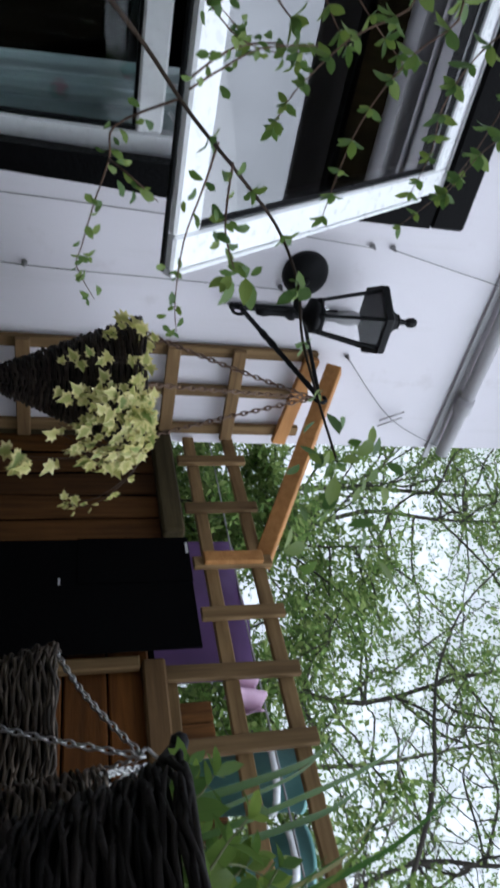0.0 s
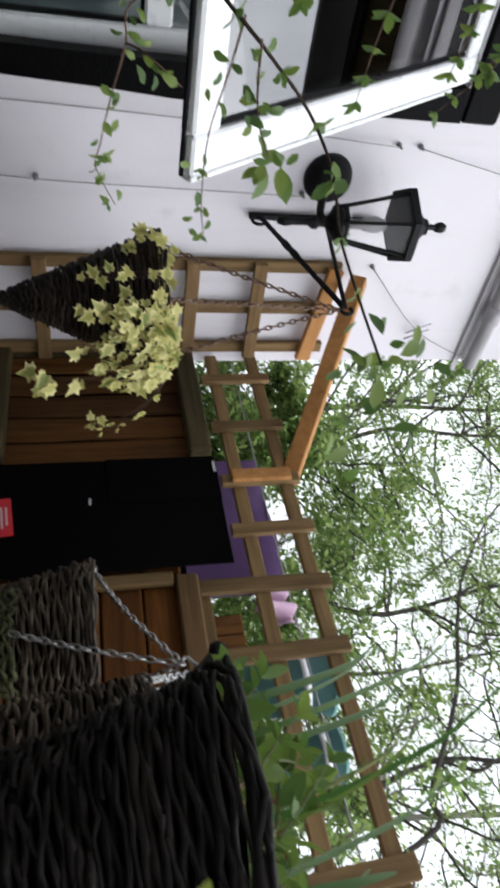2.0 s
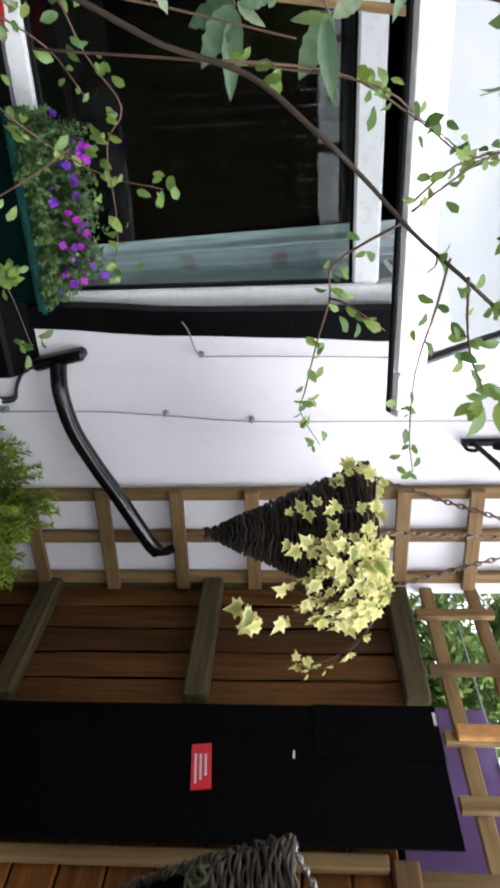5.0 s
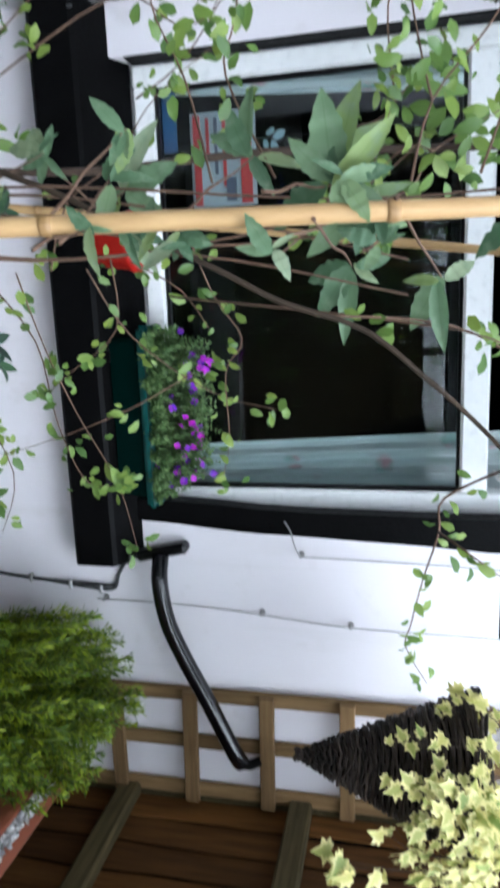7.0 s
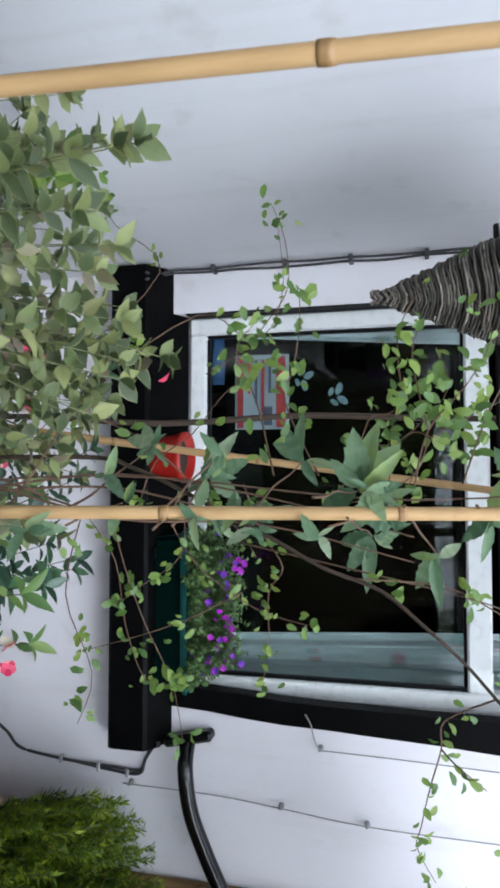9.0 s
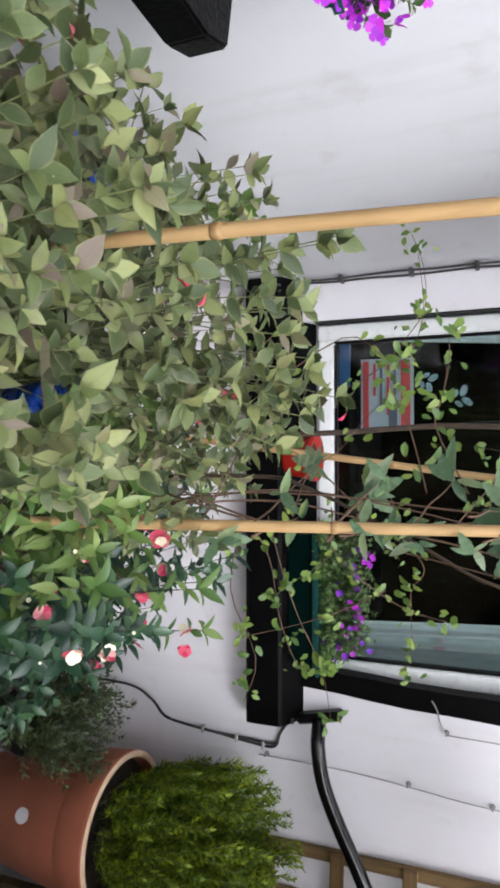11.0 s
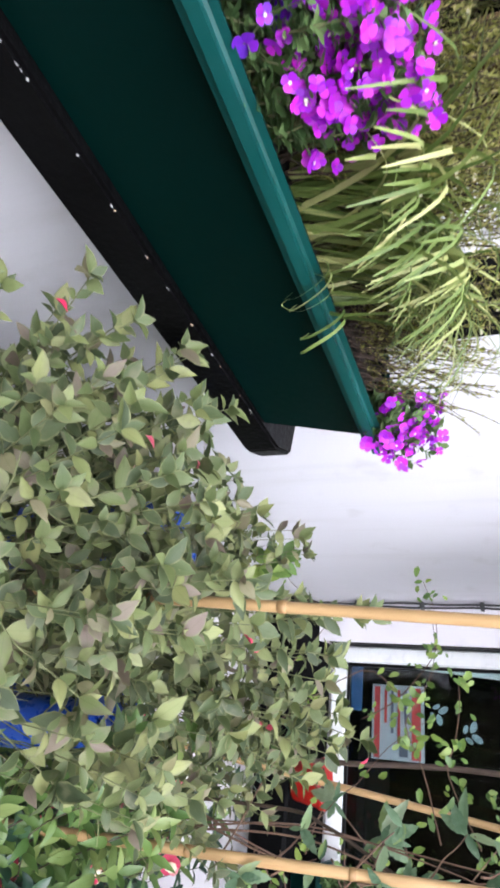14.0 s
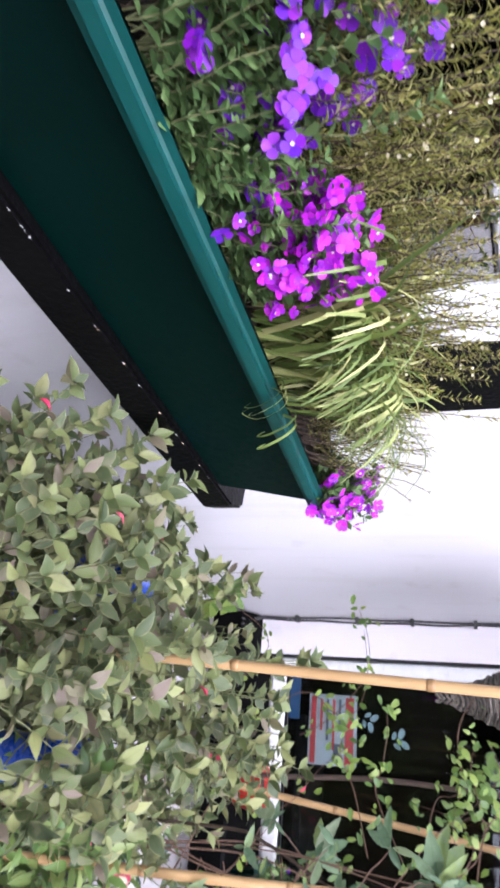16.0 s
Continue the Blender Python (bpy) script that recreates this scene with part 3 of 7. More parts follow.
# things on and behind the glass
notice = thing("notice", "pale window notice with red and blue bars of print", "notice", (0.35, 0.094, 1.08))
PAPER = surface("pale_blue_paper", (0.26, 0.30, 0.33), (0.36, 0.40, 0.43), 4, 50, 0.6, 0.02)
PRINT_RED = surface("red_print", (0.33, 0.03, 0.03), (0.42, 0.05, 0.05), 4, 50, 0.6, 0.02)
PRINT_DARK = surface("dark_print", (0.05, 0.06, 0.09), (0.09, 0.10, 0.14), 4, 50, 0.6, 0.02)
part("paper", box(0.245, 0.467, 0.092, 0.096, 1.082, 1.246, 0.001), PAPER, notice)
part("print", box(0.252, 0.462, 0.0885, 0.0915, 1.208, 1.236, 0), PRINT_RED, notice, "red heading bar")
part("print", box(0.252, 0.462, 0.0885, 0.0915, 1.090, 1.108, 0), PRINT_RED, notice, "red foot bar")
for k in range(4):
    part("print", box(0.26, 0.36 + 0.03 * (k % 3), 0.0885, 0.0915, 1.122 + 0.021 * k, 1.130 + 0.021 * k, 0), PRINT_DARK if k % 2 else PRINT_RED, notice, "bar of print")
part("print", box(0.40, 0.455, 0.0885, 0.0915, 1.17, 1.196, 0), PRINT_DARK, notice, "dark bar of print")
st_bm = box(0.190, 0.330, 0.092, 0.096, 1.012, 1.048, 0.001)
part("blue_sticker", st_bm, STICKER_BLUE, None, "blue sticker on the window glass", "sticker")
DECAL = surface("pale_blue_decal", (0.05, 0.09, 0.10), (0.26, 0.36, 0.40), 60, 80, 0.5, 0.02)
for bx, bz, s, t in ((0.320, 1.286, 0.026, 0.4), (0.373, 1.384, 0.028, -0.3)):
    bm = bmesh.new()
    for sx in (-1, 1):
        for sz, r in ((1, 1.0), (-0.8, 0.72)):
            pts = []
            for k in range(10):
                a_ = k * math.tau / 10
                pts.append(bm.verts.new((sx * s * (0.55 + (0.62 if math.cos(a_) > 0.3 else 0.5) * r * math.cos(a_)), 0, s * (sz * 0.48 + 0.42 * r * math.sin(a_) + 0.25 * r * math.cos(a_)))))
            ex = bmesh.ops.extrude_face_region(bm, geom=[bm.faces.new(pts)])
            bmesh.ops.translate(bm, vec=(0, -0.002, 0), verts=[e for e in ex["geom"] if isinstance(e, bmesh.types.BMVert)])
    bmesh.ops.transform(bm, matrix=Matrix.Translation((bx, 0.096, bz)) @ Matrix.Rotation(t, 4, 'Y'), verts=bm.verts)
    part("butterfly_sticker", bm, DECAL, None, "pale blue butterfly sticker on the window glass", "sticker")
# table takes the room's near-black, so its shade is in the colour
shelf = thing("side_table", "wooden table behind the window, its shade coloured near-black", "table", (0.75, 0.55, 0))
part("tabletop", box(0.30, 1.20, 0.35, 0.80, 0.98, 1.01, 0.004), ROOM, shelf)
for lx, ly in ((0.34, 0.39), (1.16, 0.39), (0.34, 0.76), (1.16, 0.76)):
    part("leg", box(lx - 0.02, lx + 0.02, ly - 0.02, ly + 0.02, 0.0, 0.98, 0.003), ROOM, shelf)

# ---- window two, above the near planter ----
win2 = thing("window_2", "white plastic window in a black painted surround", "window", (-0.1, -2.2, 1.2), kind="structure")


def yz_bars(y0, y1, z0, z1, w, x0, x1):
    bm = bmesh.new()
    box(x0, x1, y0, y0 + w, z0, z1, 0.005, bm)
    box(x0, x1, y1 - w, y1, z0, z1, 0.005, bm)
    box(x0 + 0.001, x1 - 0.001, y0 + w, y1 - w, z0, z0 + w, 0.005, bm)
    box(x0 + 0.001, x1 - 0.001, y0 + w, y1 - w, z1 - w, z1, 0.005, bm)
    return bm


part("window_frame", yz_bars(-2.99, -1.51, 1.265, 2.34, 0.055, -0.10, -0.045), UPVC, win2)
part("mullion", box(-0.098, -0.047, -2.14, -2.07, 1.32, 2.285, 0.005), UPVC, win2)
for ya, yb in ((-2.935, -2.14), (-2.07, -1.565)):
    pb = part("pane", box(-0.078, -0.070, ya, yb, 1.32, 2.285, 0), SKY_GLASS, win2)
    pb.visible_shadow = False
part("surround_upright", box(-0.03, 0.012, -1.50, -1.36, 1.236, 2.45, 0.008), BLACK_WORN, win2, "black painted upright board")
part("surround_head", box(-0.03, 0.013, -3.10, -1.50, 2.352, 2.45, 0.008), BLACK_WORN, win2, "black painted head board")

swing(win2)
sill2 = thing("sill", "thick black painted sill with a chamfered end and worn edge", "sill", (0.03, -2.2, 1.19), kind="structure")
bm = bmesh.new()
outline = [(-0.04, -3.2), (0.157, -3.2), (0.157, -1.335), (0.136, -1.278), (-0.0, -1.264), (-0.04, -1.264)]
lo = [bm.verts.new((x, y, 1.176)) for x, y in outline]
hi = [bm.verts.new((x, y, 1.230 + (0.008 if x < 0 else 0))) for x, y in outline]
for i in range(len(outline)):
    j = (i + 1) % len(outline)
    bm.faces.new((lo[i], lo[j], hi[j], hi[i]))
bm.faces.new(lo[::-1])
bm.faces.new(hi)
bmesh.ops.bevel(bm, geom=[e for e in bm.edges], offset=0.004, segments=2, affect='EDGES')
part("sill_board", bm, BLACK_WORN, sill2)
chip = random.Random(17)
for k in range(44):
    cy = -2.75 + 1.36 * chip.random()
    n, ln, ht = 7, chip.uniform(0.0008, 0.003) * (2.4 if k % 5 == 0 else 1), chip.uniform(0.0004, 0.0011)
    cb = bmesh.new()
    ring = [cb.verts.new((0.1574, cy + ln * math.cos(i * math.tau / n) * chip.uniform(0.4, 1.2), chip.uniform(1.2255, 1.2275) + ht * math.sin(i * math.tau / n) * chip.uniform(0.6, 1.1))) for i in range(n)]
    top_ = cb.faces.new(ring)
    ex = bmesh.ops.extrude_face_region(cb, geom=[top_])
    bmesh.ops.translate(cb, vec=(0.0006, 0, 0), verts=[v for v in ex["geom"] if isinstance(v, bmesh.types.BMVert)])
    part("paint_chip", cb, PALE_CHIP_AND_HIGHLIGHT if k % 4 == 0 else FRAME_CHIP, sill2, "bare spot in the paint")
swing(sill2)


# ---- planters ----
def trough_planter(label, axis_m, length, depth, height, taper, flutes=False):
    """A plastic window box along local x with a rolled rim, its base at local z 0."""
    t = thing("window_box", label, "planter", axis_m.translation)
    bm = bmesh.new()
    L, D, H, e = length / 2, depth / 2, height, taper
    lo_ = [(-L + e, -D + e), (L - e, -D + e), (L - e, D - e), (-L + e, D - e)]
    hi_ = [(-L, -D), (L, -D), (L, D), (-L, D)]
    inn = [(-L + 0.008, -D + 0.008), (L - 0.008, -D + 0.008), (L - 0.008, D - 0.008), (-L + 0.008, D - 0.008)]
    rows = [[bm.verts.new((x, y, z)) for x, y in pts] for pts, z in ((lo_, 0), (hi_, H), (inn, H), (inn, H - 0.05))]
    bm.faces.new(rows[0][::-1])
    for ra, rb in zip(rows, rows[1:]):
        for i in range(4):
            j = (i + 1) % 4
            bm.faces.new((ra[i], ra[j], rb[j], rb[i]))
    bmesh.ops.bevel(bm, geom=[ed for ed in bm.edges if abs(ed.verts[0].co.z - ed.verts[1].co.z) > 0.03], offset=0.012, segments=3, affect='EDGES')
    bmesh.ops.transform(bm, matrix=axis_m, verts=bm.verts)
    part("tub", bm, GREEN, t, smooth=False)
    lip = bmesh.new()
    for (xa, xb, ya, yb) in ((-L - 0.016, L + 0.016, -D - 0.016, -D + 0.004), (-L - 0.016, L + 0.016, D - 0.004, D + 0.016),
                             (-L - 0.0155, -L + 0.004, -D + 0.004, D - 0.004), (L - 0.004, L + 0.0155, -D + 0.004, D - 0.004)):
        box(xa, xb, ya, yb, H - 0.026, H + 0.004, 0.0095, lip, None, 5)
    bmesh.ops.transform(lip, matrix=axis_m, verts=lip.verts)
    part("rim", lip, TEAL_RIM, t, "rounded green rim, coloured lighter as the lit edge")
    so = bmesh.new()
    bmesh.ops.create_grid(so, x_segments=36, y_segments=8, size=1, matrix=Matrix.Diagonal((L - 0.009, D - 0.009, 1, 1)))
    for v in so.verts:
        v.co.z = H - 0.022 + 0.010 * noise.noise(v.co * 30)
    bmesh.ops.transform(so, matrix=axis_m, verts=so.verts)
    part("soil", so, SOIL, t, "dark crumbly soil", smooth=True)
    return t


PLANTER1 = Matrix.Translation((0.975, -0.028, 0.894))
PLANTER2 = Matrix.Translation((0.0960, -2.055, 1.231)) @ Matrix.Rotation(radians(89.1), 4, 'Z')
# the sill slopes, so the small box stands on two wedges
trough_planter("dark green plastic window box on the black sill", PLANTER1, 0.42, 0.10, 0.105, 0.012)
for wx in (0.82, 1.13):
    w = box(wx - 0.015, wx + 0.015, -0.075, 0.02, 0.872, 0.896, 0.002)
    part("wedge", w, BLACK_WORN, None, "black painted wedge under the window box", "wedge")
swing(trough_planter("long dark green window box with a rounded rim", PLANTER2, 1.375, 0.135, 0.168, 0.024))

red = thing("red_pot", "red glazed pot on the black sill", "pot", (0.552, -0.050, 0.884))
part("body", lathe([(0.0, 0), (0.052, 0), (0.056, 0.008), (0.066, 0.072), (0.072, 0.084), (0.072, 0.098), (0.065, 0.098), (0.060, 0.084), (0.0, 0.075)], (0.552, -0.050, 0.884), 32), RED_GLAZE, red, smooth=True)
so = bmesh.new()
bmesh.ops.create_circle(so, cap_ends=True, segments=24, radius=0.0605, matrix=Matrix.Translation((0.552, -0.050, 0.966)))
part("soil", so, SOIL, red, "dark soil")



# ---- wall fittings: cables, wires, handrail, lantern ----
cab = thing("corner_cable", "pair of dark cables clipped up the wall corner", "cable", (0.02, -0.02, 0.88))
for k, (dx, dy) in enumerate(((0.010, -0.030), (0.016, -0.016))):
    pts = [(0.03 + 0.02 * k, -0.095, 0.872), (0.016 + dx, -0.05, 0.885)] + [(dx + rnd.uniform(-0.003, 0.003), dy + rnd.uniform(-0.003, 0.003), 0.93 + 0.1 * i) for i in range(20)]
    part("cable", tube(curve(pts, 4), 0.0036, 8), CABLE, cab, smooth=True)
for z in (1.05, 1.258, 1.44, 1.64, 1.85, 2.1):
    part("clip", box(0.002, 0.024, -0.040, -0.005, z - 0.006, z + 0.006, 0.002), CABLE, cab)
low = thing("low_cable", "dark cable clipped down the wall below the sill", "cable", (1.44, -0.01, 0.86))
for k in range(2):
    pts = [(1.345 + 0.008 * k, -0.06, 0.905), (1.372 + 0.006 * k, -0.02, 0.87), (1.415, -0.012, 0.845), (1.458 - 0.01 * k, -0.010, 0.825), (1.456 - 0.01 * k, -0.010, 0.74), (1.442, -0.010, 0.62), (1.430, -0.010, 0.50), (1.41, -0.02, 0.44), (1.36, -0.03, 0.40), (1.32, -0.03, 0.3), (1.32, -0.03, 0.02)]
    part("cable", tube(curve(pts, 5), 0.0045, 8), CABLE, low, smooth=True)
for x, z in ((1.45, 0.70), (1.437, 0.58), (1.458, 0.79)):
    part("clip", box(x - 0.012, x + 0.012, -0.018, -0.002, z - 0.005, z + 0.005, 0.002), STEEL, low)


def wall_wire(pts, eyes, label):
    t = thing("plant_wire", label, "wire", pts[0])
    part("wire", tube(curve(pts, 4), 0.0018, 6), WIRE, t, smooth=True)
    for x, z in eyes:
        e = lathe([(0.0, 0), (0.008, 0), (0.007, 0.005), (0.004, 0.008), (0.0035, 0.024), (0.0, 0.024)], (0, 0, 0), 12)
        bmesh.ops.transform(e, matrix=Matrix.Translation((x, -0.002, z)) @ Matrix.Rotation(radians(90), 4, 'X'), verts=e.verts)
        part("vine_eye", e, WIRE, t, "grey screw eye", smooth=True)


wall_wire([(1.485, -0.02, 0.78), (1.49, -0.018, 1.05), (1.505, -0.02, 1.25), (1.525, -0.02, 1.47), (1.53, -0.02, 1.80), (1.534, -0.02, 2.174)],
          [(1.485, 0.80), (1.503, 1.24), (1.525, 1.471), (1.534, 2.17)], "thin grey plant wire up the wall")
wall_wire([(1.338, -0.024, 1.348), (1.345, -0.02, 1.60), (1.36, -0.02, 2.0), (1.385, -0.02, 2.412)], [(1.338, 1.348), (1.385, 2.412)], "thin grey plant wire beside the window")
wall_wire([(1.385, -0.02, 2.475), (1.42, -0.02, 2.64), (1.46, -0.02, 2.836), (1.47, -0.02, 2.88)], [(1.385, 2.475)], "thin grey plant wire to the eaves")
wall_wire([(1.752, -0.02, 2.44), (1.98, -0.02, 2.66), (2.10, -0.02, 2.89)], [(1.752, 2.44)], "slanting grey wire to the eaves")
tg = thing("wire_tie", "loose end of grey wire by the screw eye", "wire", (1.338, -0.02, 1.35))
part("wire", tube(curve([(1.338, -0.024, 1.348), (1.31, -0.03, 1.335), (1.27, -0.03, 1.325), (1.245, -0.028, 1.31)], 4), 0.0022, 6), WIRE, tg, smooth=True)
cl = thing("wire_strainer", "small wire strainer on the slanting wire", "fitting", (1.98, -0.02, 2.66))
for k in (-1, 1):
    part("bar", tube([(1.96 + 0.012 * k, -0.022, 2.70), (2.0 + 0.012 * k, -0.022, 2.62)], 0.003, 6), WIRE, cl, smooth=True)

rail = thing("handrail", "black painted tubular handrail bolted to the wall", "handrail", (1.34, -0.03, 0.98))
part("wall_plate", box(1.322, 1.352, -0.045, 0.0, 0.908, 1.052, 0.008, None, Matrix.Rotation(radians(-12), 4, 'Y')), BLACK, rail)
part("tube", tube(curve([(1.34, -0.05, 0.985), (1.40, -0.085, 0.99), (1.50, -0.095, 1.008), (1.60, -0.095, 1.047), (1.72, -0.095, 1.105), (1.86, -0.095, 1.168), (1.90, -0.085, 1.186)]), 0.0215, 16), GLOSS_BLACK, rail, smooth=True)
part("end_bracket", tube(curve([(1.895, -0.09, 1.18), (1.915, -0.07, 1.20), (1.93, -0.03, 1.225), (1.935, -0.012, 1.24)]), 0.013, 10), BLACK_WORN, rail, smooth=True)

lan = thing("wall_lantern", "black six-sided wall lantern with a domed back plate", "lantern", (1.49, -0.02, 2.23))
LX, LY = 1.54, -0.15
bp = lathe([(0.0, 0.045), (0.03, 0.043), (0.050, 0.032), (0.064, 0.012), (0.069, 0.0), (0.0, 0.0)], (0, 0, 0), 28)
bmesh.ops.transform(bp, matrix=Matrix.Translation((1.487, -0.002, 2.235)) @ Matrix.Rotation(radians(90), 4, 'X'), verts=bp.verts)
part("back_plate", bp, IRON, lan, smooth=True)
part("arm", tube(curve([(1.487, -0.03, 2.235), (1.50, -0.09, 2.20), (1.525, -0.14, 2.185), (LX, LY, 2.20)]), 0.011, 10), IRON, lan, smooth=True)
part("stem", lathe([(0.0, -0.02), (0.008, -0.02), (0.013, 0.0), (0.009, 0.02), (0.009, 0.06), (0.018, 0.075), (0.018, 0.085), (0.012, 0.09), (0.012, 0.11), (0.03, 0.125), (0.048, 0.135), (0.048, 0.15), (0.0, 0.15)], (LX, LY, 2.09), 20), IRON, lan, smooth=True)
part("roof", lathe([(0.0, -0.006), (0.106, -0.006), (0.106, 0.012), (0.098, 0.018), (0.062, 0.034), (0.034, 0.050), (0.022, 0.066), (0.024, 0.071), (0.010, 0.080), (0.008, 0.098), (0.015, 0.108), (0.016, 0.118), (0.010, 0.130), (0.0, 0.134)], (LX, LY, 2.413), 6), IRON, lan)
part("floor_tray", lathe([(0.0, 0.0), (0.05, 0.0), (0.056, 0.012), (0.05, 0.02), (0.0, 0.02)], (LX, LY, 2.232), 6), IRON, lan)
for k in range(6):
    a_ = k * math.tau / 6
    part("bar", tube([(LX + 0.050 * math.cos(a_), LY + 0.050 * math.sin(a_), 2.25), (LX + 0.090 * math.cos(a_), LY + 0.090 * math.sin(a_), 2.410)], 0.005, 6), IRON, lan)
    a2 = a_ + math.tau / 6
    bm = bmesh.new()
    vs = [bm.verts.new((LX + r_ * math.cos(q), LY + r_ * math.sin(q), z)) for r_, q, z in ((0.048, a_, 2.252), (0.048, a2, 2.252), (0.087, a2, 2.408), (0.087, a_, 2.408))]
    bm.faces.new(vs)
    gp = part("pane", bm, LAMP_GLASS, lan)
    gp.visible_shadow = False
part("lamp_holder", lathe([(0.0, 0), (0.013, 0), (0.013, 0.05), (0.018, 0.055), (0.022, 0.09), (0.014, 0.115), (0.0, 0.12)], (LX, LY, 2.252), 14), GUTTER, lan, smooth=True)


# ---- the side fence: upright boards, rails, black board, trellis top ----
fence = thing("fence", "brown timber fence with boards, rails and posts", "fence", (2.13, -1.2, 0), kind="")


def waney_board(y0, y1, z0, z1, x_in, x_out, seed):
    """Upright feather-edge board: one edge proud, both edges wavering as sawn timber does."""
    q = random.Random(seed)
    ph = [q.uniform(0, 6.3) for _ in range(6)]
    bm = bmesh.new()
    rows = []
    n = 30
    for k in range(n + 1):
        z = z0 + (z1 - z0) * k / n
        wa = 0.0026 * math.sin(z * 7 + ph[0]) + 0.0018 * math.sin(z * 17 + ph[1]) + 0.0010 * math.sin(z * 41 + ph[2])
        wb = 0.0022 * math.sin(z * 6 + ph[3]) + 0.0016 * math.sin(z * 15 + ph[4])
        rows.append([bm.verts.new(p) for p in ((x_out, y0 + wa, z), (x_out + 0.002, y0 + wa - 0.001, z), (x_out + 0.0045, y0 + wa, z), (x_in + 0.0055, y1 + wb, z), (x_in, y1 + wb, z))])
    for a_, b_ in zip(rows, rows[1:]):
        for m in range(5):
            bm.faces.new((a_[m], a_[(m + 1) % 5], b_[(m + 1) % 5], b_[m]))
    bm.faces.new(rows[0][::-1])
    bm.faces.new(rows[-1])
    bmesh.ops.recalc_face_normals(bm, faces=bm.faces)
    return bm


for i in range(6):
    y1 = -0.002 - i * 0.094
    part("upright_board", waney_board(y1 - 0.0922, y1, 0.02, 1.87, 2.0975, 2.0890, 300 + i), FENCE_V, fence)
# black sheet added behind the boards: its colour draws the shaded gaps
part("back_panel", box(2.1125, 2.119, -0.60, -0.002, 0.02, 1.86, 0.001), BLACK_WORN, fence, "added black sheet for the shade between upright boards")
part("corner_batten", box(2.054, 2.0865, -0.022, -0.003, 0.02, 1.87, 0.003), RAIL, fence, "dark batten in the wall corner")
for z0 in (0.805, 1.302, 1.842):
    part("fence_rail", box(2.043, 2.084, -0.470, -0.003, z0, z0 + 0.062, 0.006, None, Matrix.Rotation(radians(rnd.uniform(-0.5, 0.5)), 4, 'X')), RAIL, fence)
for k in range(18):
    z0 = 0.05 + k * 0.0965
    part("level_board", box(2.098, 2.111, -3.6, -0.545, z0, z0 + 0.0925, 0.004, None, Matrix.Rotation(radians(rnd.uniform(-2.5, 1.0)), 4, 'Y')), FENCE_H, fence)
# same for the level boards: seam shade comes from a black sheet
part("back_panel", box(2.1135, 2.1195, -3.6, -0.604, 0.03, 1.80, 0.001), BLACK_WORN, fence, "added black sheet for the shade between level boards")
part("top_rail", box(2.068, 2.106, -3.6, -0.845, 1.765, 1.818, 0.005), wood("plain_rail", (0.10, 0.055, 0.022), (0.24, 0.145, 0.065), 0.8, 0.2, 1), fence)
part("batten", box(2.068, 2.088, -0.868, -0.836, 0.05, 1.76, 0.003), TRELLIS_V, fence)
part("post", box(2.122, 2.19, -1.56, -1.49, 0.0, 1.82, 0.006), FENCE_V, fence)
part("post", box(2.122, 2.19, -0.62, -0.55, 0.0, 1.82, 0.006), FENCE_V, fence)

tre = thing("trellis", "square weathered trellis along the top of the fence", "trellis", (2.1, -1.2, 1.8))
for y, w in ((-0.13, 0.034), (-0.34, 0.034), (-0.55, 0.036), (-0.716, 0.036), (-0.88, 0.038), (-1.055, 0.038), (-1.50, 0.046), (-1.86, 0.038), (-2.22, 0.038), (-2.6, 0.038), (-3.0, 0.038)):
    z0 = 1.922 if y > -0.75 else 1.785
    part("upright_slat", box(2.080, 2.0985, y - w / 2, y + w / 2, z0, 2.140, 0.0025, None, Matrix.Rotation(radians(rnd.uniform(-1.5, 1.5)), 4, 'X')), TRELLIS_V, tre)
for z, y1 in ((1.827, -0.86), (1.972, 0.05), (2.105, 0.05)):
    part("cross_slat", box(2.0995, 2.118, -3.6, y1, z - 0.018, z + 0.018, 0.0025), TRELLIS_Y, tre)
part("end_slat", box(2.062, 2.0795, -0.568, -0.530, 1.948, 2.112, 0.003), NEWWOOD, tre, "new orange softwood slat")

cap = thing("cap_rail", "new orange softwood rail sloping from the wall to the fence", "rail", (2.12, -0.53, 2.11))
bm = tube([(1.770, -0.048, 2.388), (2.136, -0.525, 2.124)], 0.034, 4)
bmesh.ops.bevel(bm, geom=list(bm.edges), offset=0.003, segments=1, affect='EDGES')
part("rail", bm, NEWWOOD, cap)

wt = thing("wall_trellis", "narrow weathered trellis fixed upright on the white wall", "trellis", (1.89, -0.02, 0.7))
for x in (1.752, 1.897, 2.046):
    part("upright_slat", box(x - 0.018, x + 0.018, -0.026, -0.006, 0.55, 2.335, 0.0025), TRELLIS_V, wt)
for i, z in enumerate((0.60, 0.815, 1.03, 1.245, 1.46, 1.675, 1.885, 2.085)):
    part("cross_slat", box(1.735, 2.075, -0.044, -0.0265, z - 0.020, z + 0.020, 0.0025, None, Matrix.Rotation(radians(rnd.uniform(-1.5, 1.5)), 4, 'Y')), TRELLIS_X, wt)
part("cross_slat", box(1.745, 2.085, -0.047, -0.0265, 2.268, 2.316, 0.003, None, Matrix.Rotation(radians(7), 4, 'Y')), NEWWOOD, wt, "new orange softwood slat")

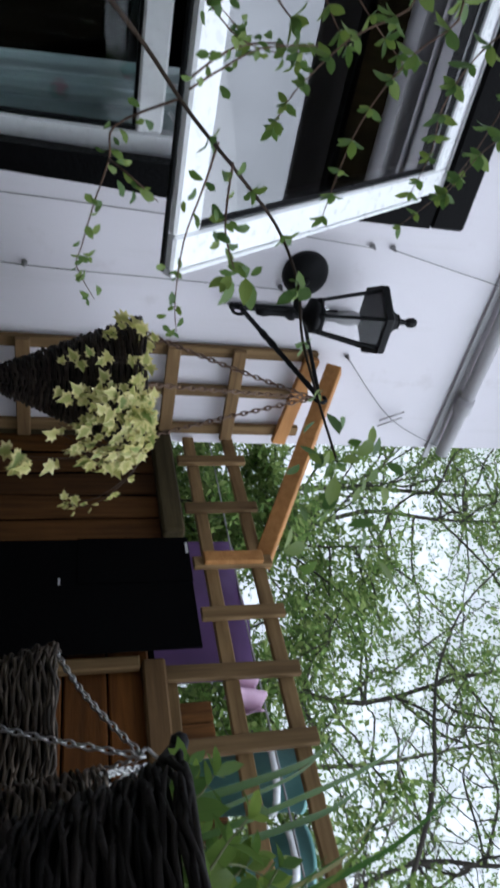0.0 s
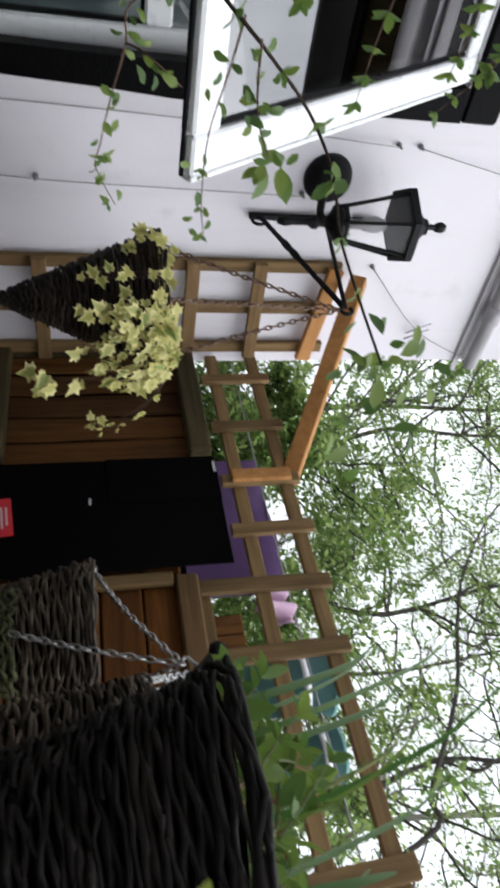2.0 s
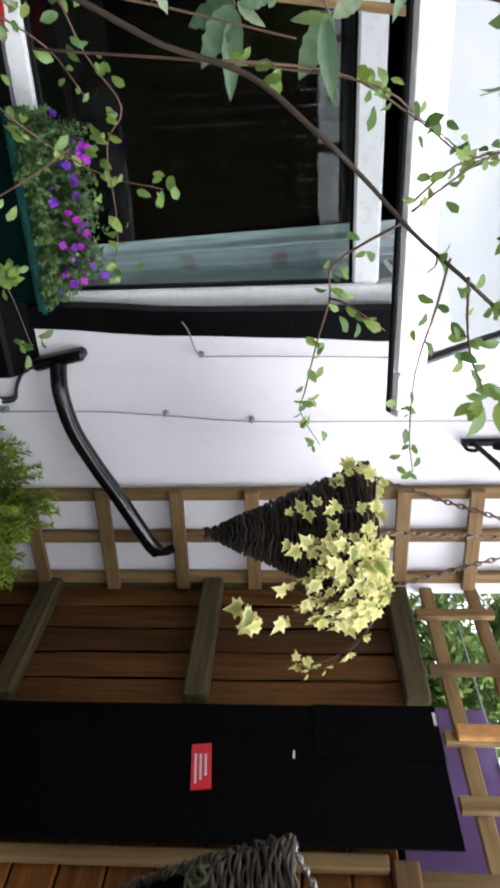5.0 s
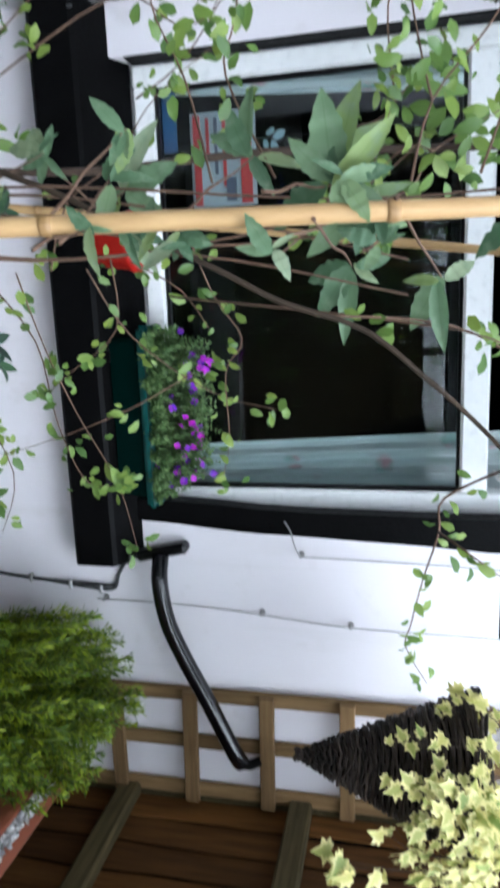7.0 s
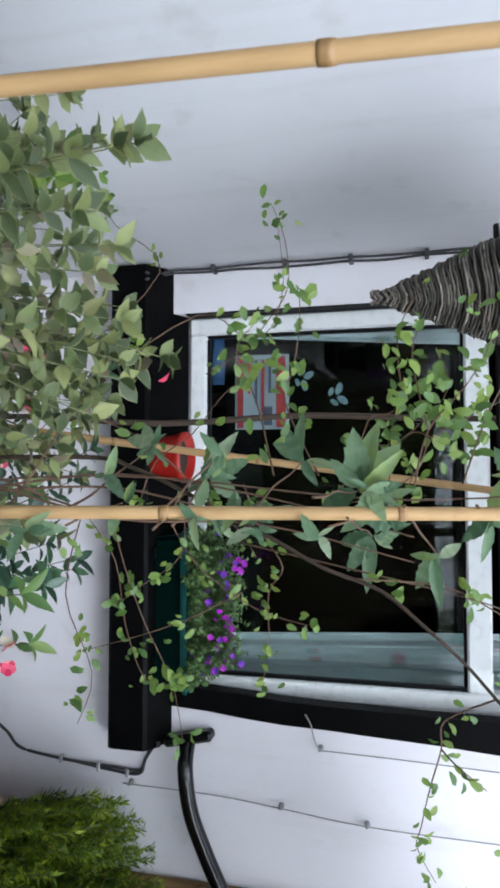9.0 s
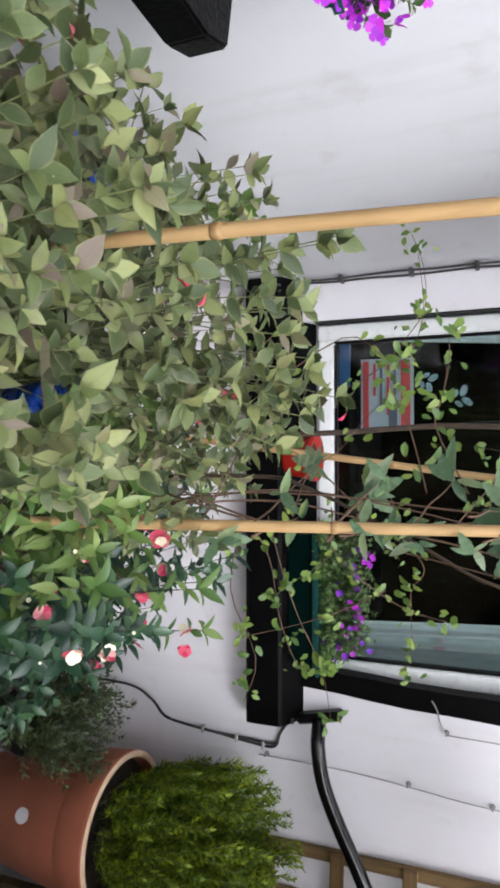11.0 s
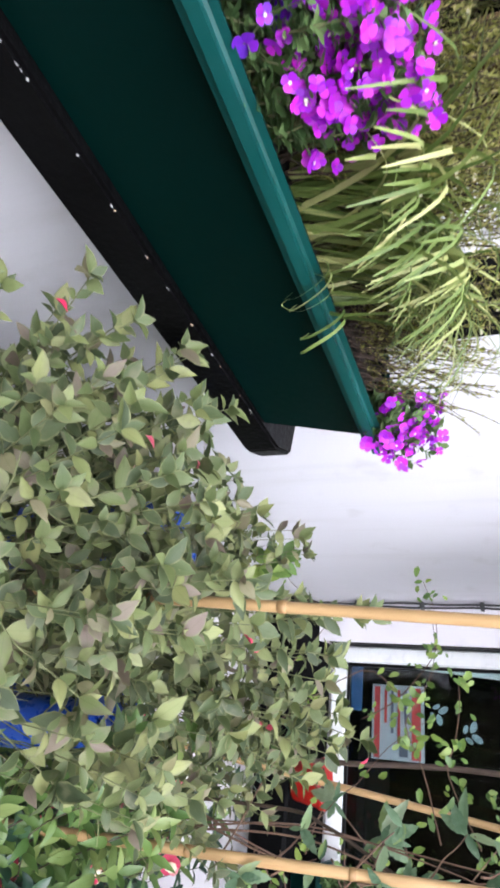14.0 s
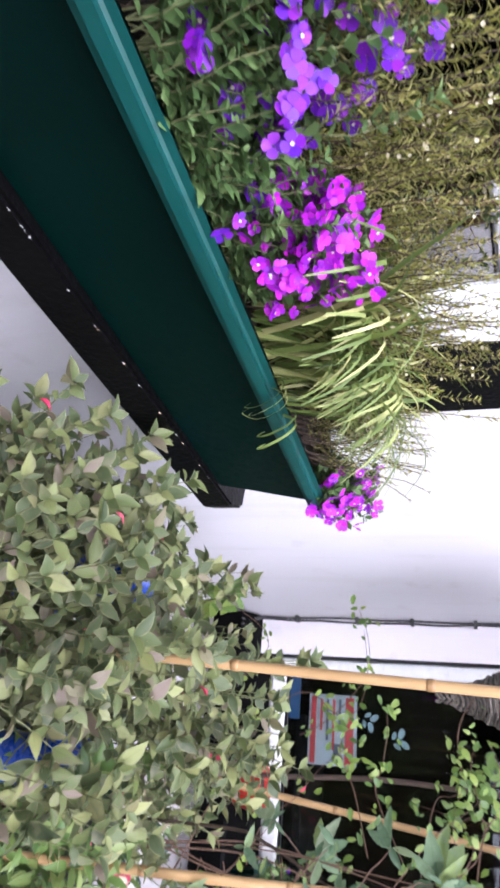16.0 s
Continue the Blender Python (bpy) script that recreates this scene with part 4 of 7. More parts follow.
bd = thing("black_board", "tall black felt-covered board leaning on the fence", "board", (2.05, -0.64, 0))
part("panel", box(2.036, 2.0425, -0.846, -0.508, 0.012, 1.902, 0.002), FELT, bd)
part("lapped_edge", box(2.0325, 2.0355, -0.655, -0.508, 1.62, 1.903, 0.001), FELT, bd, "lapped strip of black felt")
LABEL = surface("red_label", (0.55, 0.012, 0.022), (0.66, 0.022, 0.035), 4, 60, 0.45, 0.03)
PALE = surface("pale_print", (0.62, 0.45, 0.45), (0.75, 0.60, 0.60), 4, 60, 0.5, 0.02)
lb = thing("red_label", "small red label with pale print stuck on the black board", "label", (2.034, -0.62, 1.38))
tl = Matrix.Rotation(radians(-6), 4, 'X')
part("card", box(2.0335, 2.0357, -0.735, -0.623, 1.356, 1.400, 0.0008, None, tl), LABEL, lb)
for k in range(3):
    part("print", box(2.0322, 2.0333, -0.723 + 0.010 * k, -0.650, 1.364 + 0.0105 * k, 1.369 + 0.0105 * k, 0, None, tl), PALE, lb)
TAPE = surface("silver_tape", (0.5, 0.5, 0.5), (0.62, 0.62, 0.62), 10, 60, 0.3, 0.1)
part("tape", box(2.0305, 2.0320, -0.565, -0.530, 1.893, 1.900, 0), TAPE, None, "small strip of silver tape on the black board", "tape")
part("tape", box(2.0340, 2.0355, -0.655, -0.635, 1.575, 1.580, 0), TAPE, None, "small strip of silver tape on the black board", "tape")

# beyond the fence: shed boards, a hanging sheet, plastic tubs
shed = thing("garden_shed", "brown boarded shed beyond the fence", "shed", (3.3, -1.3, 0))
for i in range(14):
    part("board", box(3.0, 3.02, -1.62 + i * 0.085, -1.54 + i * 0.085, 0.0, 2.12, 0.003), FENCE_V, shed)
part("roof", box(3.03, 4.1, -1.59, -0.44, 2.06, 2.10, 0.004), FELT, shed)
part("side_wall", box(3.02, 4.1, -1.62, -1.60, 0, 2.12, 0.003), FENCE_V, shed)


def drape(name, label, mat, x, y0, y1, z0, z1, folds, seed):
    verts, faces = [], []
    nx, nz = 40, 14
    for j in range(nz + 1):
        for i in range(nx + 1):
            s, t = i / nx, j / nz
            n_ = noise.noise(Vector((s * 3 + seed, t * 2, 0)))
            verts.append((x + 0.05 * math.sin(s * folds + 2 * n_) * (1.2 - t), y0 + (y1 - y0) * s + 0.02 * n_, z0 + (z1 - z0) * t + 0.03 * noise.noise(Vector((s * 4, seed, t)))))
    for j in range(nz):
        for i in range(nx):
            k = j * (nx + 1) + i
            faces.append((k, k + 1, k + nx + 2, k + nx + 1))
    me = bpy.data.meshes.new(name)
    me.from_pydata(verts, [], faces)
    ob = mesh_ob(name, me, mat, None, label, "sheet")
    so = ob.modifiers.new("thick", 'SOLIDIFY')
    so.thickness = 0.004
    return ob


drape("hanging_sheet", "purple sheet hanging beyond the trellis", PURPLE_CLOTH, 2.50, -0.66, -0.10, 1.3, 2.165, 9, 1.0)
drape("hanging_sheet", "pale pink edge of a sheet hanging beyond the trellis", PINK_CLOTH, 2.47, -0.78, -0.66, 2.06, 2.15, 12, 5.0)
line = thing("washing_line", "thin grey washing line beyond the fence", "line", (2.49, -0.4, 2.16))
part("cord", tube([(2.48, 1.2, 2.17), (2.485, -0.4, 2.155), (2.48, -2.6, 2.18)], 0.003, 6), WIRE, line)
for yy in (1.2, -2.6):
    part("post", tube([(2.48, yy, 0), (2.48, yy, 2.2)], 0.02, 8), GUTTER, line)
for cx, cy, cz, r_, h_, lb_ in ((2.62, -0.90, 1.80, 0.095, 0.44, "aqua plastic tub on a post beyond the trellis"), (2.60, -1.12, 1.95, 0.07, 0.26, "pale aqua plastic pot beyond the trellis")):
    tb = thing("tub", lb_, "tub", (cx, cy, cz))
    part("body", lathe([(0, 0), (r_ * 0.8, 0), (r_, h_), (r_ * 1.08, h_), (r_ * 1.08, h_ + 0.012), (r_ * 0.94, h_ + 0.012), (r_ * 0.75, 0.02), (0, 0.02)], (cx, cy, cz), 24), AQUA, tb, smooth=True)
    part("band", lathe([(r_ * 0.99, 0), (r_ * 1.03, 0), (r_ * 1.04, 0.02), (r_ * 1.0, 0.02)], (cx, cy, cz + h_ * 0.8), 24), UPVC, tb, "white band", smooth=True)
    ps = thing("post", "square timber post beyond the fence", "post", (cx, cy, 0))
    part("shaft", box(cx - 0.05, cx + 0.05, cy - 0.05, cy + 0.05, 0, cz, 0.005), RAIL, ps)


# ---- leaves ----
def leaf_mesh(name, length, width, mat, belly=0.45, fold=0.25, droop=0.18, tip=1.0, rows=4, wave=0.0, sharp=0.8):
    """A blade along y with its base at the origin: folded at the midrib and drooping."""
    v, f, uv = [(0, 0, 0)], [], [(0.5, 0)]
    for k in range(1, rows):
        t = k / rows
        w = width / 2 * (math.sin(math.pi * t ** (math.log(0.5) / math.log(belly))) ** sharp) * (1 + wave * (k % 2 - 0.5))
        y, z = length * t, -droop * length * t * t + wave * 0.35 * width * (k % 3 - 1)
        v += [(-w, y, z + fold * w), (0, y, z), (w, y, z + fold * w)]
        uv += [(0, t), (0.5, t), (1, t)]
    v.append((0, length * tip, -droop * length))
    uv.append((0.5, 1))
    last = len(v) - 1
    f += [(0, 2, 1), (0, 3, 2)]
    for k in range(rows - 2):
        a_ = 1 + 3 * k
        f += [(a_, a_ + 1, a_ + 4, a_ + 3), (a_ + 1, a_ + 2, a_ + 5, a_ + 4)]
    a_ = 1 + 3 * (rows - 2)
    f += [(a_, a_ + 1, last), (a_ + 1, a_ + 2, last)]
    return leaf_from(name, v, f, uv, mat)


def leaf_from(name, v, f, uv, mat):
    me = bpy.data.meshes.new(name)
    me.from_pydata(v, [], f)
    lay = me.uv_layers.new(name="blade")
    for lp in me.loops:
        lay.data[lp.index].uv = uv[lp.vertex_index]
    me.polygons.foreach_set("use_smooth", [True] * len(me.polygons))
    me.materials.append(mat)
    return me


def ivy_mesh(name, size, mat, cup=0.15):
    """A five-lobed leaf with its stalk end at the origin."""
    rim = [(0, -0.02), (0.22, -0.16), (0.30, -0.02), (0.50, 0.05), (0.34, 0.22), (0.52, 0.48), (0.22, 0.48), (0.0, 1.0),
           (-0.22, 0.48), (-0.52, 0.48), (-0.34, 0.22), (-0.50, 0.05), (-0.30, -0.02), (-0.22, -0.16)]
    v = [(0, 0.25 * size, 0)] + [(x * size, y * size, cup * size * (abs(x) - 0.3 * max(y - 0.3, 0))) for x, y in rim]
    uv = [(0.5, 0.3)] + [(0.5 + 0.5 * (1 if x >= 0 else -1) * min(1, 0.55 + abs(x)), y) for x, y in rim]
    n = len(rim)
    return leaf_from(name, v, [(0, 1 + i, 1 + (i + 1) % n) for i in range(n)], uv, mat)


def petal_flower(name, r, mat, petals=4, centre=None):
    """A flat flower facing +z: rounded petals and a small raised eye."""
    v, f, uv = [], [], []
    for k in range(petals):
        a_ = k * math.tau / petals
        base = len(v)
        pts = [(0.04, 0), (0.30, -0.36), (0.70, -0.52), (0.97, -0.24), (0.97, 0.24), (0.70, 0.52), (0.30, 0.36)]
        for x, y in pts:
            v.append((r * (x * math.cos(a_) - y * math.sin(a_)), r * (x * math.sin(a_) + y * math.cos(a_)), r * (0.20 * x * x + 0.05 * (k % 2) + 0.06 * y)))
            uv.append((0.5 + y, x))
        f.append(tuple(range(base, base + len(pts))))
    me = leaf_from(name, v, f, uv, mat)
    return me


def scatter(parent, name, meshes, mats, label=""):
    """Each leaf or flower is an object of its own; alike ones share a mesh."""
    inv = WORLD.get(parent, Matrix()).inverted()
    for i, m_ in enumerate(mats):
        ob = new(name, meshes[i % len(meshes)])
        ob.parent = parent
        ob.matrix_parent_inverse = inv
        ob.matrix_basis = m_
        if label:
            ob["label"] = label


def merged(parent, name, meshes, mats, label=""):
    """Many small leaves joined into one mesh."""
    vs, fs, us, base = [], [], [], 0
    cache = []
    for me in meshes:
        co = np.array([v.co[:] for v in me.vertices])
        cache.append((co, [tuple(p.vertices) for p in me.polygons], [tuple(d.uv) for d in me.uv_layers[0].data]))
    for i, m_ in enumerate(mats):
        co, po, uv = cache[i % len(cache)]
        a_ = np.array(m_)
        vs.append(co @ a_[:3, :3].T + a_[:3, 3])
        fs += [tuple(k + base for k in p) for p in po]
        us += uv
        base += len(co)
    me = bpy.data.meshes.new(name)
    me.from_pydata(np.concatenate(vs).tolist(), [], fs)
    lay = me.uv_layers.new(name="blade")
    lay.data.foreach_set("uv", np.array(us).ravel())
    ob = mesh_ob(name, me, meshes[0].materials[0], parent, label, "", "stuff")
    return ob


def nodes_along(pts, spacing, start, r, whorl=2, spread=55, size=(0.8, 1.2), tip=True, grow=True):
    """Leaf poses in opposite pairs along a stem."""
    out = []
    pts = [Vector(p) for p in pts]
    lens = [0.0]
    for a_, b_ in zip(pts, pts[1:]):
        lens.append(lens[-1] + (b_ - a_).length)
    total = lens[-1]
    s, turn = total * start, r.uniform(0, 6)
    while s < total:
        i = max(k for k in range(len(pts) - 1) if lens[k] <= s + 1e-9)
        t = (s - lens[i]) / max(lens[i + 1] - lens[i], 1e-6)
        p = pts[i].lerp(pts[i + 1], t)
        way = (pts[i + 1] - pts[i]).normalized()
        side = way.orthogonal().normalized()
        rise = 1.0 - (0.45 * (s / total) if grow else 0.0)
        for k in range(whorl):
            q = Matrix.Rotation(turn + k * math.tau / whorl + r.uniform(-0.3, 0.3), 3, way)
            o = q @ side
            ang = radians(spread + r.uniform(-15, 15))
            d = way * math.cos(ang) + o * math.sin(ang) + Vector((0, 0, 0.08))
            up = (way + Vector((0, 0, 0.9)) + o * -0.2)
            out.append(frame_along(p, d, up, r.uniform(*size) * rise))
        turn += math.pi / 2 if whorl == 2 else 1.1
        s += spacing * r.uniform(0.75, 1.25)
    if tip:
        way = (pts[-1] - pts[-2]).normalized()
        side = way.orthogonal().normalized()
        for k in range(4):
            q = Matrix.Rotation(turn + k * math.tau / 4, 3, way)
            d = way * 0.75 + (q @ side) * 0.65
            out.append(frame_along(pts[-1], d, way + Vector((0, 0, 0.5)), r.uniform(size[0], size[1]) * 0.6))
    return out


def wander(a_, b_, r, wob=0.06, n=6, sag=0.0):
    a_, b_ = Vector(a_), Vector(b_)
    L = (b_ - a_).length
    pts = []
    for k in range(n + 1):
        t = k / n
        p = a_.lerp(b_, t)
        w = wob * L * math.sin(math.pi * min(t * 1.15, 1))
        p += Vector((r.uniform(-w, w), r.uniform(-w, w), r.uniform(-w, w) * 0.6 - sag * t * t))
        pts.append(p)
    return curve(pts, 3)


# ---- woven cone baskets on chains ----
def chain(a_, b_, mat, parent, link=0.014):
    a_, b_ = Vector(a_), Vector(b_)
    n = max(int((b_ - a_).length / link), 2)
    way = (b_ - a_).normalized()
    s1 = way.orthogonal().normalized()
    s2 = way.cross(s1)
    bm = bmesh.new()
    for k in range(n):
        c = a_.lerp(b_, (k + 0.5) / n) + Vector((0, 0, -0.012 * math.sin(math.pi * (k + 0.5) / n)))
        sd = s1 if k % 2 else s2
        tube([c + way * (link * 0.72 * math.cos(q * math.tau / 8)) + sd * (link * 0.33 * math.sin(q * math.tau / 8)) for q in range(8)], 0.0021, 5, bm, True)
    return part("chain", bm, mat, parent, smooth=True)


def basket(label, at, tip_z, rim_z, r_rim, hook, mat, seed, chain_mat=STEEL, belly=1.0, opening=None, soil=True, angles=None, fine=1.0, rag=1.0):
    """A cone of woven strands, point down; opening: the bearings between which the lower half shows its liner."""
    t = thing("hanging_basket", label, "basket", (at[0], at[1], tip_z), "hanging baskets")
    r = random.Random(seed)
    H = rim_z - tip_z
    vs, fs = [], []

    def strand(z, rad, a0, a1, thick):
        n = max(4, int((a1 - a0) * 7))
        base = len(vs)
        for i in range(n + 1):
            a_ = a0 + (a1 - a0) * i / n
            rr = rad + rag * (0.0035 * math.sin(a_ * 12 + z * 700) + r.uniform(-0.0018, 0.0018))
            zz = z + 0.004 * math.sin(a_ * 3 + seed) + rag * (0.0016 * math.sin(a_ * 9 + z * 500) + r.uniform(-0.0015, 0.0015))
            c, s = math.cos(a_), math.sin(a_)
            for dr, dz in ((thick, 0), (0, thick), (-thick, 0), (0, -thick)):
                vs.append((at[0] + (rr + dr) * c, at[1] + (rr + dr) * s, zz + dz))
        for i in range(n):
            for k in range(4):
                p, q = base + 4 * i, base + 4 * i + 4
                fs.append((p + k, p + (k + 1) % 4, q + (k + 1) % 4, q + k))

    layers = int(H / (0.0062 * fine))
    for k in range(layers + 1):
        f = k / layers
        rad = max(r_rim * f ** belly, 0.008)
        z = tip_z + H * f
        a0 = r.uniform(0, 6.28)
        cuts = 3 if rad > 0.05 else 1
        for c in range(cuts):
            s0, s1 = a0 + c * math.tau / cuts, a0 + (c + 1) * math.tau / cuts + 0.25
            if opening and 0.12 < f < 0.55:
                s0, s1 = opening[1], opening[0] + math.tau
                if c:
                    continue
            strand(z, rad + r.uniform(-0.002, 0.003), s0, s1, r.uniform(0.0022, 0.0040) * fine)
    for k in range(int(26 * r_rim / 0.16)):
        a_ = r.uniform(0, math.tau)
        if opening:
            continue
        f0 = r.uniform(0.5, 0.9)
        base = len(vs)
        strand(tip_z + H * f0, r_rim * f0 ** belly + 0.006, a_, a_ + r.uniform(0.15, 0.5), 0.0025)
    me = bpy.data.meshes.new("weave")
    me.from_pydata(vs, [], fs)
    mesh_ob("weave", me, mat, t)
    lin = [(0.004, tip_z + 0.01)] + [(max(r_rim * f ** belly - 0.008, 0.003), tip_z + H * f) for f in (0.2, 0.4, 0.6, 0.8, 0.97)]
    part("liner", lathe([(q, z) for q, z in lin], (at[0], at[1], 0), 28), LINER, t, "black liner", smooth=True)
    if soil:
        so = bmesh.new()
        bmesh.ops.create_circle(so, cap_ends=True, segments=24, radius=r_rim - 0.01, matrix=Matrix.Translation((at[0], at[1], rim_z - 0.03)))
        part("soil", so, SOIL, t, "dark soil")
    if opening:
        band = bmesh.new()
        for k in range(4):
            f = 0.535 + 0.022 * k
            n = 26
            arc = [opening[0] - 0.1 + (opening[1] - opening[0] + 0.2) * q / n for q in range(n + 1)]
            tube([(at[0] + (r_rim * f ** belly + 0.004 + r.uniform(-.005, .005)) * math.cos(q), at[1] + (r_rim * f ** belly + 0.004 + r.uniform(-.005, .005)) * math.sin(q), tip_z + H * f + r.uniform(-.007, .007)) for q in arc], 0.0025 + 0.0022 * (k % 2), 5, band)
        part("liner_edge", band, MOSS, t, "ragged mossy edge of the liner", smooth=True)
    rimb = bmesh.new()
    for k in range(3):
        tube([(at[0] + (r_rim + 0.001 + 0.002 * (k % 2)) * math.cos(q * math.tau / 30 + k), at[1] + (r_rim + 0.003) * math.sin(q * math.tau / 30 + k), rim_z + 0.004 * math.sin(q * 1.7 + k * 2) + 0.0025 * (q % 3) - 0.004 * k) for q in range(30)], 0.0034, 6, rimb, True)
    part("rim", rimb, mat, t, "bound wicker rim", smooth=True)
    for a_ in angles or [seed + k * math.tau / 3 for k in range(3)]:
        f = 0.60 if opening and opening[0] < a_ < opening[1] else 1.0
        q = r_rim * f ** belly + 0.004
        chain((at[0] + q * math.cos(a_), at[1] + q * math.sin(a_), tip_z + H * f), (hook[0], hook[1], hook[2] - 0.01), chain_mat, t)
    return t


HOOK_A = (1.602, -0.455, 2.176)
bkA = basket("dark woven cone basket of variegated ivy on a chain", (1.602, -0.43), 1.392, 1.742, 0.152, HOOK_A, WICKER, 2, RUSTY, 0.92, None, True, None, 1.0, 0.8)
bkB = basket("dark woven cone basket hanging beside the corner", (0.302, -0.717), 1.538, 1.922, 0.158, (0.302, -0.717, 2.32), WICKER_BLEACHED, 5, RUSTY, 0.95, None, True, None, 0.8, 0.3)
bk1 = basket("worn woven cone basket with an open black-lined side", (1.865, -1.09), 1.252, 1.578, 0.126, (1.75, -1.226, 1.728), WICKER_PALE, 9, STEEL, 0.55, (2.7, 4.9), False, (3.55, 1.7, 5.6), 1.05, 1.3)
bk2 = basket("dark woven cone basket on a black stand", (1.665, -1.425), 1.16, 1.645, 0.130, (1.742, -1.245, 1.735), WICKER_PALE, 12, STEEL, 0.36, None, True, (1.2, 2.4, 0.2), 1.05, 1.3)
bk3 = basket("near-black woven cone basket of grassy leaves on a black stand", (1.394, -1.551), 1.33, 1.698, 0.131, (1.40, -1.74, 2.02), WICKER_BLACK, 15, STEEL, 0.72, None, True, (-1.57, -1.1, -2.0), 1.05, 1.2)

ba = thing("basket_bracket", "black wrought iron basket bracket with a twisted arm on the wall", "bracket", (1.59, -0.02, 2.2))
part("wall_bar", box(1.593, 1.611, -0.018, -0.002, 2.03, 2.42, 0.003), IRON, ba)
part("arm", tube([(1.602, -0.016, 2.250), (1.602, -0.445, 2.184)], 0.0055, 8), IRON, ba, smooth=True)
tw = bmesh.new()
pts = [Vector((1.602, -0.018, 2.062)).lerp(Vector((1.602, -0.442, 2.180)), k / 28) for k in range(29)]
tube(pts, [0.0068 + (0.0035 if k in (9, 10, 12, 13) else 0.0012 * (k % 2)) for k in range(29)], 6, tw)
part("twisted_strut", tw, IRON, ba, smooth=True)
part("scroll", tube([(1.602, -0.038 + 0.018 * math.cos(q * 0.5), 2.052 + 0.018 * math.sin(q * 0.5)) for q in range(12)], 0.005, 6), IRON, ba, smooth=True)
part("hook", tube([(1.602, -0.457 + 0.014 * math.cos(q * 0.5 + 0.8), 2.184 + 0.014 * math.sin(q * 0.5 + 0.8)) for q in range(11)], 0.005, 6), IRON, ba, smooth=True)

bb = thing("basket_bracket", "black iron basket bracket on the grey wall", "bracket", (0.0, -0.716, 2.3))
part("wall_bar", box(0.0, 0.014, -0.726, -0.706, 2.05, 2.45, 0.003), IRON, bb)
part("arm", tube(curve([(0.01, -0.716, 2.34), (0.15, -0.716, 2.345), (0.327, -0.716, 2.33), (0.331, -0.716, 2.315)]), 0.006, 8), IRON, bb, smooth=True)
part("strut", tube(curve([(0.01, -0.716, 2.08), (0.13, -0.716, 2.17), (0.27, -0.716, 2.335)]), 0.006, 8), IRON, bb, smooth=True)
swing(bb)

stand = thing("basket_stand", "black iron stand with curled arms for hanging baskets", "stand", (1.62, -1.64, 0))
part("pole", tube([(1.62, -1.64, 0.0), (1.62, -1.64, 2.12)], 0.012, 10), IRON, stand, smooth=True)
part("foot", lathe([(0, 0), (0.17, 0), (0.17, 0.012), (0.03, 0.03), (0, 0.03)], (1.62, -1.64, 0.012), 28), IRON, stand, smooth=True)
for hx, hy, hz in ((1.40, -1.74, 2.02),):
    p0 = Vector((1.62, -1.64, hz - 0.05))
    p1 = Vector((hx, hy, hz))
    mid = p0.lerp(p1, 0.6) + Vector((0, 0, 0.035))
    part("arm", tube(curve([p0, mid, p1 + Vector((0, 0, 0.012)), p1 + (p1 - p0).normalized() * 0.02 + Vector((0, 0, 0.0)), p1 + Vector((0, 0, -0.012))]), 0.006, 8), IRON, stand, smooth=True)
arm = part("arm", tube([(1.62, -1.64, 1.37), (1.68, -1.44, 1.557), (1.75, -1.211, 1.772)], 0.0085, 8), IRON, stand, "slanting iron arm with a knobbed end", smooth=True)
part("knob", lathe([(0.0, -0.016), (0.012, -0.012), (0.017, 0.0), (0.012, 0.012), (0.0, 0.016)], (1.75, -1.209, 1.775), 14), IRON, arm, smooth=True)
part("s_hook", tube(curve([(1.745, -1.222, 1.770), (1.738, -1.236, 1.765), (1.742, -1.238, 1.748), (1.752, -1.226, 1.736), (1.750, -1.214, 1.724), (1.745, -1.222, 1.714)], 4), 0.0032, 7), STEEL, stand, "bright steel hook", smooth=True)
low_arm = part("arm", tube(curve([(1.62, -1.64, 0.93), (1.69, -1.42, 1.12), (1.75, -1.215, 1.29), (1.75, -1.18, 1.335), (1.752, -1.165, 1.352), (1.752, -1.150, 1.345), (1.752, -1.152, 1.330)], 4), 0.0075, 8), IRON, stand, "slanting iron arm with a curled end", smooth=True)
part("scroll", tube([(1.742, -1.20 + 0.022 * math.cos(q * 0.45), 1.275 + 0.022 * math.sin(q * 0.45)) for q in range(13)], 0.005, 6), IRON, low_arm, smooth=True)


# ---- plants ----
LM_IVY = [ivy_mesh("ivy_leaf", 0.038, L_IVY, c) for c in (0.10, 0.22, 0.30)]
LM_SHRUB = [leaf_mesh("oval_leaf", l_, w_, L_SHRUB, 0.44, f_, d_, 1.0, 7, 0.06, 1.1) for l_, w_, f_, d_ in ((0.050, 0.028, 0.25, 0.12), (0.052, 0.024, 0.45, 0.30), (0.045, 0.027, 0.12, 0.40), (0.049, 0.020, 0.65, 0.20))]
LM_FUCHSIA = [leaf_mesh("pointed_leaf", 0.066, 0.029, L_FUCHSIA, 0.45, f_, d_, 1.0, 5, 0.06) for f_, d_ in ((0.25, 0.2), (0.4, 0.35))]
LM_LIGHT = [leaf_mesh("long_leaf", 0.074, 0.027, L_PIERIS, 0.42, 0.3, d_, 1.0, 6, 0.05, 1.0) for d_ in (0.25, 0.45)]
LM_CLIMB = [leaf_mesh("small_leaf", 0.040, 0.022, L_CLIMB, 0.58, f_, d_, 1.0, 4, 0.20, 0.8) for f_, d_ in ((0.2, 0.1), (0.4, 0.35))]
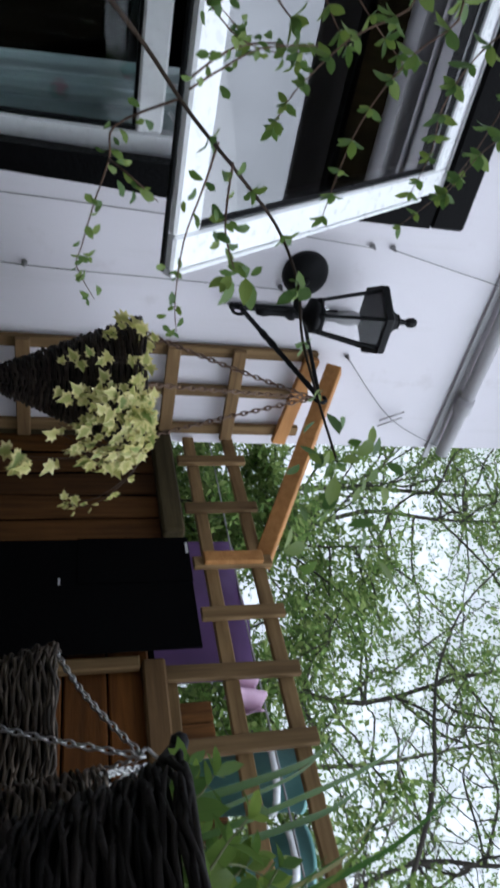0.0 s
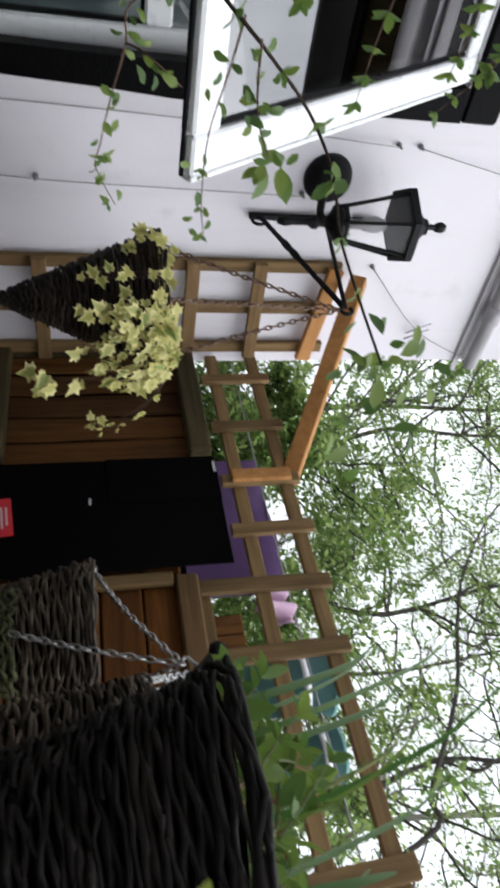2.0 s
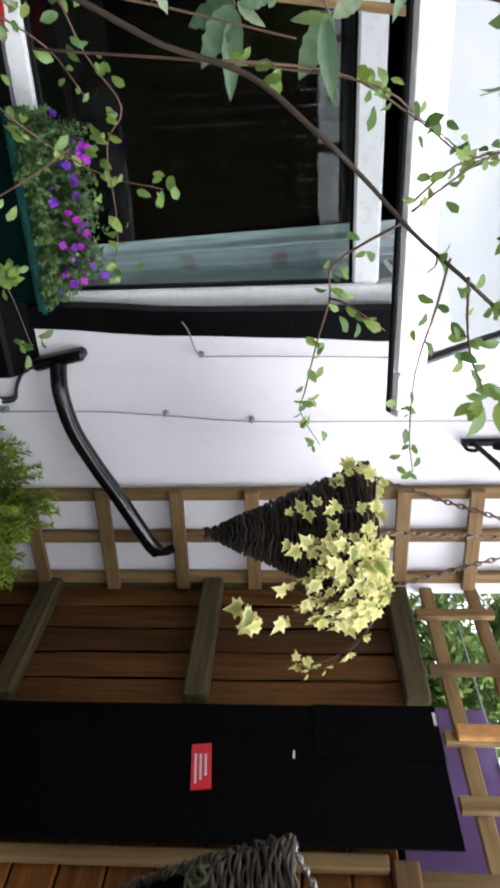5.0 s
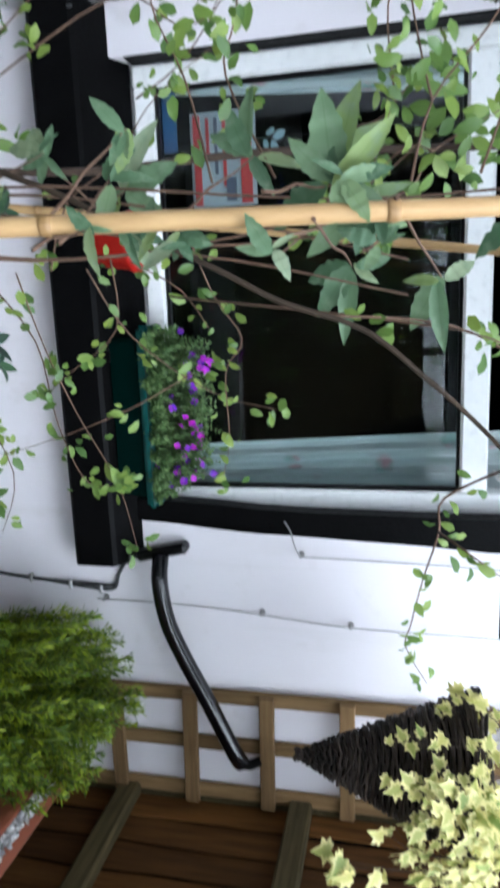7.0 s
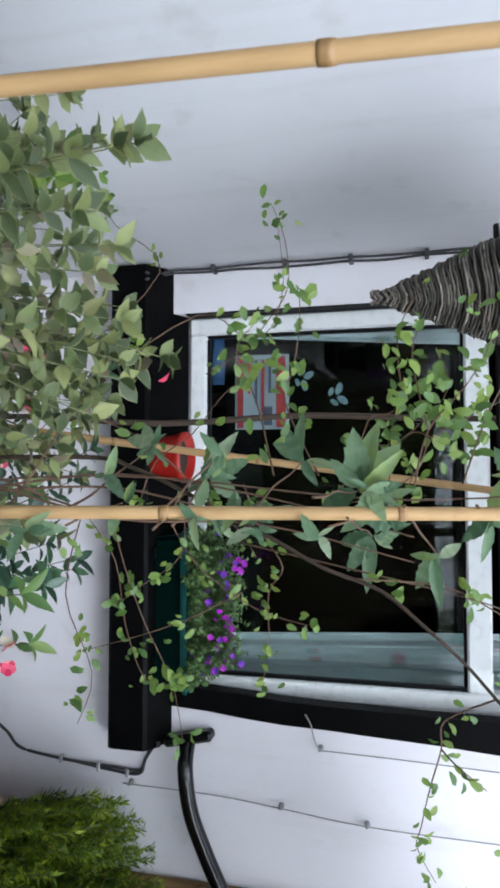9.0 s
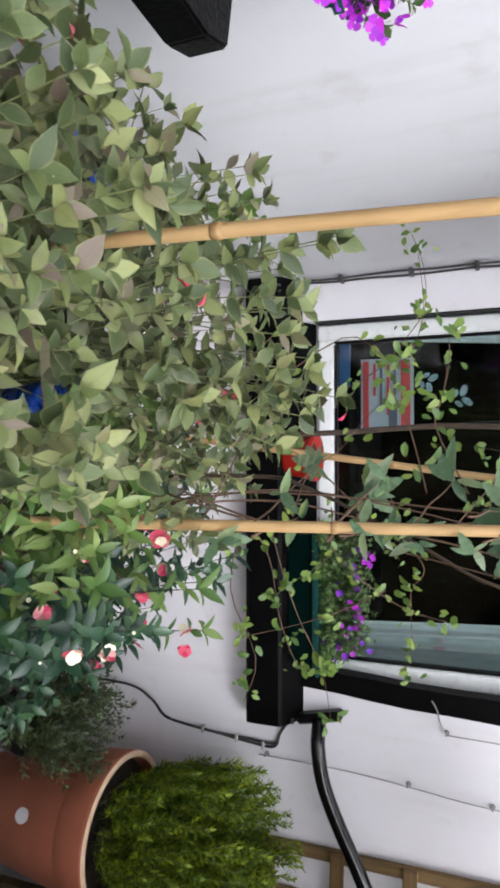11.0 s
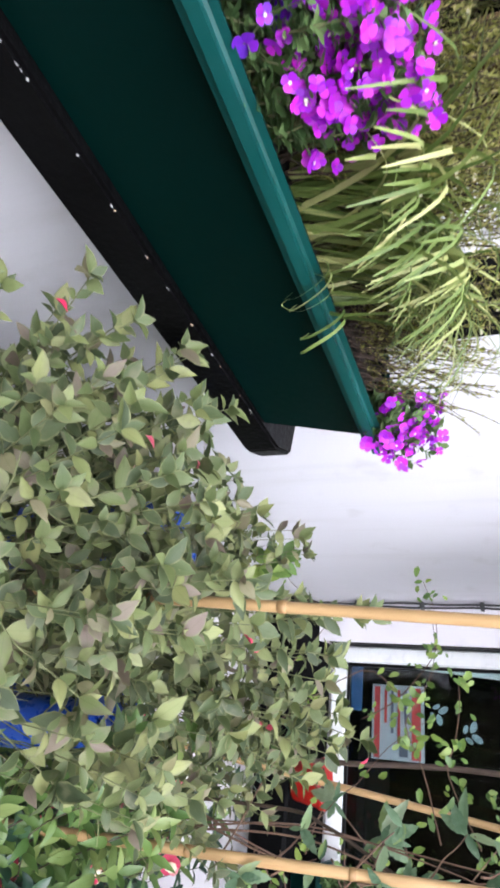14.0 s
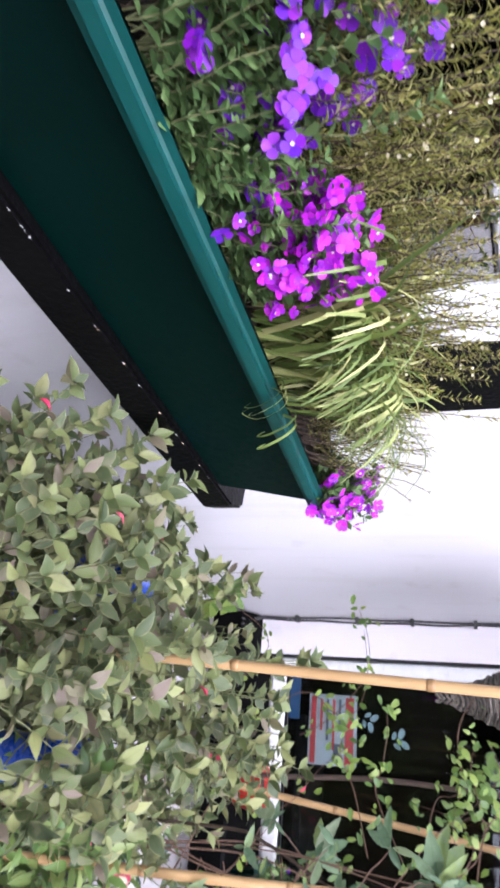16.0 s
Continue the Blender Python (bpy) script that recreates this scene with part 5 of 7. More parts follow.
LM_GREY = [leaf_mesh("broad_leaf", 0.100, w_, L_GREY, 0.42, f_, d_, 1.0, 11, wv, 0.85) for w_, f_, d_, wv in ((0.040, 0.20, 0.12, 0.16), (0.032, 0.45, 0.30, 0.12), (0.044, 0.25, 0.40, 0.20), (0.026, 0.60, 0.20, 0.10))]
LM_OVER = [leaf_mesh("lobed_leaf", 0.045, 0.024, L_CLIMB, 0.5, 0.2, d_) for d_ in (0.1, 0.3)]
LM_TINY = [leaf_mesh("needle_leaf", 0.020, 0.0052, L_CONIFER, 0.5, 0.1, 0.1, 1.0, 2)]
LM_HEATH = [leaf_mesh("heath_leaf", 0.0078, 0.0017, L_HEATH, 0.5, 0.1, 0.1, 1.0, 2)]
LM_AUBR = [leaf_mesh("cress_leaf", 0.019, 0.011, L_AUBR, 0.6, 0.2, 0.2, 1.0, 3)]
LM_TREE = [leaf_mesh("leaflet", 0.040, 0.021, L_TREE, 0.45, 0.2, d_, 1.0, 2) for d_ in (0.1, 0.3)]
FL_PURPLE = [petal_flower("purple_flower", 0.0112, P_PURPLE), petal_flower("purple_flower", 0.0096, P_PURPLE)]
FL_MAGENTA = [petal_flower("magenta_flower", 0.0095, P_MAGENTA), petal_flower("magenta_flower", 0.0082, P_MAGENTA)]
FL_PINK = [petal_flower("pink_flower", 0.020, P_PINK, 5), petal_flower("pink_flower", 0.015, P_CREAM, 5), petal_flower("pink_flower", 0.017, P_PINK, 5)]
FL_CREAM = [petal_flower("cream_bud", 0.005, P_CREAM, 5)]


def stems(parent, lines, radius, mat, name="stem", sides=5, taper=0.4):
    bm = None
    for i, ln in enumerate(lines):
        n = len(ln)
        bm = tube(ln, [radius * (1 - (1 - taper) * k / (n - 1)) for k in range(n)], sides, bm)
        if len(lines) <= 60:
            part(name, bm, mat, parent, smooth=True)
            bm = None
    if bm:
        part(name, bm, mat, parent, kind="stuff", smooth=True)


# variegated ivy over the rim of the first basket: thick on one side, two long trails, weave bare between
r = random.Random(31)
ivy = thing("ivy", "cream and green variegated ivy trailing from the basket", "ivy", (1.602, -0.43, 1.72))
lines, poses = [], []
c = Vector((1.602, -0.43, 1.722))
runs = [(r.uniform(-128, -15), r.uniform(0.0, 0.03), r.uniform(0.01, 0.14), 0.82) for _ in range(30)]
runs += [(r.uniform(-118, -62), r.uniform(0.0, 0.02), r.uniform(0.09, 0.17), 0.85) for _ in range(7)]
runs += [(-140, 0.008, 0.16, 0.85), (-143, 0.010, 0.13, 0.8), (-166, 0.008, 0.06, 0.9), (-172, 0.01, 0.04, 0.9), (40, 0.02, 0.05, 1.0), (90, 0.01, 0.04, 0.9)]
runs += [(-66, 0.030, 0.225, 0.9), (-63, 0.034, 0.235, 0.95), (-44, 0.105, 0.115, 0.55), (-41, 0.120, 0.140, 0.55)]
for deg_, out_, drop, size in runs:
    a_ = radians(deg_)
    o = Vector((math.cos(a_), math.sin(a_), 0))
    reach = 0.152 + out_
    pts = curve([c + o * 0.07, c + o * 0.125 + Vector((0, 0, r.uniform(0.02, 0.05))), c + o * (0.160 + out_ * 0.4) + Vector((0, 0, 0.01)),
                 c + o * (reach + 0.004) + Vector((r.uniform(-.01, .01), r.uniform(-.01, .01), -drop * 0.55)),
                 c + o * (reach - (0.03 if out_ < 0.03 else 0.0)) + Vector((r.uniform(-.012, .012), r.uniform(-.012, .012), -drop))], 4)
    lines.append(pts)
    first = 3 if out_ < 0.04 else 8
    for i in range(first, len(pts), 2):
        side = o.cross(Vector((0, 0, 1))) * r.uniform(-0.9, 0.9)
        way = (o * 0.30 + side + Vector((0, 0, r.uniform(-0.9, 0.25))))
        up = o + Vector((-0.35, -0.5, 0.35)) + side * 0.2
        poses.append(frame_along(pts[i] + o * r.uniform(0.003, 0.016), way, up, r.uniform(0.55, 1.2) * size))
    if size < 0.7 or drop > 0.2:
        for _ in range(3):
            poses.append(frame_along(pts[-1] + Vector((r.uniform(-.02, .02), r.uniform(-.02, .02), r.uniform(-.02, .01))), (r.uniform(-1, 1), r.uniform(-1, 1), r.uniform(-1, 0.4)), (-0.6, -0.8, 0.4), r.uniform(0.8, 1.3) * size))
stems(ivy, lines, 0.0016, STEM)
scatter(ivy, "leaf", LM_IVY, poses)

# bamboo canes
def cane(a_, b_, rad, label):
    a_, b_ = Vector(a_), Vector(b_)
    t = thing("bamboo_cane", label, "cane", a_, "plant canes")
    n = int((b_ - a_).length / 0.02)
    d = (b_ - a_).normalized()
    part("cane", tube([a_.lerp(b_, i / n) for i in range(n + 1)], [rad * (1 - 0.15 * i / n) for i in range(n + 1)], 10), BAMBOO, t, smooth=True)
    s = 0.12
    while s < (b_ - a_).length - 0.05:
        p = a_ + d * s
        part("node_ring", tube([p - d * 0.005, p - d * 0.002, p + d * 0.001, p + d * 0.006], [rad * 0.98, rad * 1.02, rad * 1.035, rad * 0.975], 10), BAMBOO_NODE, t, "raised bamboo joint", smooth=True)
        s += rnd.uniform(0.22, 0.34)


cane((0.292, -1.486, 0.02), (0.398, -1.491, 2.45), 0.0075, "yellow bamboo cane standing among the shrub")
cane((0.643, -1.335, 0.02), (0.645, -0.915, 2.30), 0.0092, "thick yellow bamboo cane carrying a climber")
cane((0.404, -0.55, 0.02), (0.676, -0.25, 2.08), 0.0095, "yellow bamboo cane leaning towards the window")
pole = thing("thin_pole", "thin weathered brown plant pole", "pole", (0.482, -0.62, 0))
part("pole", tube(wander((0.485, -0.75, 0.02), (0.492, -0.41, 2.2), random.Random(3), 0.006, 8), 0.006, 8), STEM, pole, smooth=True)

# climber: long brown stem from the canes out past the window, with hanging twigs
r = random.Random(41)
cli = thing("climber", "leafy climber with a long brown stem and hanging twigs", "climber", (0.60, -0.80, 0))
main = curve([(0.60, -1.12, 0.02), (0.585, -1.09, 0.7), (0.575, -1.05, 1.15), (0.592, -1.04, 1.25), (0.644, -1.03, 1.358), (0.681, -1.03, 1.432), (0.713, -1.03, 1.492), (0.738, -1.03, 1.561), (0.778, -1.03, 1.611), (0.82, -1.02, 1.656), (0.866, -1.035, 1.70), (0.91, -1.06, 1.752), (0.96, -1.055, 1.803), (1.0, -1.10, 1.825), (1.028, -1.165, 1.820), (1.05, -1.24, 1.822), (1.069, -1.309, 1.826)], 5)
stems(cli, [main], 0.0034, DARKSTEM, "main_stem", 7, 0.35)
twigs = [
    [(0.86, -1.02, 1.69), (0.901, -0.985, 1.634), (0.935, -0.985, 1.63), (0.997, -0.951, 1.617), (1.046, -0.956, 1.605), (1.069, -0.962, 1.60), (1.13, -0.925, 1.623)],
    [(0.885, -1.05, 1.73), (0.933, -1.044, 1.722), (1.012, -0.995, 1.717), (1.075, -1.017, 1.712), (1.109, -1.03, 1.716)],
    [(0.935, -0.985, 1.63), (0.918, -1.07, 1.642), (0.94, -1.077, 1.674)],
    [(0.90, -1.06, 1.745), (0.916, -1.13, 1.73), (0.93, -1.17, 1.725), (0.955, -1.18, 1.735)],
    [(0.85, -0.96, 1.71), (0.82, -0.95, 1.75), (0.81, -0.94, 1.80), (0.82, -0.93, 1.83)],
    [(0.85, -1.02, 1.70), (0.83, -1.01, 1.73), (0.81, -0.99, 1.77), (0.80, -0.98, 1.83)],
    [(0.70, -0.86, 1.33), (0.74, -1.00, 1.63), (0.78, -0.91, 1.72), (0.82, -0.85, 1.78)],
    [(0.66, -0.80, 1.20), (0.75, -0.76, 1.24), (0.83, -0.71, 1.33), (0.86, -0.69, 1.42)],
    [(0.66, -0.80, 1.10), (0.76, -0.78, 1.12), (0.86, -0.74, 1.14), (0.97, -0.71, 1.18), (1.08, -0.68, 1.19)],
    [(0.66, -0.80, 1.05), (0.80, -0.82, 1.03), (0.92, -0.84, 1.09), (1.0, -0.85, 1.07)],
    [(0.66, -0.80, 1.15), (0.58, -0.80, 1.18), (0.53, -0.78, 1.24), (0.46, -0.78, 1.30), (0.40, -0.76, 1.38)],
    [(0.66, -0.82, 1.45), (0.58, -0.66, 1.52), (0.52, -0.62, 1.60), (0.45, -0.64, 1.66), (0.38, -0.66, 1.64)],
    [(0.40, -0.58, 1.20), (0.36, -0.58, 1.27), (0.30, -0.59, 1.33), (0.24, -0.60, 1.37), (0.16, -0.63, 1.37), (0.10, -0.66, 1.35)],
    [(0.66, -0.82, 1.55), (0.60, -0.60, 1.60), (0.55, -0.52, 1.56), (0.53, -0.50, 1.48)],
    [(0.645, -0.75, 1.212), (0.74, -0.72, 1.20), (0.802, -0.72, 1.119), (0.835, -0.72, 1.076)],
    [(0.803, -0.72, 1.309), (0.851, -0.72, 1.216), (0.888, -0.72, 1.118), (0.924, -0.72, 0.997)],
    [(0.66, -0.80, 1.05), (0.754, -0.72, 1.073), (0.868, -0.72, 1.094), (0.957, -0.72, 1.129), (0.969, -0.72, 1.172), (0.956, -0.72, 1.208)],
    [(0.614, -0.80, 1.333), (0.699, -0.72, 1.345), (0.758, -0.72, 1.382), (0.803, -0.72, 1.357), (0.899, -0.72, 1.358), (0.957, -0.72, 1.344)],
    [(0.654, -0.80, 1.262), (0.69, -0.72, 1.299), (0.742, -0.72, 1.336)],
    [(0.64, -0.80, 1.50), (0.512, -0.72, 1.526), (0.496, -0.72, 1.566), (0.452, -0.72, 1.609)],
    [(0.65, -0.80, 1.55), (0.596, -0.72, 1.563), (0.539, -0.72, 1.561), (0.474, -0.72, 1.585)],
    [(0.45, -0.80, 1.05), (0.31, -0.70, 1.221), (0.352, -0.70, 1.306), (0.341, -0.70, 1.357), (0.263, -0.70, 1.38), (0.158, -0.70, 1.37)],
    [(0.474, -0.72, 1.585), (0.382, -0.75, 1.577), (0.313, -0.75, 1.607), (0.258, -0.75, 1.677)],
    [(0.40, -0.70, 0.95), (0.195, -0.60, 1.11), (0.09, -0.60, 1.012), (0.018, -0.60, 0.973)],
    [(0.725, -1.03, 1.52), (0.738, -0.98, 1.634), (0.777, -0.95, 1.708), (0.811, -0.95, 1.757), (0.817, -0.95, 1.811)],
    [(0.40, -0.80, 0.85), (0.20, -0.88, 0.98), (0.13, -0.90, 1.06), (0.115, -0.88, 1.10)],
    [(0.40, -0.84, 0.85), (0.24, -0.93, 1.0), (0.16, -0.94, 1.07), (0.15, -0.92, 1.12)],
    [(0.62, -0.98, 1.60), (0.54, -0.95, 1.62), (0.48, -0.95, 1.67), (0.42, -0.95, 1.70), (0.37, -0.95, 1.68)],
    [(0.54, -0.95, 1.62), (0.50, -0.95, 1.61), (0.44, -0.95, 1.60), (0.40, -0.95, 1.61)],
    [(0.61, -0.98, 1.66), (0.53, -0.95, 1.69), (0.47, -0.95, 1.72), (0.42, -0.95, 1.75), (0.36, -0.95, 1.74)],
    [(0.60, -0.98, 1.48), (0.50, -0.95, 1.43), (0.456, -0.95, 1.44), (0.40, -0.95, 1.45), (0.35, -0.95, 1.45)],
    [(0.60, -0.98, 1.42), (0.50, -0.95, 1.39), (0.428, -0.95, 1.36), (0.39, -0.95, 1.385)],
    [(0.66, -0.82, 1.30), (0.56, -0.90, 1.22), (0.52, -0.93, 1.15), (0.50, -0.96, 1.05)],
]
over = [
    [(0.668, -0.83, 2.1), (0.72, -0.93, 2.08), (0.79, -0.93, 2.03), (0.85, -0.91, 2.02), (0.90, -0.90, 2.03), (0.96, -0.88, 2.03)],
    [(0.668, -0.83, 2.15), (0.76, -1.0, 2.10), (0.82, -1.03, 2.06), (0.87, -1.00, 2.04), (0.93, -0.97, 2.03)],
    [(0.668, -0.83, 1.95), (0.74, -1.00, 1.96), (0.79, -0.99, 1.93), (0.84, -0.97, 1.91), (0.90, -0.95, 1.90), (0.98, -0.95, 1.89)],
    [(0.668, -0.83, 1.90), (0.74, -0.98, 1.92), (0.79, -0.98, 1.86), (0.85, -0.96, 1.82), (0.89, -0.94, 1.81)],
    [(0.668, -0.83, 2.05), (0.74, -0.88, 2.12), (0.84, -0.86, 2.13), (0.95, -0.85, 2.10), (1.02, -0.84, 2.05)],
    [(0.668, -0.83, 1.75), (0.70, -0.90, 1.83), (0.76, -0.93, 1.88), (0.81, -0.92, 1.95)],
    [(0.668, -0.85, 1.80), (0.73, -0.95, 1.815), (0.77, -0.96, 1.84), (0.80, -0.95, 1.87)],
    [(0.73, -0.95, 1.80), (0.765, -0.95, 1.785), (0.79, -0.95, 1.81), (0.82, -0.95, 1.82)],
]
tw, small, lobed = [], [], []
for i, ln in enumerate(twigs):
    c = curve(ln, 4)
    tw.append(c)
    n = max(2, int(len(c) * 0.32))
    for k in range(n):
        q = c[min(len(c) - 1, int(len(c) * (k + r.uniform(0.5, 1.0)) / n))]
        for _ in range(r.randrange(3, 6) if i < 7 else r.randrange(4, 9)):
            sd = 0.006 if i < 7 else 0.010
            small.append(frame_along(q + Vector((r.gauss(0, sd), r.gauss(0, sd), r.gauss(0, sd))), (r.uniform(-1, 1), r.uniform(-0.8, 0.3), r.uniform(-1, 1)),
                                     (r.uniform(-.7, .7), -0.8, r.uniform(-.2, 1)), r.uniform(0.24, 0.46) if i < 7 else r.uniform(0.30, 0.66)))
for ln in over:
    c = curve(ln, 4)
    tw.append(c)
    lobed += nodes_along(c, 0.034, 0.25, r, 5, 60, (0.42, 0.85))
small += nodes_along(main[52:], 0.060, 0.0, r, 4, 55, (0.30, 0.62))
for x, y, z, n, sd, sz in ((1.10, -1.300, 1.842, 26, 0.024, 0.52), (1.07, -1.285, 1.815, 10, 0.018, 0.45), (0.958, -1.185, 1.735, 6, 0.008, 0.58), (1.0, -1.105, 1.827, 4, 0.006, 0.55)):
    for k in range(n):
        q = Vector((x + r.gauss(0, sd), y + r.gauss(0, sd), z + r.gauss(0, sd)))
        lobed.append(frame_along(q, (r.uniform(-0.2, 1), r.uniform(-1, 0.5), r.uniform(-0.6, 0.6)), (-0.7, -0.5 + r.uniform(-.5, .5), 0.5 + r.uniform(-.5, .5)), r.uniform(0.7, 1.2) * sz))
for (x, y, z), n, sc in (((0.965, -0.72, 1.185), 6, 0.33), ((0.165, -1.02, 1.10), 6, 0.5), ((0.158, -1.02, 1.135), 6, 0.45), ((0.19, -1.02, 1.08), 5, 0.45)):
    turn = r.uniform(0, 6)
    for k in range(n):
        a_ = turn + k * 2.4
        lobed.append(frame_along((x, y, z), (math.cos(a_), r.uniform(-0.9, 0.5), math.sin(a_) * 0.9), (r.uniform(-.8, .8), -1, r.uniform(0.1, 1.2)), r.uniform(0.9, 1.3) * sc * 2))
for k in range(44):
    q = Vector((0.527 + r.gauss(0, 0.045), -0.718 + r.gauss(0, 0.04), 1.66 + r.gauss(0, 0.05)))
    lobed.append(frame_along(q, (r.uniform(-1, 1), r.uniform(-0.6, 0.4), r.uniform(-1, 1)), (r.uniform(-.6, .6), -1, r.uniform(0, 1)), r.uniform(0.45, 0.85)))
tw.append(curve([(0.645, -0.98, 1.52), (0.60, -0.85, 1.60), (0.54, -0.73, 1.63), (0.50, -0.71, 1.70), (0.46, -0.70, 1.78)], 4))
tw.append(curve([(0.54, -0.73, 1.63), (0.53, -0.72, 1.60), (0.56, -0.72, 1.56)], 4))
tw.append(curve([(0.34, -0.98, 0.80), (0.24, -1.01, 0.98), (0.17, -1.02, 1.08), (0.158, -1.02, 1.14)], 4))
stems(cli, tw, 0.0014, TWIG, "twig")
scatter(cli, "leaf", LM_CLIMB, small)
scatter(cli, "broad_leaf", LM_OVER, lobed)

# broad grey-green leaves on the thick cane
r = random.Random(43)
bud = thing("broad_leaf_climber", "climber with broad grey-green leaves tied to the cane", "climber", (0.64, -0.80, 0))
lines, poses = [], []
c0 = [Vector((0.635, -1.14, 0.02)), Vector((0.63, -1.09, 0.7)), Vector((0.60, -1.05, 1.2)), Vector((0.63, -1.01, 1.6)), Vector((0.60, -0.97, 2.0)), Vector((0.62, -0.94, 2.25))]
lines.append(curve(c0, 5))


def rosette(at, leaves, spread=0.35, shoot=True):
    """A cluster of leaves on a short shoot; leaves: bearing in degrees about the y axis and length in metres."""
    at = Vector(at)
    if shoot:
        lines.append(wander((0.644 + r.uniform(-.02, .02), -1.335 + 0.184 * (at.z - 0.09), at.z - r.uniform(0.01, 0.07)), at, r, 0.05, 4))
    for deg_, L_ in leaves:
        a_ = radians(deg_ + r.uniform(-6, 6))
        d = Vector((math.cos(a_), r.uniform(-spread, spread * 0.6), math.sin(a_)))
        up = Vector((r.uniform(-0.5, 0.5), -1.0, r.uniform(-0.4, 0.4)))
        poses.append(frame_along(at + Vector((r.uniform(-.004, .004), r.uniform(-.006, .006), r.uniform(-.004, .004))), d, up, 0.95 * L_ / 0.10))


rosette((0.618, -1.026, 1.536), [(-178, 0.082), (172, 0.09), (153, 0.085), (130, 0.078), (-138, 0.052), (-159, 0.056), (-70, 0.064), (74, 0.056), (139, 0.04)])
rosette((0.628, -1.00, 1.566), [(-44, 0.076), (12, 0.03), (-60, 0.056), (-16, 0.048), (100, 0.04)])
rosette((0.681, -0.95, 1.547), [(-37, 0.058), (-10, 0.076), (96, 0.036), (42, 0.034), (-87, 0.055)])
rosette((0.697, -1.00, 1.628), [(4, 0.068), (-26, 0.060), (-100, 0.035), (120, 0.035)])
rosette((0.655, -1.00, 1.690), [(-10, 0.055), (175, 0.058), (100, 0.05), (-60, 0.05)])
rosette((0.580, -0.98, 1.460), [(-177, 0.075), (-121, 0.052), (32, 0.045), (-150, 0.048), (80, 0.05)])
rosette((0.602, -0.98, 1.331), [(-175, 0.057), (149, 0.074), (38, 0.055), (-57, 0.048), (112, 0.060), (-20, 0.04)])
rosette((0.558, -0.97, 1.246), [(-147, 0.042), (124, 0.030), (-69, 0.034), (37, 0.03), (-101, 0.050), (170, 0.04), (-30, 0.03)])
rosette((0.450, -0.97, 1.170), [(-40, 0.034), (131, 0.030), (62, 0.034), (-155, 0.038), (-100, 0.04)])
for k in range(16):
    zz = r.uniform(1.14, 1.72)
    at = (0.63 + r.uniform(-0.07, 0.045), -1.335 + 0.184 * (zz - 0.02) + r.uniform(-0.02, 0.05), zz)
    rosette(at, [(r.uniform(-180, 180), r.uniform(0.022, 0.048)) for _ in range(r.randrange(3, 6))], 0.5, k % 4 == 0)
brown = [curve([(0.60 + r.uniform(-.04, .05), -1.05, 1.02), (0.61 + r.uniform(-.05, .05), -1.0, 1.2), (0.63 + r.uniform(-.05, .05), -0.98, 1.4), (0.66 + r.uniform(-.05, .06), -0.97, 1.6)], 5) for _ in range(4)]
stems(bud, brown, 0.0022, TWIG, "dry_twig")
stems(bud, lines, 0.0019, TWIG)
scatter(bud, "leaf", LM_GREY, poses)

# variegated shrub below the near window
r = random.Random(52)
shr = thing("shrub", "dense shrub with pale-edged grey-green leaves", "shrub", (0.30, -1.35, 0))
lines, poses = [], []
for k in range(165):
    x = r.uniform(0.05, 0.60)
    y = r.uniform(-1.98, -0.88)
    edge = max(abs(x - 0.31) / 0.36, abs(y + 1.42) / 0.62)
    top = 1.27 - 0.22 * edge ** 2.2 - (0.05 if y < -1.7 else 0) - 0.16 * max(0, -(y + 1.25) - 0.45) - 0.30 * max(0, 0.26 - x) - (0.45 * max(0, x - 0.30) if y < -1.5 else 0)
    z = top - (r.random() ** 1.6) * 0.55
    base = Vector((0.31 + (x - 0.31) * 0.35, -1.38 + (y + 1.38) * 0.35, 0.30))
    tipp = Vector((x, y, z))
    ln = wander(base, tipp, r, 0.05, 5, -0.02)
    lines.append(ln)
    poses += nodes_along(ln, 0.044, 0.62, r, 2, 58, (0.7, 1.25))
    for _ in range(2):
        q = ln[int(len(ln) * r.uniform(0.6, 0.85))]
        e = q + Vector((r.uniform(-0.11, 0.11), r.uniform(-0.11, 0.11), r.uniform(0.02, 0.12)))
        if e.x < 0.03 or e.z > 1.29:
            continue
        l2 = wander(q, e, r, 0.08, 3)
        lines.append(l2)
        poses += nodes_along(l2, 0.042, 0.25, r, 2, 58, (0.65, 1.15))
        poses += nodes_along(l2[-2:], 1.0, 0.85, r, 4, 62, (0.75, 1.15), False, False)
for k in range(44):
    e = Vector((r.uniform(0.06, 0.24), r.uniform(-1.80, -1.50), r.uniform(1.04, 1.24)))
    ln = wander((e.x * 0.6 + 0.12, -1.50, 0.70), e, r, 0.05, 5)
    lines.append(ln)
    poses += nodes_along(ln, 0.036, 0.6, r, 2, 58, (0.7, 1.2))
for k in range(26):
    e = Vector((r.uniform(0.24, 0.42), r.uniform(-1.64, -1.52), r.uniform(1.10, 1.30)))
    ln = wander((e.x * 0.6 + 0.12, -1.50, 0.75), e, r, 0.05, 5)
    lines.append(ln)
    poses += nodes_along(ln, 0.036, 0.6, r, 2, 58, (0.7, 1.2))
for k in range(46):
    e = Vector((r.uniform(0.38, 0.68), r.uniform(-1.22, -0.90), r.uniform(1.0, 1.17)))
    ln = wander((0.40, -1.30, 0.80), e, r, 0.06, 5)
    lines.append(ln)
    poses += nodes_along(ln, 0.034, 0.55, r, 2, 58, (0.7, 1.15))
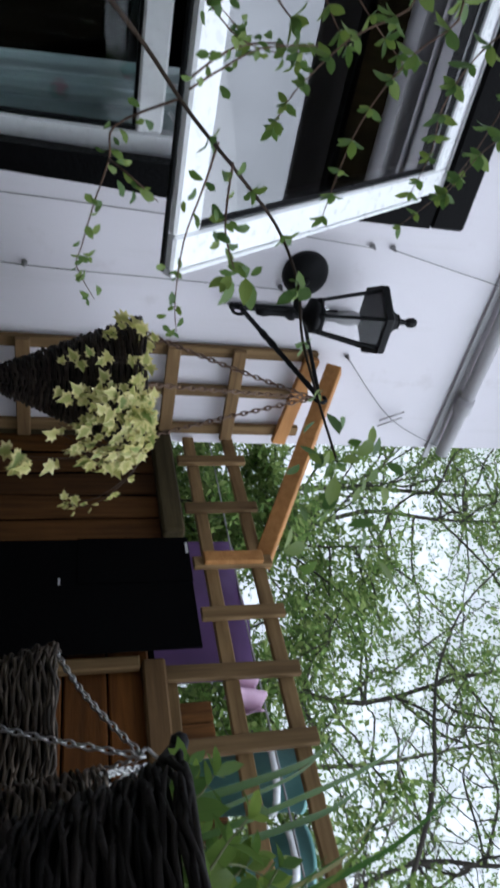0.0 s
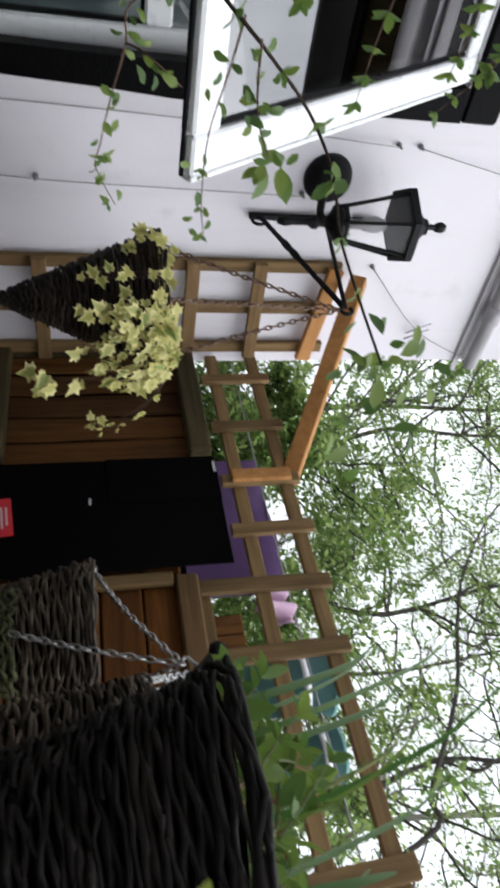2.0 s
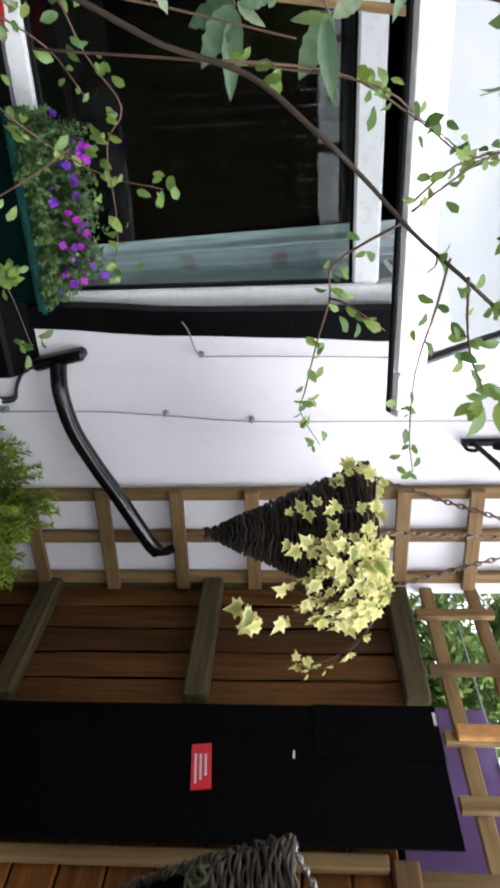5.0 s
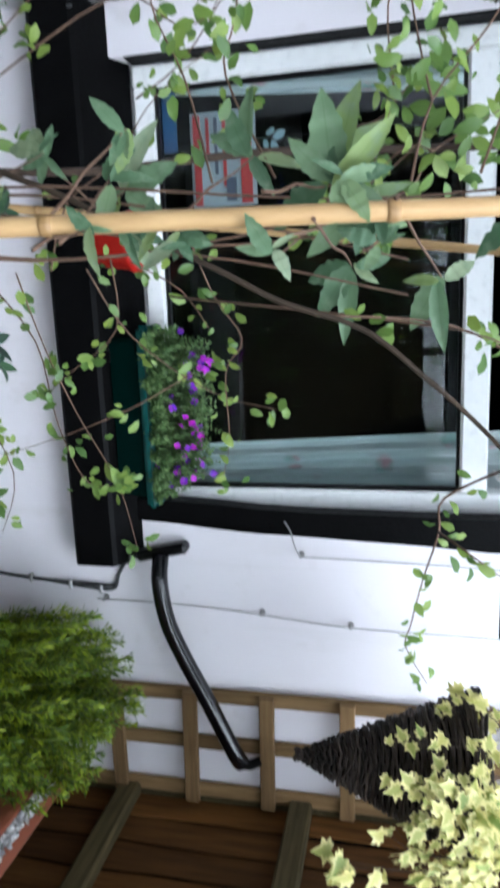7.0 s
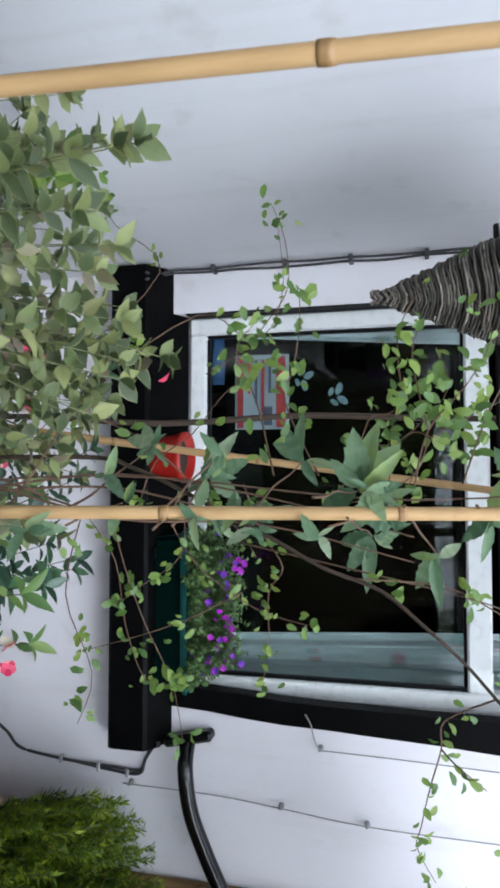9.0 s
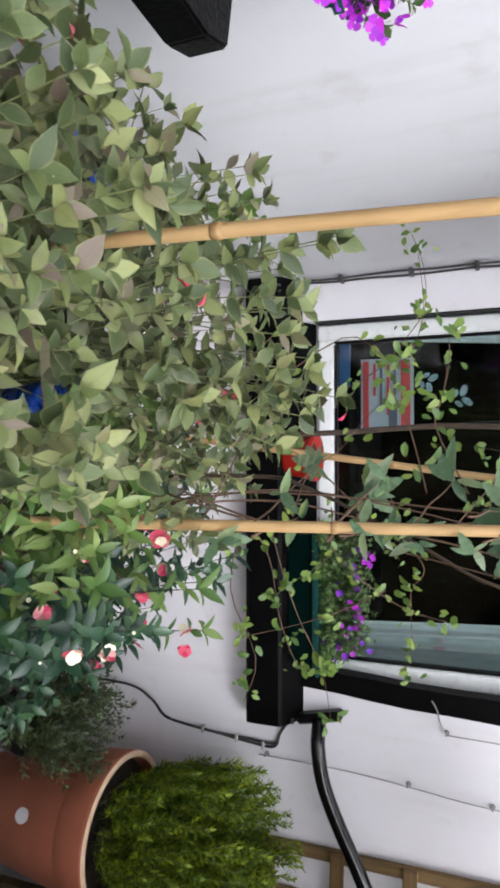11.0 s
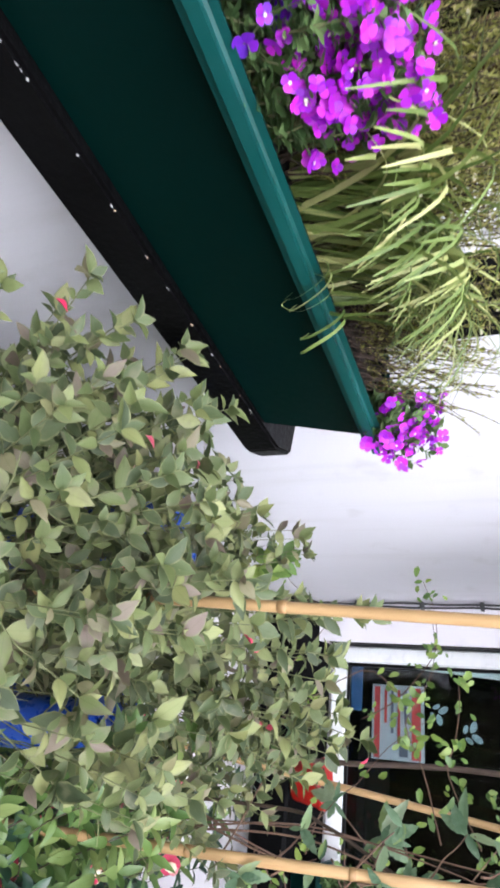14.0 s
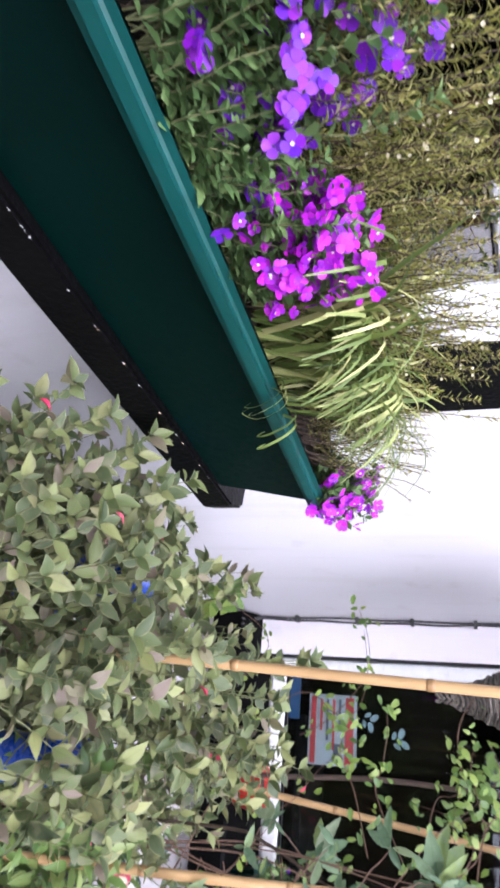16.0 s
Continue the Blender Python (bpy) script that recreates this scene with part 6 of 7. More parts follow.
for x, y, z in ((0.303, -1.20, 1.261), (0.36, -1.22, 1.30), (0.40, -1.26, 1.30), (0.44, -1.22, 1.31), (0.477, -1.20, 1.297), (0.47, -1.16, 1.335), (0.42, -1.2, 1.30), (0.32, -1.35, 1.378), (0.325, -1.35, 1.36), (0.30, -1.34, 1.27), (0.38, -1.36, 1.33),
                (0.479, -1.10, 1.216), (0.445, -1.12, 1.222), (0.507, -1.08, 1.19), (0.53, -1.12, 1.21), (0.50, -1.14, 1.235), (0.425, -1.06, 1.20), (0.54, -1.05, 1.16), (0.46, -1.15, 1.26), (0.49, -1.15, 1.275), (0.51, -1.13, 1.25), (0.47, -1.13, 1.285), (0.53, -1.15, 1.24),
                (0.30, -1.53, 1.12), (0.33, -1.54, 1.16), (0.29, -1.55, 1.19), (0.34, -1.53, 1.21), (0.31, -1.54, 1.235), (0.28, -1.53, 1.22), (0.33, -1.55, 1.25)):
    ln = wander((0.36, -1.32, 0.85), (x, y, z), r, 0.04, 5)
    lines.append(ln)
    poses += nodes_along(ln, 0.034, 0.66, r, 3, 60, (0.7, 1.2))
poses = [p for p in poses if p.translation.x > 0.02 and not (p.translation.x > 0.44 and p.translation.z < 0.98 and p.translation.y < -1.0)]
faced = []
for p in poses:
    if r.random() < 0.62:
        way = Vector((p[0][1], p[1][1], p[2][1]))
        p = frame_along(p.translation, way, Vector((0.35 + r.uniform(-.5, .5), -0.75 + r.uniform(-.4, .4), 0.75 + r.uniform(-.4, .4))), p.to_scale()[0])
    faced.append(p)
poses = faced
stems(shr, lines, 0.0016, GREENSTEM)
near = [p for p in poses if p.translation.z > 1.08 and p.translation.y < -1.1]
near.sort(key=lambda p: -p.translation.z)
keep = near[:300]
ids = {id(p) for p in keep}
rest = [p for p in poses if id(p) not in ids]
scatter(shr, "leaf", LM_SHRUB, keep)
merged(shr, "foliage", LM_SHRUB, rest)
bell = []
for k in range(18):
    p = near[r.randrange(len(near))].translation + Vector((r.uniform(-.02, .02), r.uniform(-.03, 0), 0.012))
    bell.append(frame_along(p, (r.uniform(-1, 1), r.uniform(-1, 1), -0.3), (0, 0, 1), r.uniform(0.35, 0.55)))
scatter(shr, "flower", [leaf_mesh("pink_trumpet", 0.040, 0.018, P_PINK, 0.65, 0.9, 0.2)], bell, "faded pink flower")


def plant_pot(label, at, r_top, r_low, h, mat, name="plant_pot", lip=0.03):
    t = thing(name, label, "pot", at)
    part("body", lathe([(0, 0), (r_low, 0), (r_low + (r_top - r_low) * 0.84, h - lip * 1.9)], at, 40), mat, t, smooth=True)
    part("rim", lathe([(r_top * 0.965, h - lip * 1.95), (r_top, h - lip * 1.8), (r_top + 0.008, h - 0.006), (r_top + 0.006, h), (r_top - 0.012, h), (r_top - 0.016, h - 0.06), (r_low, h - 0.08)], at, 40), mat, t, "rounded rim", smooth=True)
    so = bmesh.new()
    bmesh.ops.create_circle(so, cap_ends=True, segments=28, radius=r_top - 0.014, matrix=Matrix.Translation((at[0], at[1], at[2] + h - 0.04)))
    part("soil", so, SOIL, t, "dark soil")
    return t


plant_pot("black plastic plant pot under the shrub", (0.31, -1.38, 0.012), 0.17, 0.13, 0.32, BLACK)
plant_pot("black plastic plant pot under the fuchsia", (0.99, -0.72, 0.012), 0.20, 0.15, 0.36, BLACK)
plant_pot("black plastic plant pot holding canes", (0.62, -0.76, 0.012), 0.11, 0.09, 0.24, BLACK)
plant_pot("tall bright blue plastic tub among the shrub", (0.205, -1.33, 0.012), 0.058, 0.050, 1.065, BLUE)
plant_pot("bright blue plastic tub between shrub and fuchsia", (0.49, -1.27, 0.012), 0.042, 0.038, 0.955, BLUE)
plant_pot("bright blue plastic pot behind the fuchsia", (0.44, -0.92, 0.012), 0.085, 0.07, 0.76, BLUE)

# fuchsia
r = random.Random(61)
fu = thing("fuchsia", "fuchsia with dark green leaves and pink and white flowers", "fuchsia", (0.97, -0.70, 0.28))
lines, dark, light, flow, cream = [], [], [], [], []
for k in range(250):
    x, y = (r.uniform(0.62, 1.06), r.uniform(-0.85, -0.50)) if k >= 150 else (r.uniform(0.54, 0.88), r.uniform(-1.22, -0.55)) if k < 96 else (r.uniform(0.18, 0.80), r.uniform(-0.85, -0.30))
    z = r.uniform(0.36, 0.66) if k >= 150 else r.uniform(0.50, 1.0) - 0.25 * abs(x - 0.8) - (0.08 if k >= 96 else 0)
    ln = wander((0.97 + (x - 0.9) * 0.15, -0.70 + (y + 0.8) * 0.2, 0.28), (x, y, z), r, 0.06, 5, -0.03)
    lines.append(ln)
    (light if k % 5 == 0 and k < 150 else dark).extend(nodes_along(ln, 0.045, 0.5, r, 2, 65, (0.7, 1.3)))
    if k % 4 == 0:
        for _ in range(2):
            p = ln[-1] + Vector((r.uniform(-0.04, 0.04), r.uniform(-0.05, 0.0), r.uniform(-0.05, 0.01)))
            flow.append(frame_along(p, (r.uniform(-1, 1), r.uniform(-1, 1), -0.4), (r.uniform(-.4, .4), -1, 0.5), r.uniform(0.7, 1.3)))
            flow.append(frame_along(p + Vector((0.004, -0.004, 0.004)), (r.uniform(-1, 1), r.uniform(-1, 1), 0.4), (r.uniform(-.6, .6), -1, 0.9), r.uniform(0.6, 0.95)))
    if k % 4 == 1:
        cream.append(frame_along(ln[-1] + Vector((0, -0.02, -0.02)), (1, 0, r.uniform(-1, 1)), (r.uniform(-1, 1), -1, 0.6), r.uniform(0.5, 0.9)))
for k in range(46):
    ln = wander((0.99, -0.72, 0.30), (r.uniform(0.86, 1.16), r.uniform(-0.93, -0.56), r.uniform(0.40, 0.58)), r, 0.08, 4, -0.03)
    lines.append(ln)
    dark += nodes_along(ln, 0.04, 0.35, r, 2, 65, (0.7, 1.2))
for k in range(40):
    x, y, z = r.uniform(0.46, 0.74), r.uniform(-1.40, -1.14), r.uniform(0.62, 1.02)
    ln = wander((0.93, -0.80, 0.28), (x, y, z), r, 0.06, 5, -0.05)
    lines.append(ln)
    light += nodes_along(ln, 0.05, 0.68, r, 2, 62, (0.7, 1.15))
stems(fu, lines, 0.0022, STEM)
scatter(fu, "leaf", LM_FUCHSIA, dark[:300])
if len(dark) > 300:
    merged(fu, "foliage", LM_FUCHSIA, dark[300:])
scatter(fu, "long_leaf", LM_LIGHT, light)
scatter(fu, "flower", FL_PINK, flow, "pink and white flower")
scatter(fu, "bud", FL_CREAM, cream, "cream bud")

# terracotta pot with a lime conifer against the wall
plant_pot("large terracotta pot against the wall, a highlight painted on its rim", (1.625, -0.325, 0.012), 0.205, 0.14, 0.465, TERRA, "terracotta_pot", 0.05)
# thin pale ring paints the bright highlight along the pot's rim
lip_ring = lathe([(0.1935, 0.4685), (0.1955, 0.4715), (0.2090, 0.4715), (0.2115, 0.4680)], (1.625, -0.325, 0.012), 48)
part("worn_lip", lip_ring, PALE_CHIP_AND_HIGHLIGHT, bpy.data.objects["terracotta_pot"], "pale ring painted as the rim's highlight", smooth=True)
dot = lathe([(0, 0), (0.021, 0), (0.021, 0.002), (0, 0.002)], (0, 0, 0), 18)
bmesh.ops.transform(dot, matrix=Matrix.Translation((1.551, -0.4865, 0.25)) @ Matrix.Rotation(radians(-24), 4, 'Z') @ Matrix.Rotation(radians(86), 4, 'X'), verts=dot.verts)
part("price_sticker", dot, GUTTER, None, "round grey sticker on the terracotta pot", "sticker")
r = random.Random(71)
con = thing("conifer", "feathery lime green dwarf conifer in the terracotta pot", "conifer", (1.625, -0.325, 0.48))
lines, poses = [], []
for k in range(400):
    a_ = r.uniform(0, math.tau)
    q = r.random() ** 0.6
    lean = q * 0.26
    hgt = r.uniform(0.18, 0.50) * (1 - 0.35 * q)
    s = Vector((1.625 + 0.12 * q * math.cos(a_), -0.325 + 0.12 * q * math.sin(a_), 0.445))
    e = Vector((1.625 + 0.85 * lean * math.cos(a_), min(-0.30 + lean * math.sin(a_), -0.05), 0.50 + hgt))
    ln = wander(s, e, r, 0.13, 5, -0.03)
    lines.append(ln)
    poses += nodes_along(ln, 0.0085, 0.2, r, 4, 50, (0.7, 1.5), True, False)
stems(con, lines, 0.0016, GREENSTEM)
merged(con, "foliage", LM_TINY, poses)

# dusky low plant in a black pot beside it
plant_pot("small black plastic pot beside the terracotta pot", (1.27, -0.45, 0.012), 0.115, 0.09, 0.26, BLACK)
r = random.Random(73)
low_p = thing("low_plant", "dusky green low plant in a black pot", "plant", (1.27, -0.45, 0.26))
L_DUSK = leaf_material("dusky_leaf", [(0.0, (0.016, 0.030, 0.008)), (1.0, (0.060, 0.085, 0.024))], rough=0.6, glow=0.2)
LM_DUSK = [leaf_mesh("dusky_leaf", 0.032, 0.008, L_DUSK, 0.5, 0.2, 0.2, 1.0, 3)]
lines, poses = [], []
for k in range(230):
    a_ = r.uniform(0, math.tau)
    e = Vector((1.27 + r.uniform(0.02, 0.17) * math.cos(a_), -0.45 + r.uniform(0.02, 0.17) * math.sin(a_), r.uniform(0.29, 0.50)))
    ln = wander((1.27 + 0.05 * math.cos(a_), -0.45 + 0.05 * math.sin(a_), 0.23), e, r, 0.08, 4)
    lines.append(ln)
    poses += nodes_along(ln, 0.016, 0.2, r, 3, 50, (0.7, 1.4))
stems(low_p, lines, 0.0013, STEM)
merged(low_p, "foliage", LM_DUSK, poses)

# terracotta trough of pebbles on a stand by the fence
std = thing("plant_stand", "dark timber plant stand by the fence", "stand", (1.95, -0.6, 0))
part("top", box(1.765, 2.03, -0.72, -0.25, 0.595, 0.62, 0.004), RAIL, std)
for lx in (1.88, 2.01):
    for ly in (-0.67, -0.33):
        part("leg", box(lx - 0.018, lx + 0.018, ly - 0.018, ly + 0.018, 0.012, 0.595, 0.003), RAIL, std)
tr = thing("trough", "terracotta trough topped with black and white pebbles", "trough", (1.82, -0.48, 0.62))


def stadium(rad, y0, y1, cx, n=10):
    """Outline with two round ends."""
    return [(cx + rad * math.cos(math.pi * k / n), y1 - rad + rad * math.sin(math.pi * k / n)) for k in range(n + 1)] + \
           [(cx - rad * math.cos(math.pi * k / n), y0 + rad - rad * math.sin(math.pi * k / n)) for k in range(n + 1)]


bm = bmesh.new()
loops = []
for rad, z, g in ((0.036, 0.62, 0.010), (0.0455, 0.752, 0.001), (0.0475, 0.756, 0), (0.0475, 0.778, 0), (0.0460, 0.780, 0), (0.0380, 0.780, 0.009), (0.0370, 0.735, 0.010)):
    loops.append([bm.verts.new((x, y, z)) for x, y in stadium(rad, -0.69 + g, -0.265 - g, 1.821)])
for a_, b_ in zip(loops, loops[1:]):
    for m in range(len(a_)):
        n_ = (m + 1) % len(a_)
        bm.faces.new((a_[m], a_[n_], b_[n_], b_[m]))
bm.faces.new(loops[0][::-1])
bm.faces.new(loops[-1])
part("tub", bm, TERRA, tr, smooth=True)
vs, fs = [], []
for k in range(420):
    c = Vector((r.uniform(1.790, 1.852), r.uniform(-0.665, -0.29), 0.755 + r.uniform(0, 0.012)))
    s = r.uniform(0.005, 0.010)
    b0 = len(vs)
    q = Euler((r.uniform(0, 6), r.uniform(0, 6), r.uniform(0, 6))).to_matrix()
    for v in ((1, 0, 0), (-1, 0, 0), (0, 1, 0), (0, -1, 0), (0, 0, 0.7), (0, 0, -0.7)):
        vs.append(c + q @ (Vector(v) * s * r.uniform(0.8, 1.2)))
    for t in ((0, 2, 4), (2, 1, 4), (1, 3, 4), (3, 0, 4), (2, 0, 5), (1, 2, 5), (3, 1, 5), (0, 3, 5)):
        fs.append(tuple(b0 + i for i in t))
me = bpy.data.meshes.new("pebble_bed")
me.from_pydata(vs, [], fs)
mesh_ob("pebble_bed", me, PEBBLE, tr, "black and white pebbles", "", "stuff")
part("soil", box(1.795, 1.847, -0.66, -0.295, 0.736, 0.752, 0), SOIL, tr)

# rock cress in the small window box
r = random.Random(81)
au = thing("rock_cress", "green rock cress with small purple flowers in the window box", "flowers", (0.975, -0.03, 0.98))
lines, poses, fl = [], [], []
for k in range(380):
    x = r.uniform(0.775, 1.15)
    e = Vector((x + r.uniform(-.03, .03), r.uniform(-0.10, 0.02), 0.985 + r.uniform(0.02, 0.155) * (1 if 0.8 < x < 1.1 else 0.6)))
    ln = wander((x, -0.03, 0.965), e, r, 0.1, 3)
    lines.append(ln)
    poses += nodes_along(ln, 0.011, 0.15, r, 3, 55, (0.7, 1.3))
    if k % 11 == 0:
        fl.append(frame_along(e + Vector((0, -0.006, 0.004)), (1, 0, r.uniform(-1, 1)), (r.uniform(-.4, .4), -1, 0.6), r.uniform(0.7, 1.1)))
for k in range(110):
    x = r.uniform(0.76, 1.17)
    ln = wander((x, -0.05, 0.975), (x + r.uniform(-.03, .03), r.uniform(-0.115, -0.085), r.uniform(1.0, 1.055)), r, 0.12, 3)
    lines.append(ln)
    poses += nodes_along(ln, 0.011, 0.3, r, 3, 55, (0.7, 1.3))
pink = []
for x, z, n, sd in ((0.837, 1.135, 9, 0.012), (1.03, 1.095, 14, 0.022), (0.98, 1.11, 7, 0.015), (1.10, 1.09, 4, 0.02)):
    for k in range(n):
        pink.append(frame_along((x + r.gauss(0, sd), -0.085 + r.uniform(-.02, .03), z + r.gauss(0, sd)), (r.uniform(-1, 1), 0.3, r.uniform(-1, 1)), (r.uniform(-.4, .4), -1, 0.5), r.uniform(0.7, 1.1)))
scatter(au, "flower", FL_MAGENTA, pink, "small magenta flower")
stems(au, lines, 0.001, GREENSTEM)
merged(au, "foliage", LM_AUBR, poses)
scatter(au, "flower", FL_PURPLE, fl, "small purple flower")

# the near window box: rock cress, strap leaves, olive heather
r = random.Random(83)
def cress(x0, x1, y0, y1, z0, z1, n, every, label, fr, blooms=FL_PURPLE):
    t = thing("rock_cress", label, "flowers", ((x0 + x1) / 2, (y0 + y1) / 2, 1.377))
    lines, poses, fl = [], [], []
    for k in range(n):
        y = r.uniform(y0, y1)
        e = Vector((r.uniform(x0, x1), y + r.uniform(-.03, .03), r.uniform(z0, z1)))
        s = Vector((min(max(e.x, 0.05), 0.15), min(y, -1.42), 1.367))
        ln = wander(s, e, r, 0.1, 3)
        lines.append(ln)
        poses += nodes_along(ln, 0.012, 0.2, r, 3, 55, (0.7, 1.5))
        if k % every == 0:
            for _ in range(fr):
                p = e + Vector((r.uniform(0, .02), r.uniform(-.016, .016), r.uniform(-.015, .015)))
                fl.append(frame_along(p, (r.uniform(-1, 1), 1, r.uniform(-1, 1)), (0.8 + r.uniform(-.3, .3), -0.7 + r.uniform(-.4, .4), 0.55 + r.uniform(-.4, .4)), r.uniform(0.72, 1.08)))
    stems(t, lines, 0.0011, GREENSTEM)
    merged(t, "foliage", LM_AUBR, poses)
    scatter(t, "flower", blooms, fl, "four-petalled purple flower")
    eyes = []
    for p in fl[::5]:
        eyes.append(p @ Matrix.Translation((0, 0, 0.003)))
    scatter(t, "flower_eye", [petal_flower("pale_eye", 0.0017, P_CREAM, 4)], eyes, "pale flower eye")
    swing(t, 0.015)


cress(0.07, 0.165, -2.085, -1.955, 1.400, 1.485, 100, 3, "rock cress with bright purple flowers in the window box", 2)
cress(0.09, 0.168, -1.930, -1.838, 1.412, 1.510, 125, 1, "rock cress thick with magenta flowers in the window box", 2, FL_MAGENTA)
cress(0.05, 0.15, -2.20, -1.98, 1.49, 1.585, 60, 2, "tall rock cress with purple flowers in the window box", 2)
cress(0.11, 0.185, -1.42, -1.325, 1.370, 1.460, 80, 1, "small rock cress with magenta flowers in the window box", 2, FL_MAGENTA)

gr = thing("strap_leaved_plant", "pale green strap leaves curling over the window box rim", "plant", (0.04, -1.68, 1.377))
for k in range(250):
    y = r.uniform(-1.78, -1.60)
    curl, arch = k < 5, 5 <= k < 120
    a_ = r.uniform(-0.5, 1.1) if curl else r.uniform(-0.9, 0.9) if arch else r.uniform(-2.6, 2.6)
    L_ = r.uniform(0.022, 0.036) if curl else r.uniform(0.13, 0.24) if arch else r.uniform(0.12, 0.25)
    out = Vector((math.cos(a_), math.sin(a_), 0))
    s = Vector((r.uniform(0.05, 0.15), y, 1.367))
    if curl:
        s.x, s.y = r.uniform(0.163, 0.172), r.uniform(-1.74, -1.60)
        along = Vector((0, r.choice((-1, 1, 1)), 0)) * r.uniform(0.3, 0.8)
        pts = curve([s, s + out * L_ * 0.5 + Vector((0, 0, 0.030)), s + out * L_ * 1.0 + along * L_ * 0.3 + Vector((0, 0, 0.022)), s + out * L_ * 1.35 + along * L_ * 0.8 + Vector((0, 0, -0.004)),
                     s + out * L_ * 1.25 + along * L_ * 1.4 + Vector((0, 0, -0.020)), s + out * L_ * 1.05 + along * L_ * 1.3 + Vector((0, 0, -0.010))], 4)
    elif arch:
        s.x = r.uniform(0.05, 0.12)
        side = Vector((0, r.uniform(-.03, .03), 0))
        pts = curve([s, s + out * L_ * 0.22 + Vector((0, 0, L_ * 0.50)), s + out * L_ * 0.55 + side * 0.6 + Vector((0, 0, L_ * 0.66)), s + out * L_ * 0.80 + side + Vector((0, 0, L_ * r.uniform(0.35, 0.6)))], 4)
    else:
        out = out * r.uniform(0.35, 0.9)
        pts = curve([s, s + out * L_ * 0.25 + Vector((0, 0, L_ * 0.45)), s + out * L_ * 0.6 + Vector((0, 0, L_ * 0.75)), s + out * L_ * 1.0 + Vector((r.uniform(-.02, .02), r.uniform(-.02, .02), L_ * r.uniform(0.55, 0.95)))], 4)
    v, f, uv = [], [], []
    for i, p in enumerate(pts):
        t = i / (len(pts) - 1)
        w = (0.0019 if curl else 0.0030 if arch else 0.0038) * (1 - t ** 2.5) + 0.0006
        sd = out.cross(Vector((0, 0, 1))) * w
        v += [tuple(p - sd + Vector((0, 0, 0.4 * w))), tuple(p), tuple(p + sd + Vector((0, 0, 0.4 * w)))]
        uv += [(0, t), (0.5, t), (1, t)]
    for i in range(len(pts) - 1):
        b0 = 3 * i
        f += [(b0, b0 + 1, b0 + 4, b0 + 3), (b0 + 1, b0 + 2, b0 + 5, b0 + 4)]
    me = leaf_from("strap_leaf", v, f, uv, L_GRASS)
    ob = new("leaf", me)
    adopt(ob, gr)

swing(gr, 0.015)
he = thing("heather", "tall olive-brown heather in the window box", "heather", (0.0, -1.9, 1.377))
lines, poses, tips = [], [], []
for k in range(400):
    y = r.uniform(-2.45, -1.47)
    tall = 0.30 if y < -1.62 else 0.17
    e = Vector((r.uniform(0.02, 0.16), y + r.uniform(-0.06, 0.08), 1.38 + tall * r.uniform(0.45, 1.0)))
    ln = wander((r.uniform(0.055, 0.12), y, 1.364), e, r, 0.11, 4)
    lines.append(ln)
    poses += nodes_along(ln, 0.0062, 0.12, r, 4, 60, (0.5, 1.9), True, False)
    if k % 2 == 0:
        for _ in range(4):
            tips.append(frame_along(ln[-r.randrange(1, 5)] + Vector((r.uniform(-.006, .006), r.uniform(-.006, .006), 0)), (r.uniform(-1, 1), r.uniform(-1, 1), 1), (1, -1, 0.3), r.uniform(0.4, 0.7)))
for k in range(70):
    y = r.uniform(-1.56, -1.44)
    s = Vector((r.uniform(0.05, 0.14), y, 1.364))
    e = s + Vector((r.uniform(-0.04, 0.03), r.uniform(0.0, 0.15), r.uniform(0.04, 0.20)))
    ln = wander(s, e, r, 0.08, 4, 0.02)
    lines.append(ln)
    poses += nodes_along(ln, 0.0095, 0.2, r, 4, 35, (0.6, 1.2), True, False)
stems(he, lines, 0.0011, STEM)
merged(he, "foliage", LM_HEATH, poses)
scatter(he, "seed_head", [petal_flower("seed_head", 0.0032, P_CREAM, 4)], tips[:250], "pale dry seed head")
swing(he, 0.015)

# iris blades and leaves in the near woven basket, and a broad-leaved shoot below it
r = random.Random(91)
ir = thing("iris", "long green sword leaves growing in the woven basket", "plant", (1.394, -1.551, 1.70))
for k in range(12):
    a_ = r.uniform(0.0, 2.6)
    L_ = r.uniform(0.16, 0.30)
    s = Vector((1.394 + r.uniform(-.08, .10), -1.551 + r.uniform(-.09, .09), 1.68))
    out = Vector((math.cos(a_), math.sin(a_), 0))
    pts = curve([s, s + out * L_ * 0.12 + Vector((0, 0, L_ * 0.45)), s + out * L_ * 0.26 + Vector((0, 0, L_ * 0.85)), s + out * L_ * 0.45 + Vector((0, 0, L_ * 1.1))], 4)
    v, f, uv = [], [], []
    for i, p in enumerate(pts):
        t = i / (len(pts) - 1)
        w = 0.0048 * (1 - t ** 3) + 0.0006
        sd = out.cross(Vector((0, 0, 1))) * w
        v += [tuple(p - sd), tuple(p + out * 0.3 * w), tuple(p + sd)]
        uv += [(0, t), (0.5, t), (1, t)]
    for i in range(len(pts) - 1):
        b0 = 3 * i
        f += [(b0, b0 + 1, b0 + 4, b0 + 3), (b0 + 1, b0 + 2, b0 + 5, b0 + 4)]
    ob = new("blade", leaf_from("iris_blade", v, f, uv, L_BLADE))
    adopt(ob, ir)
lines, poses = [], []
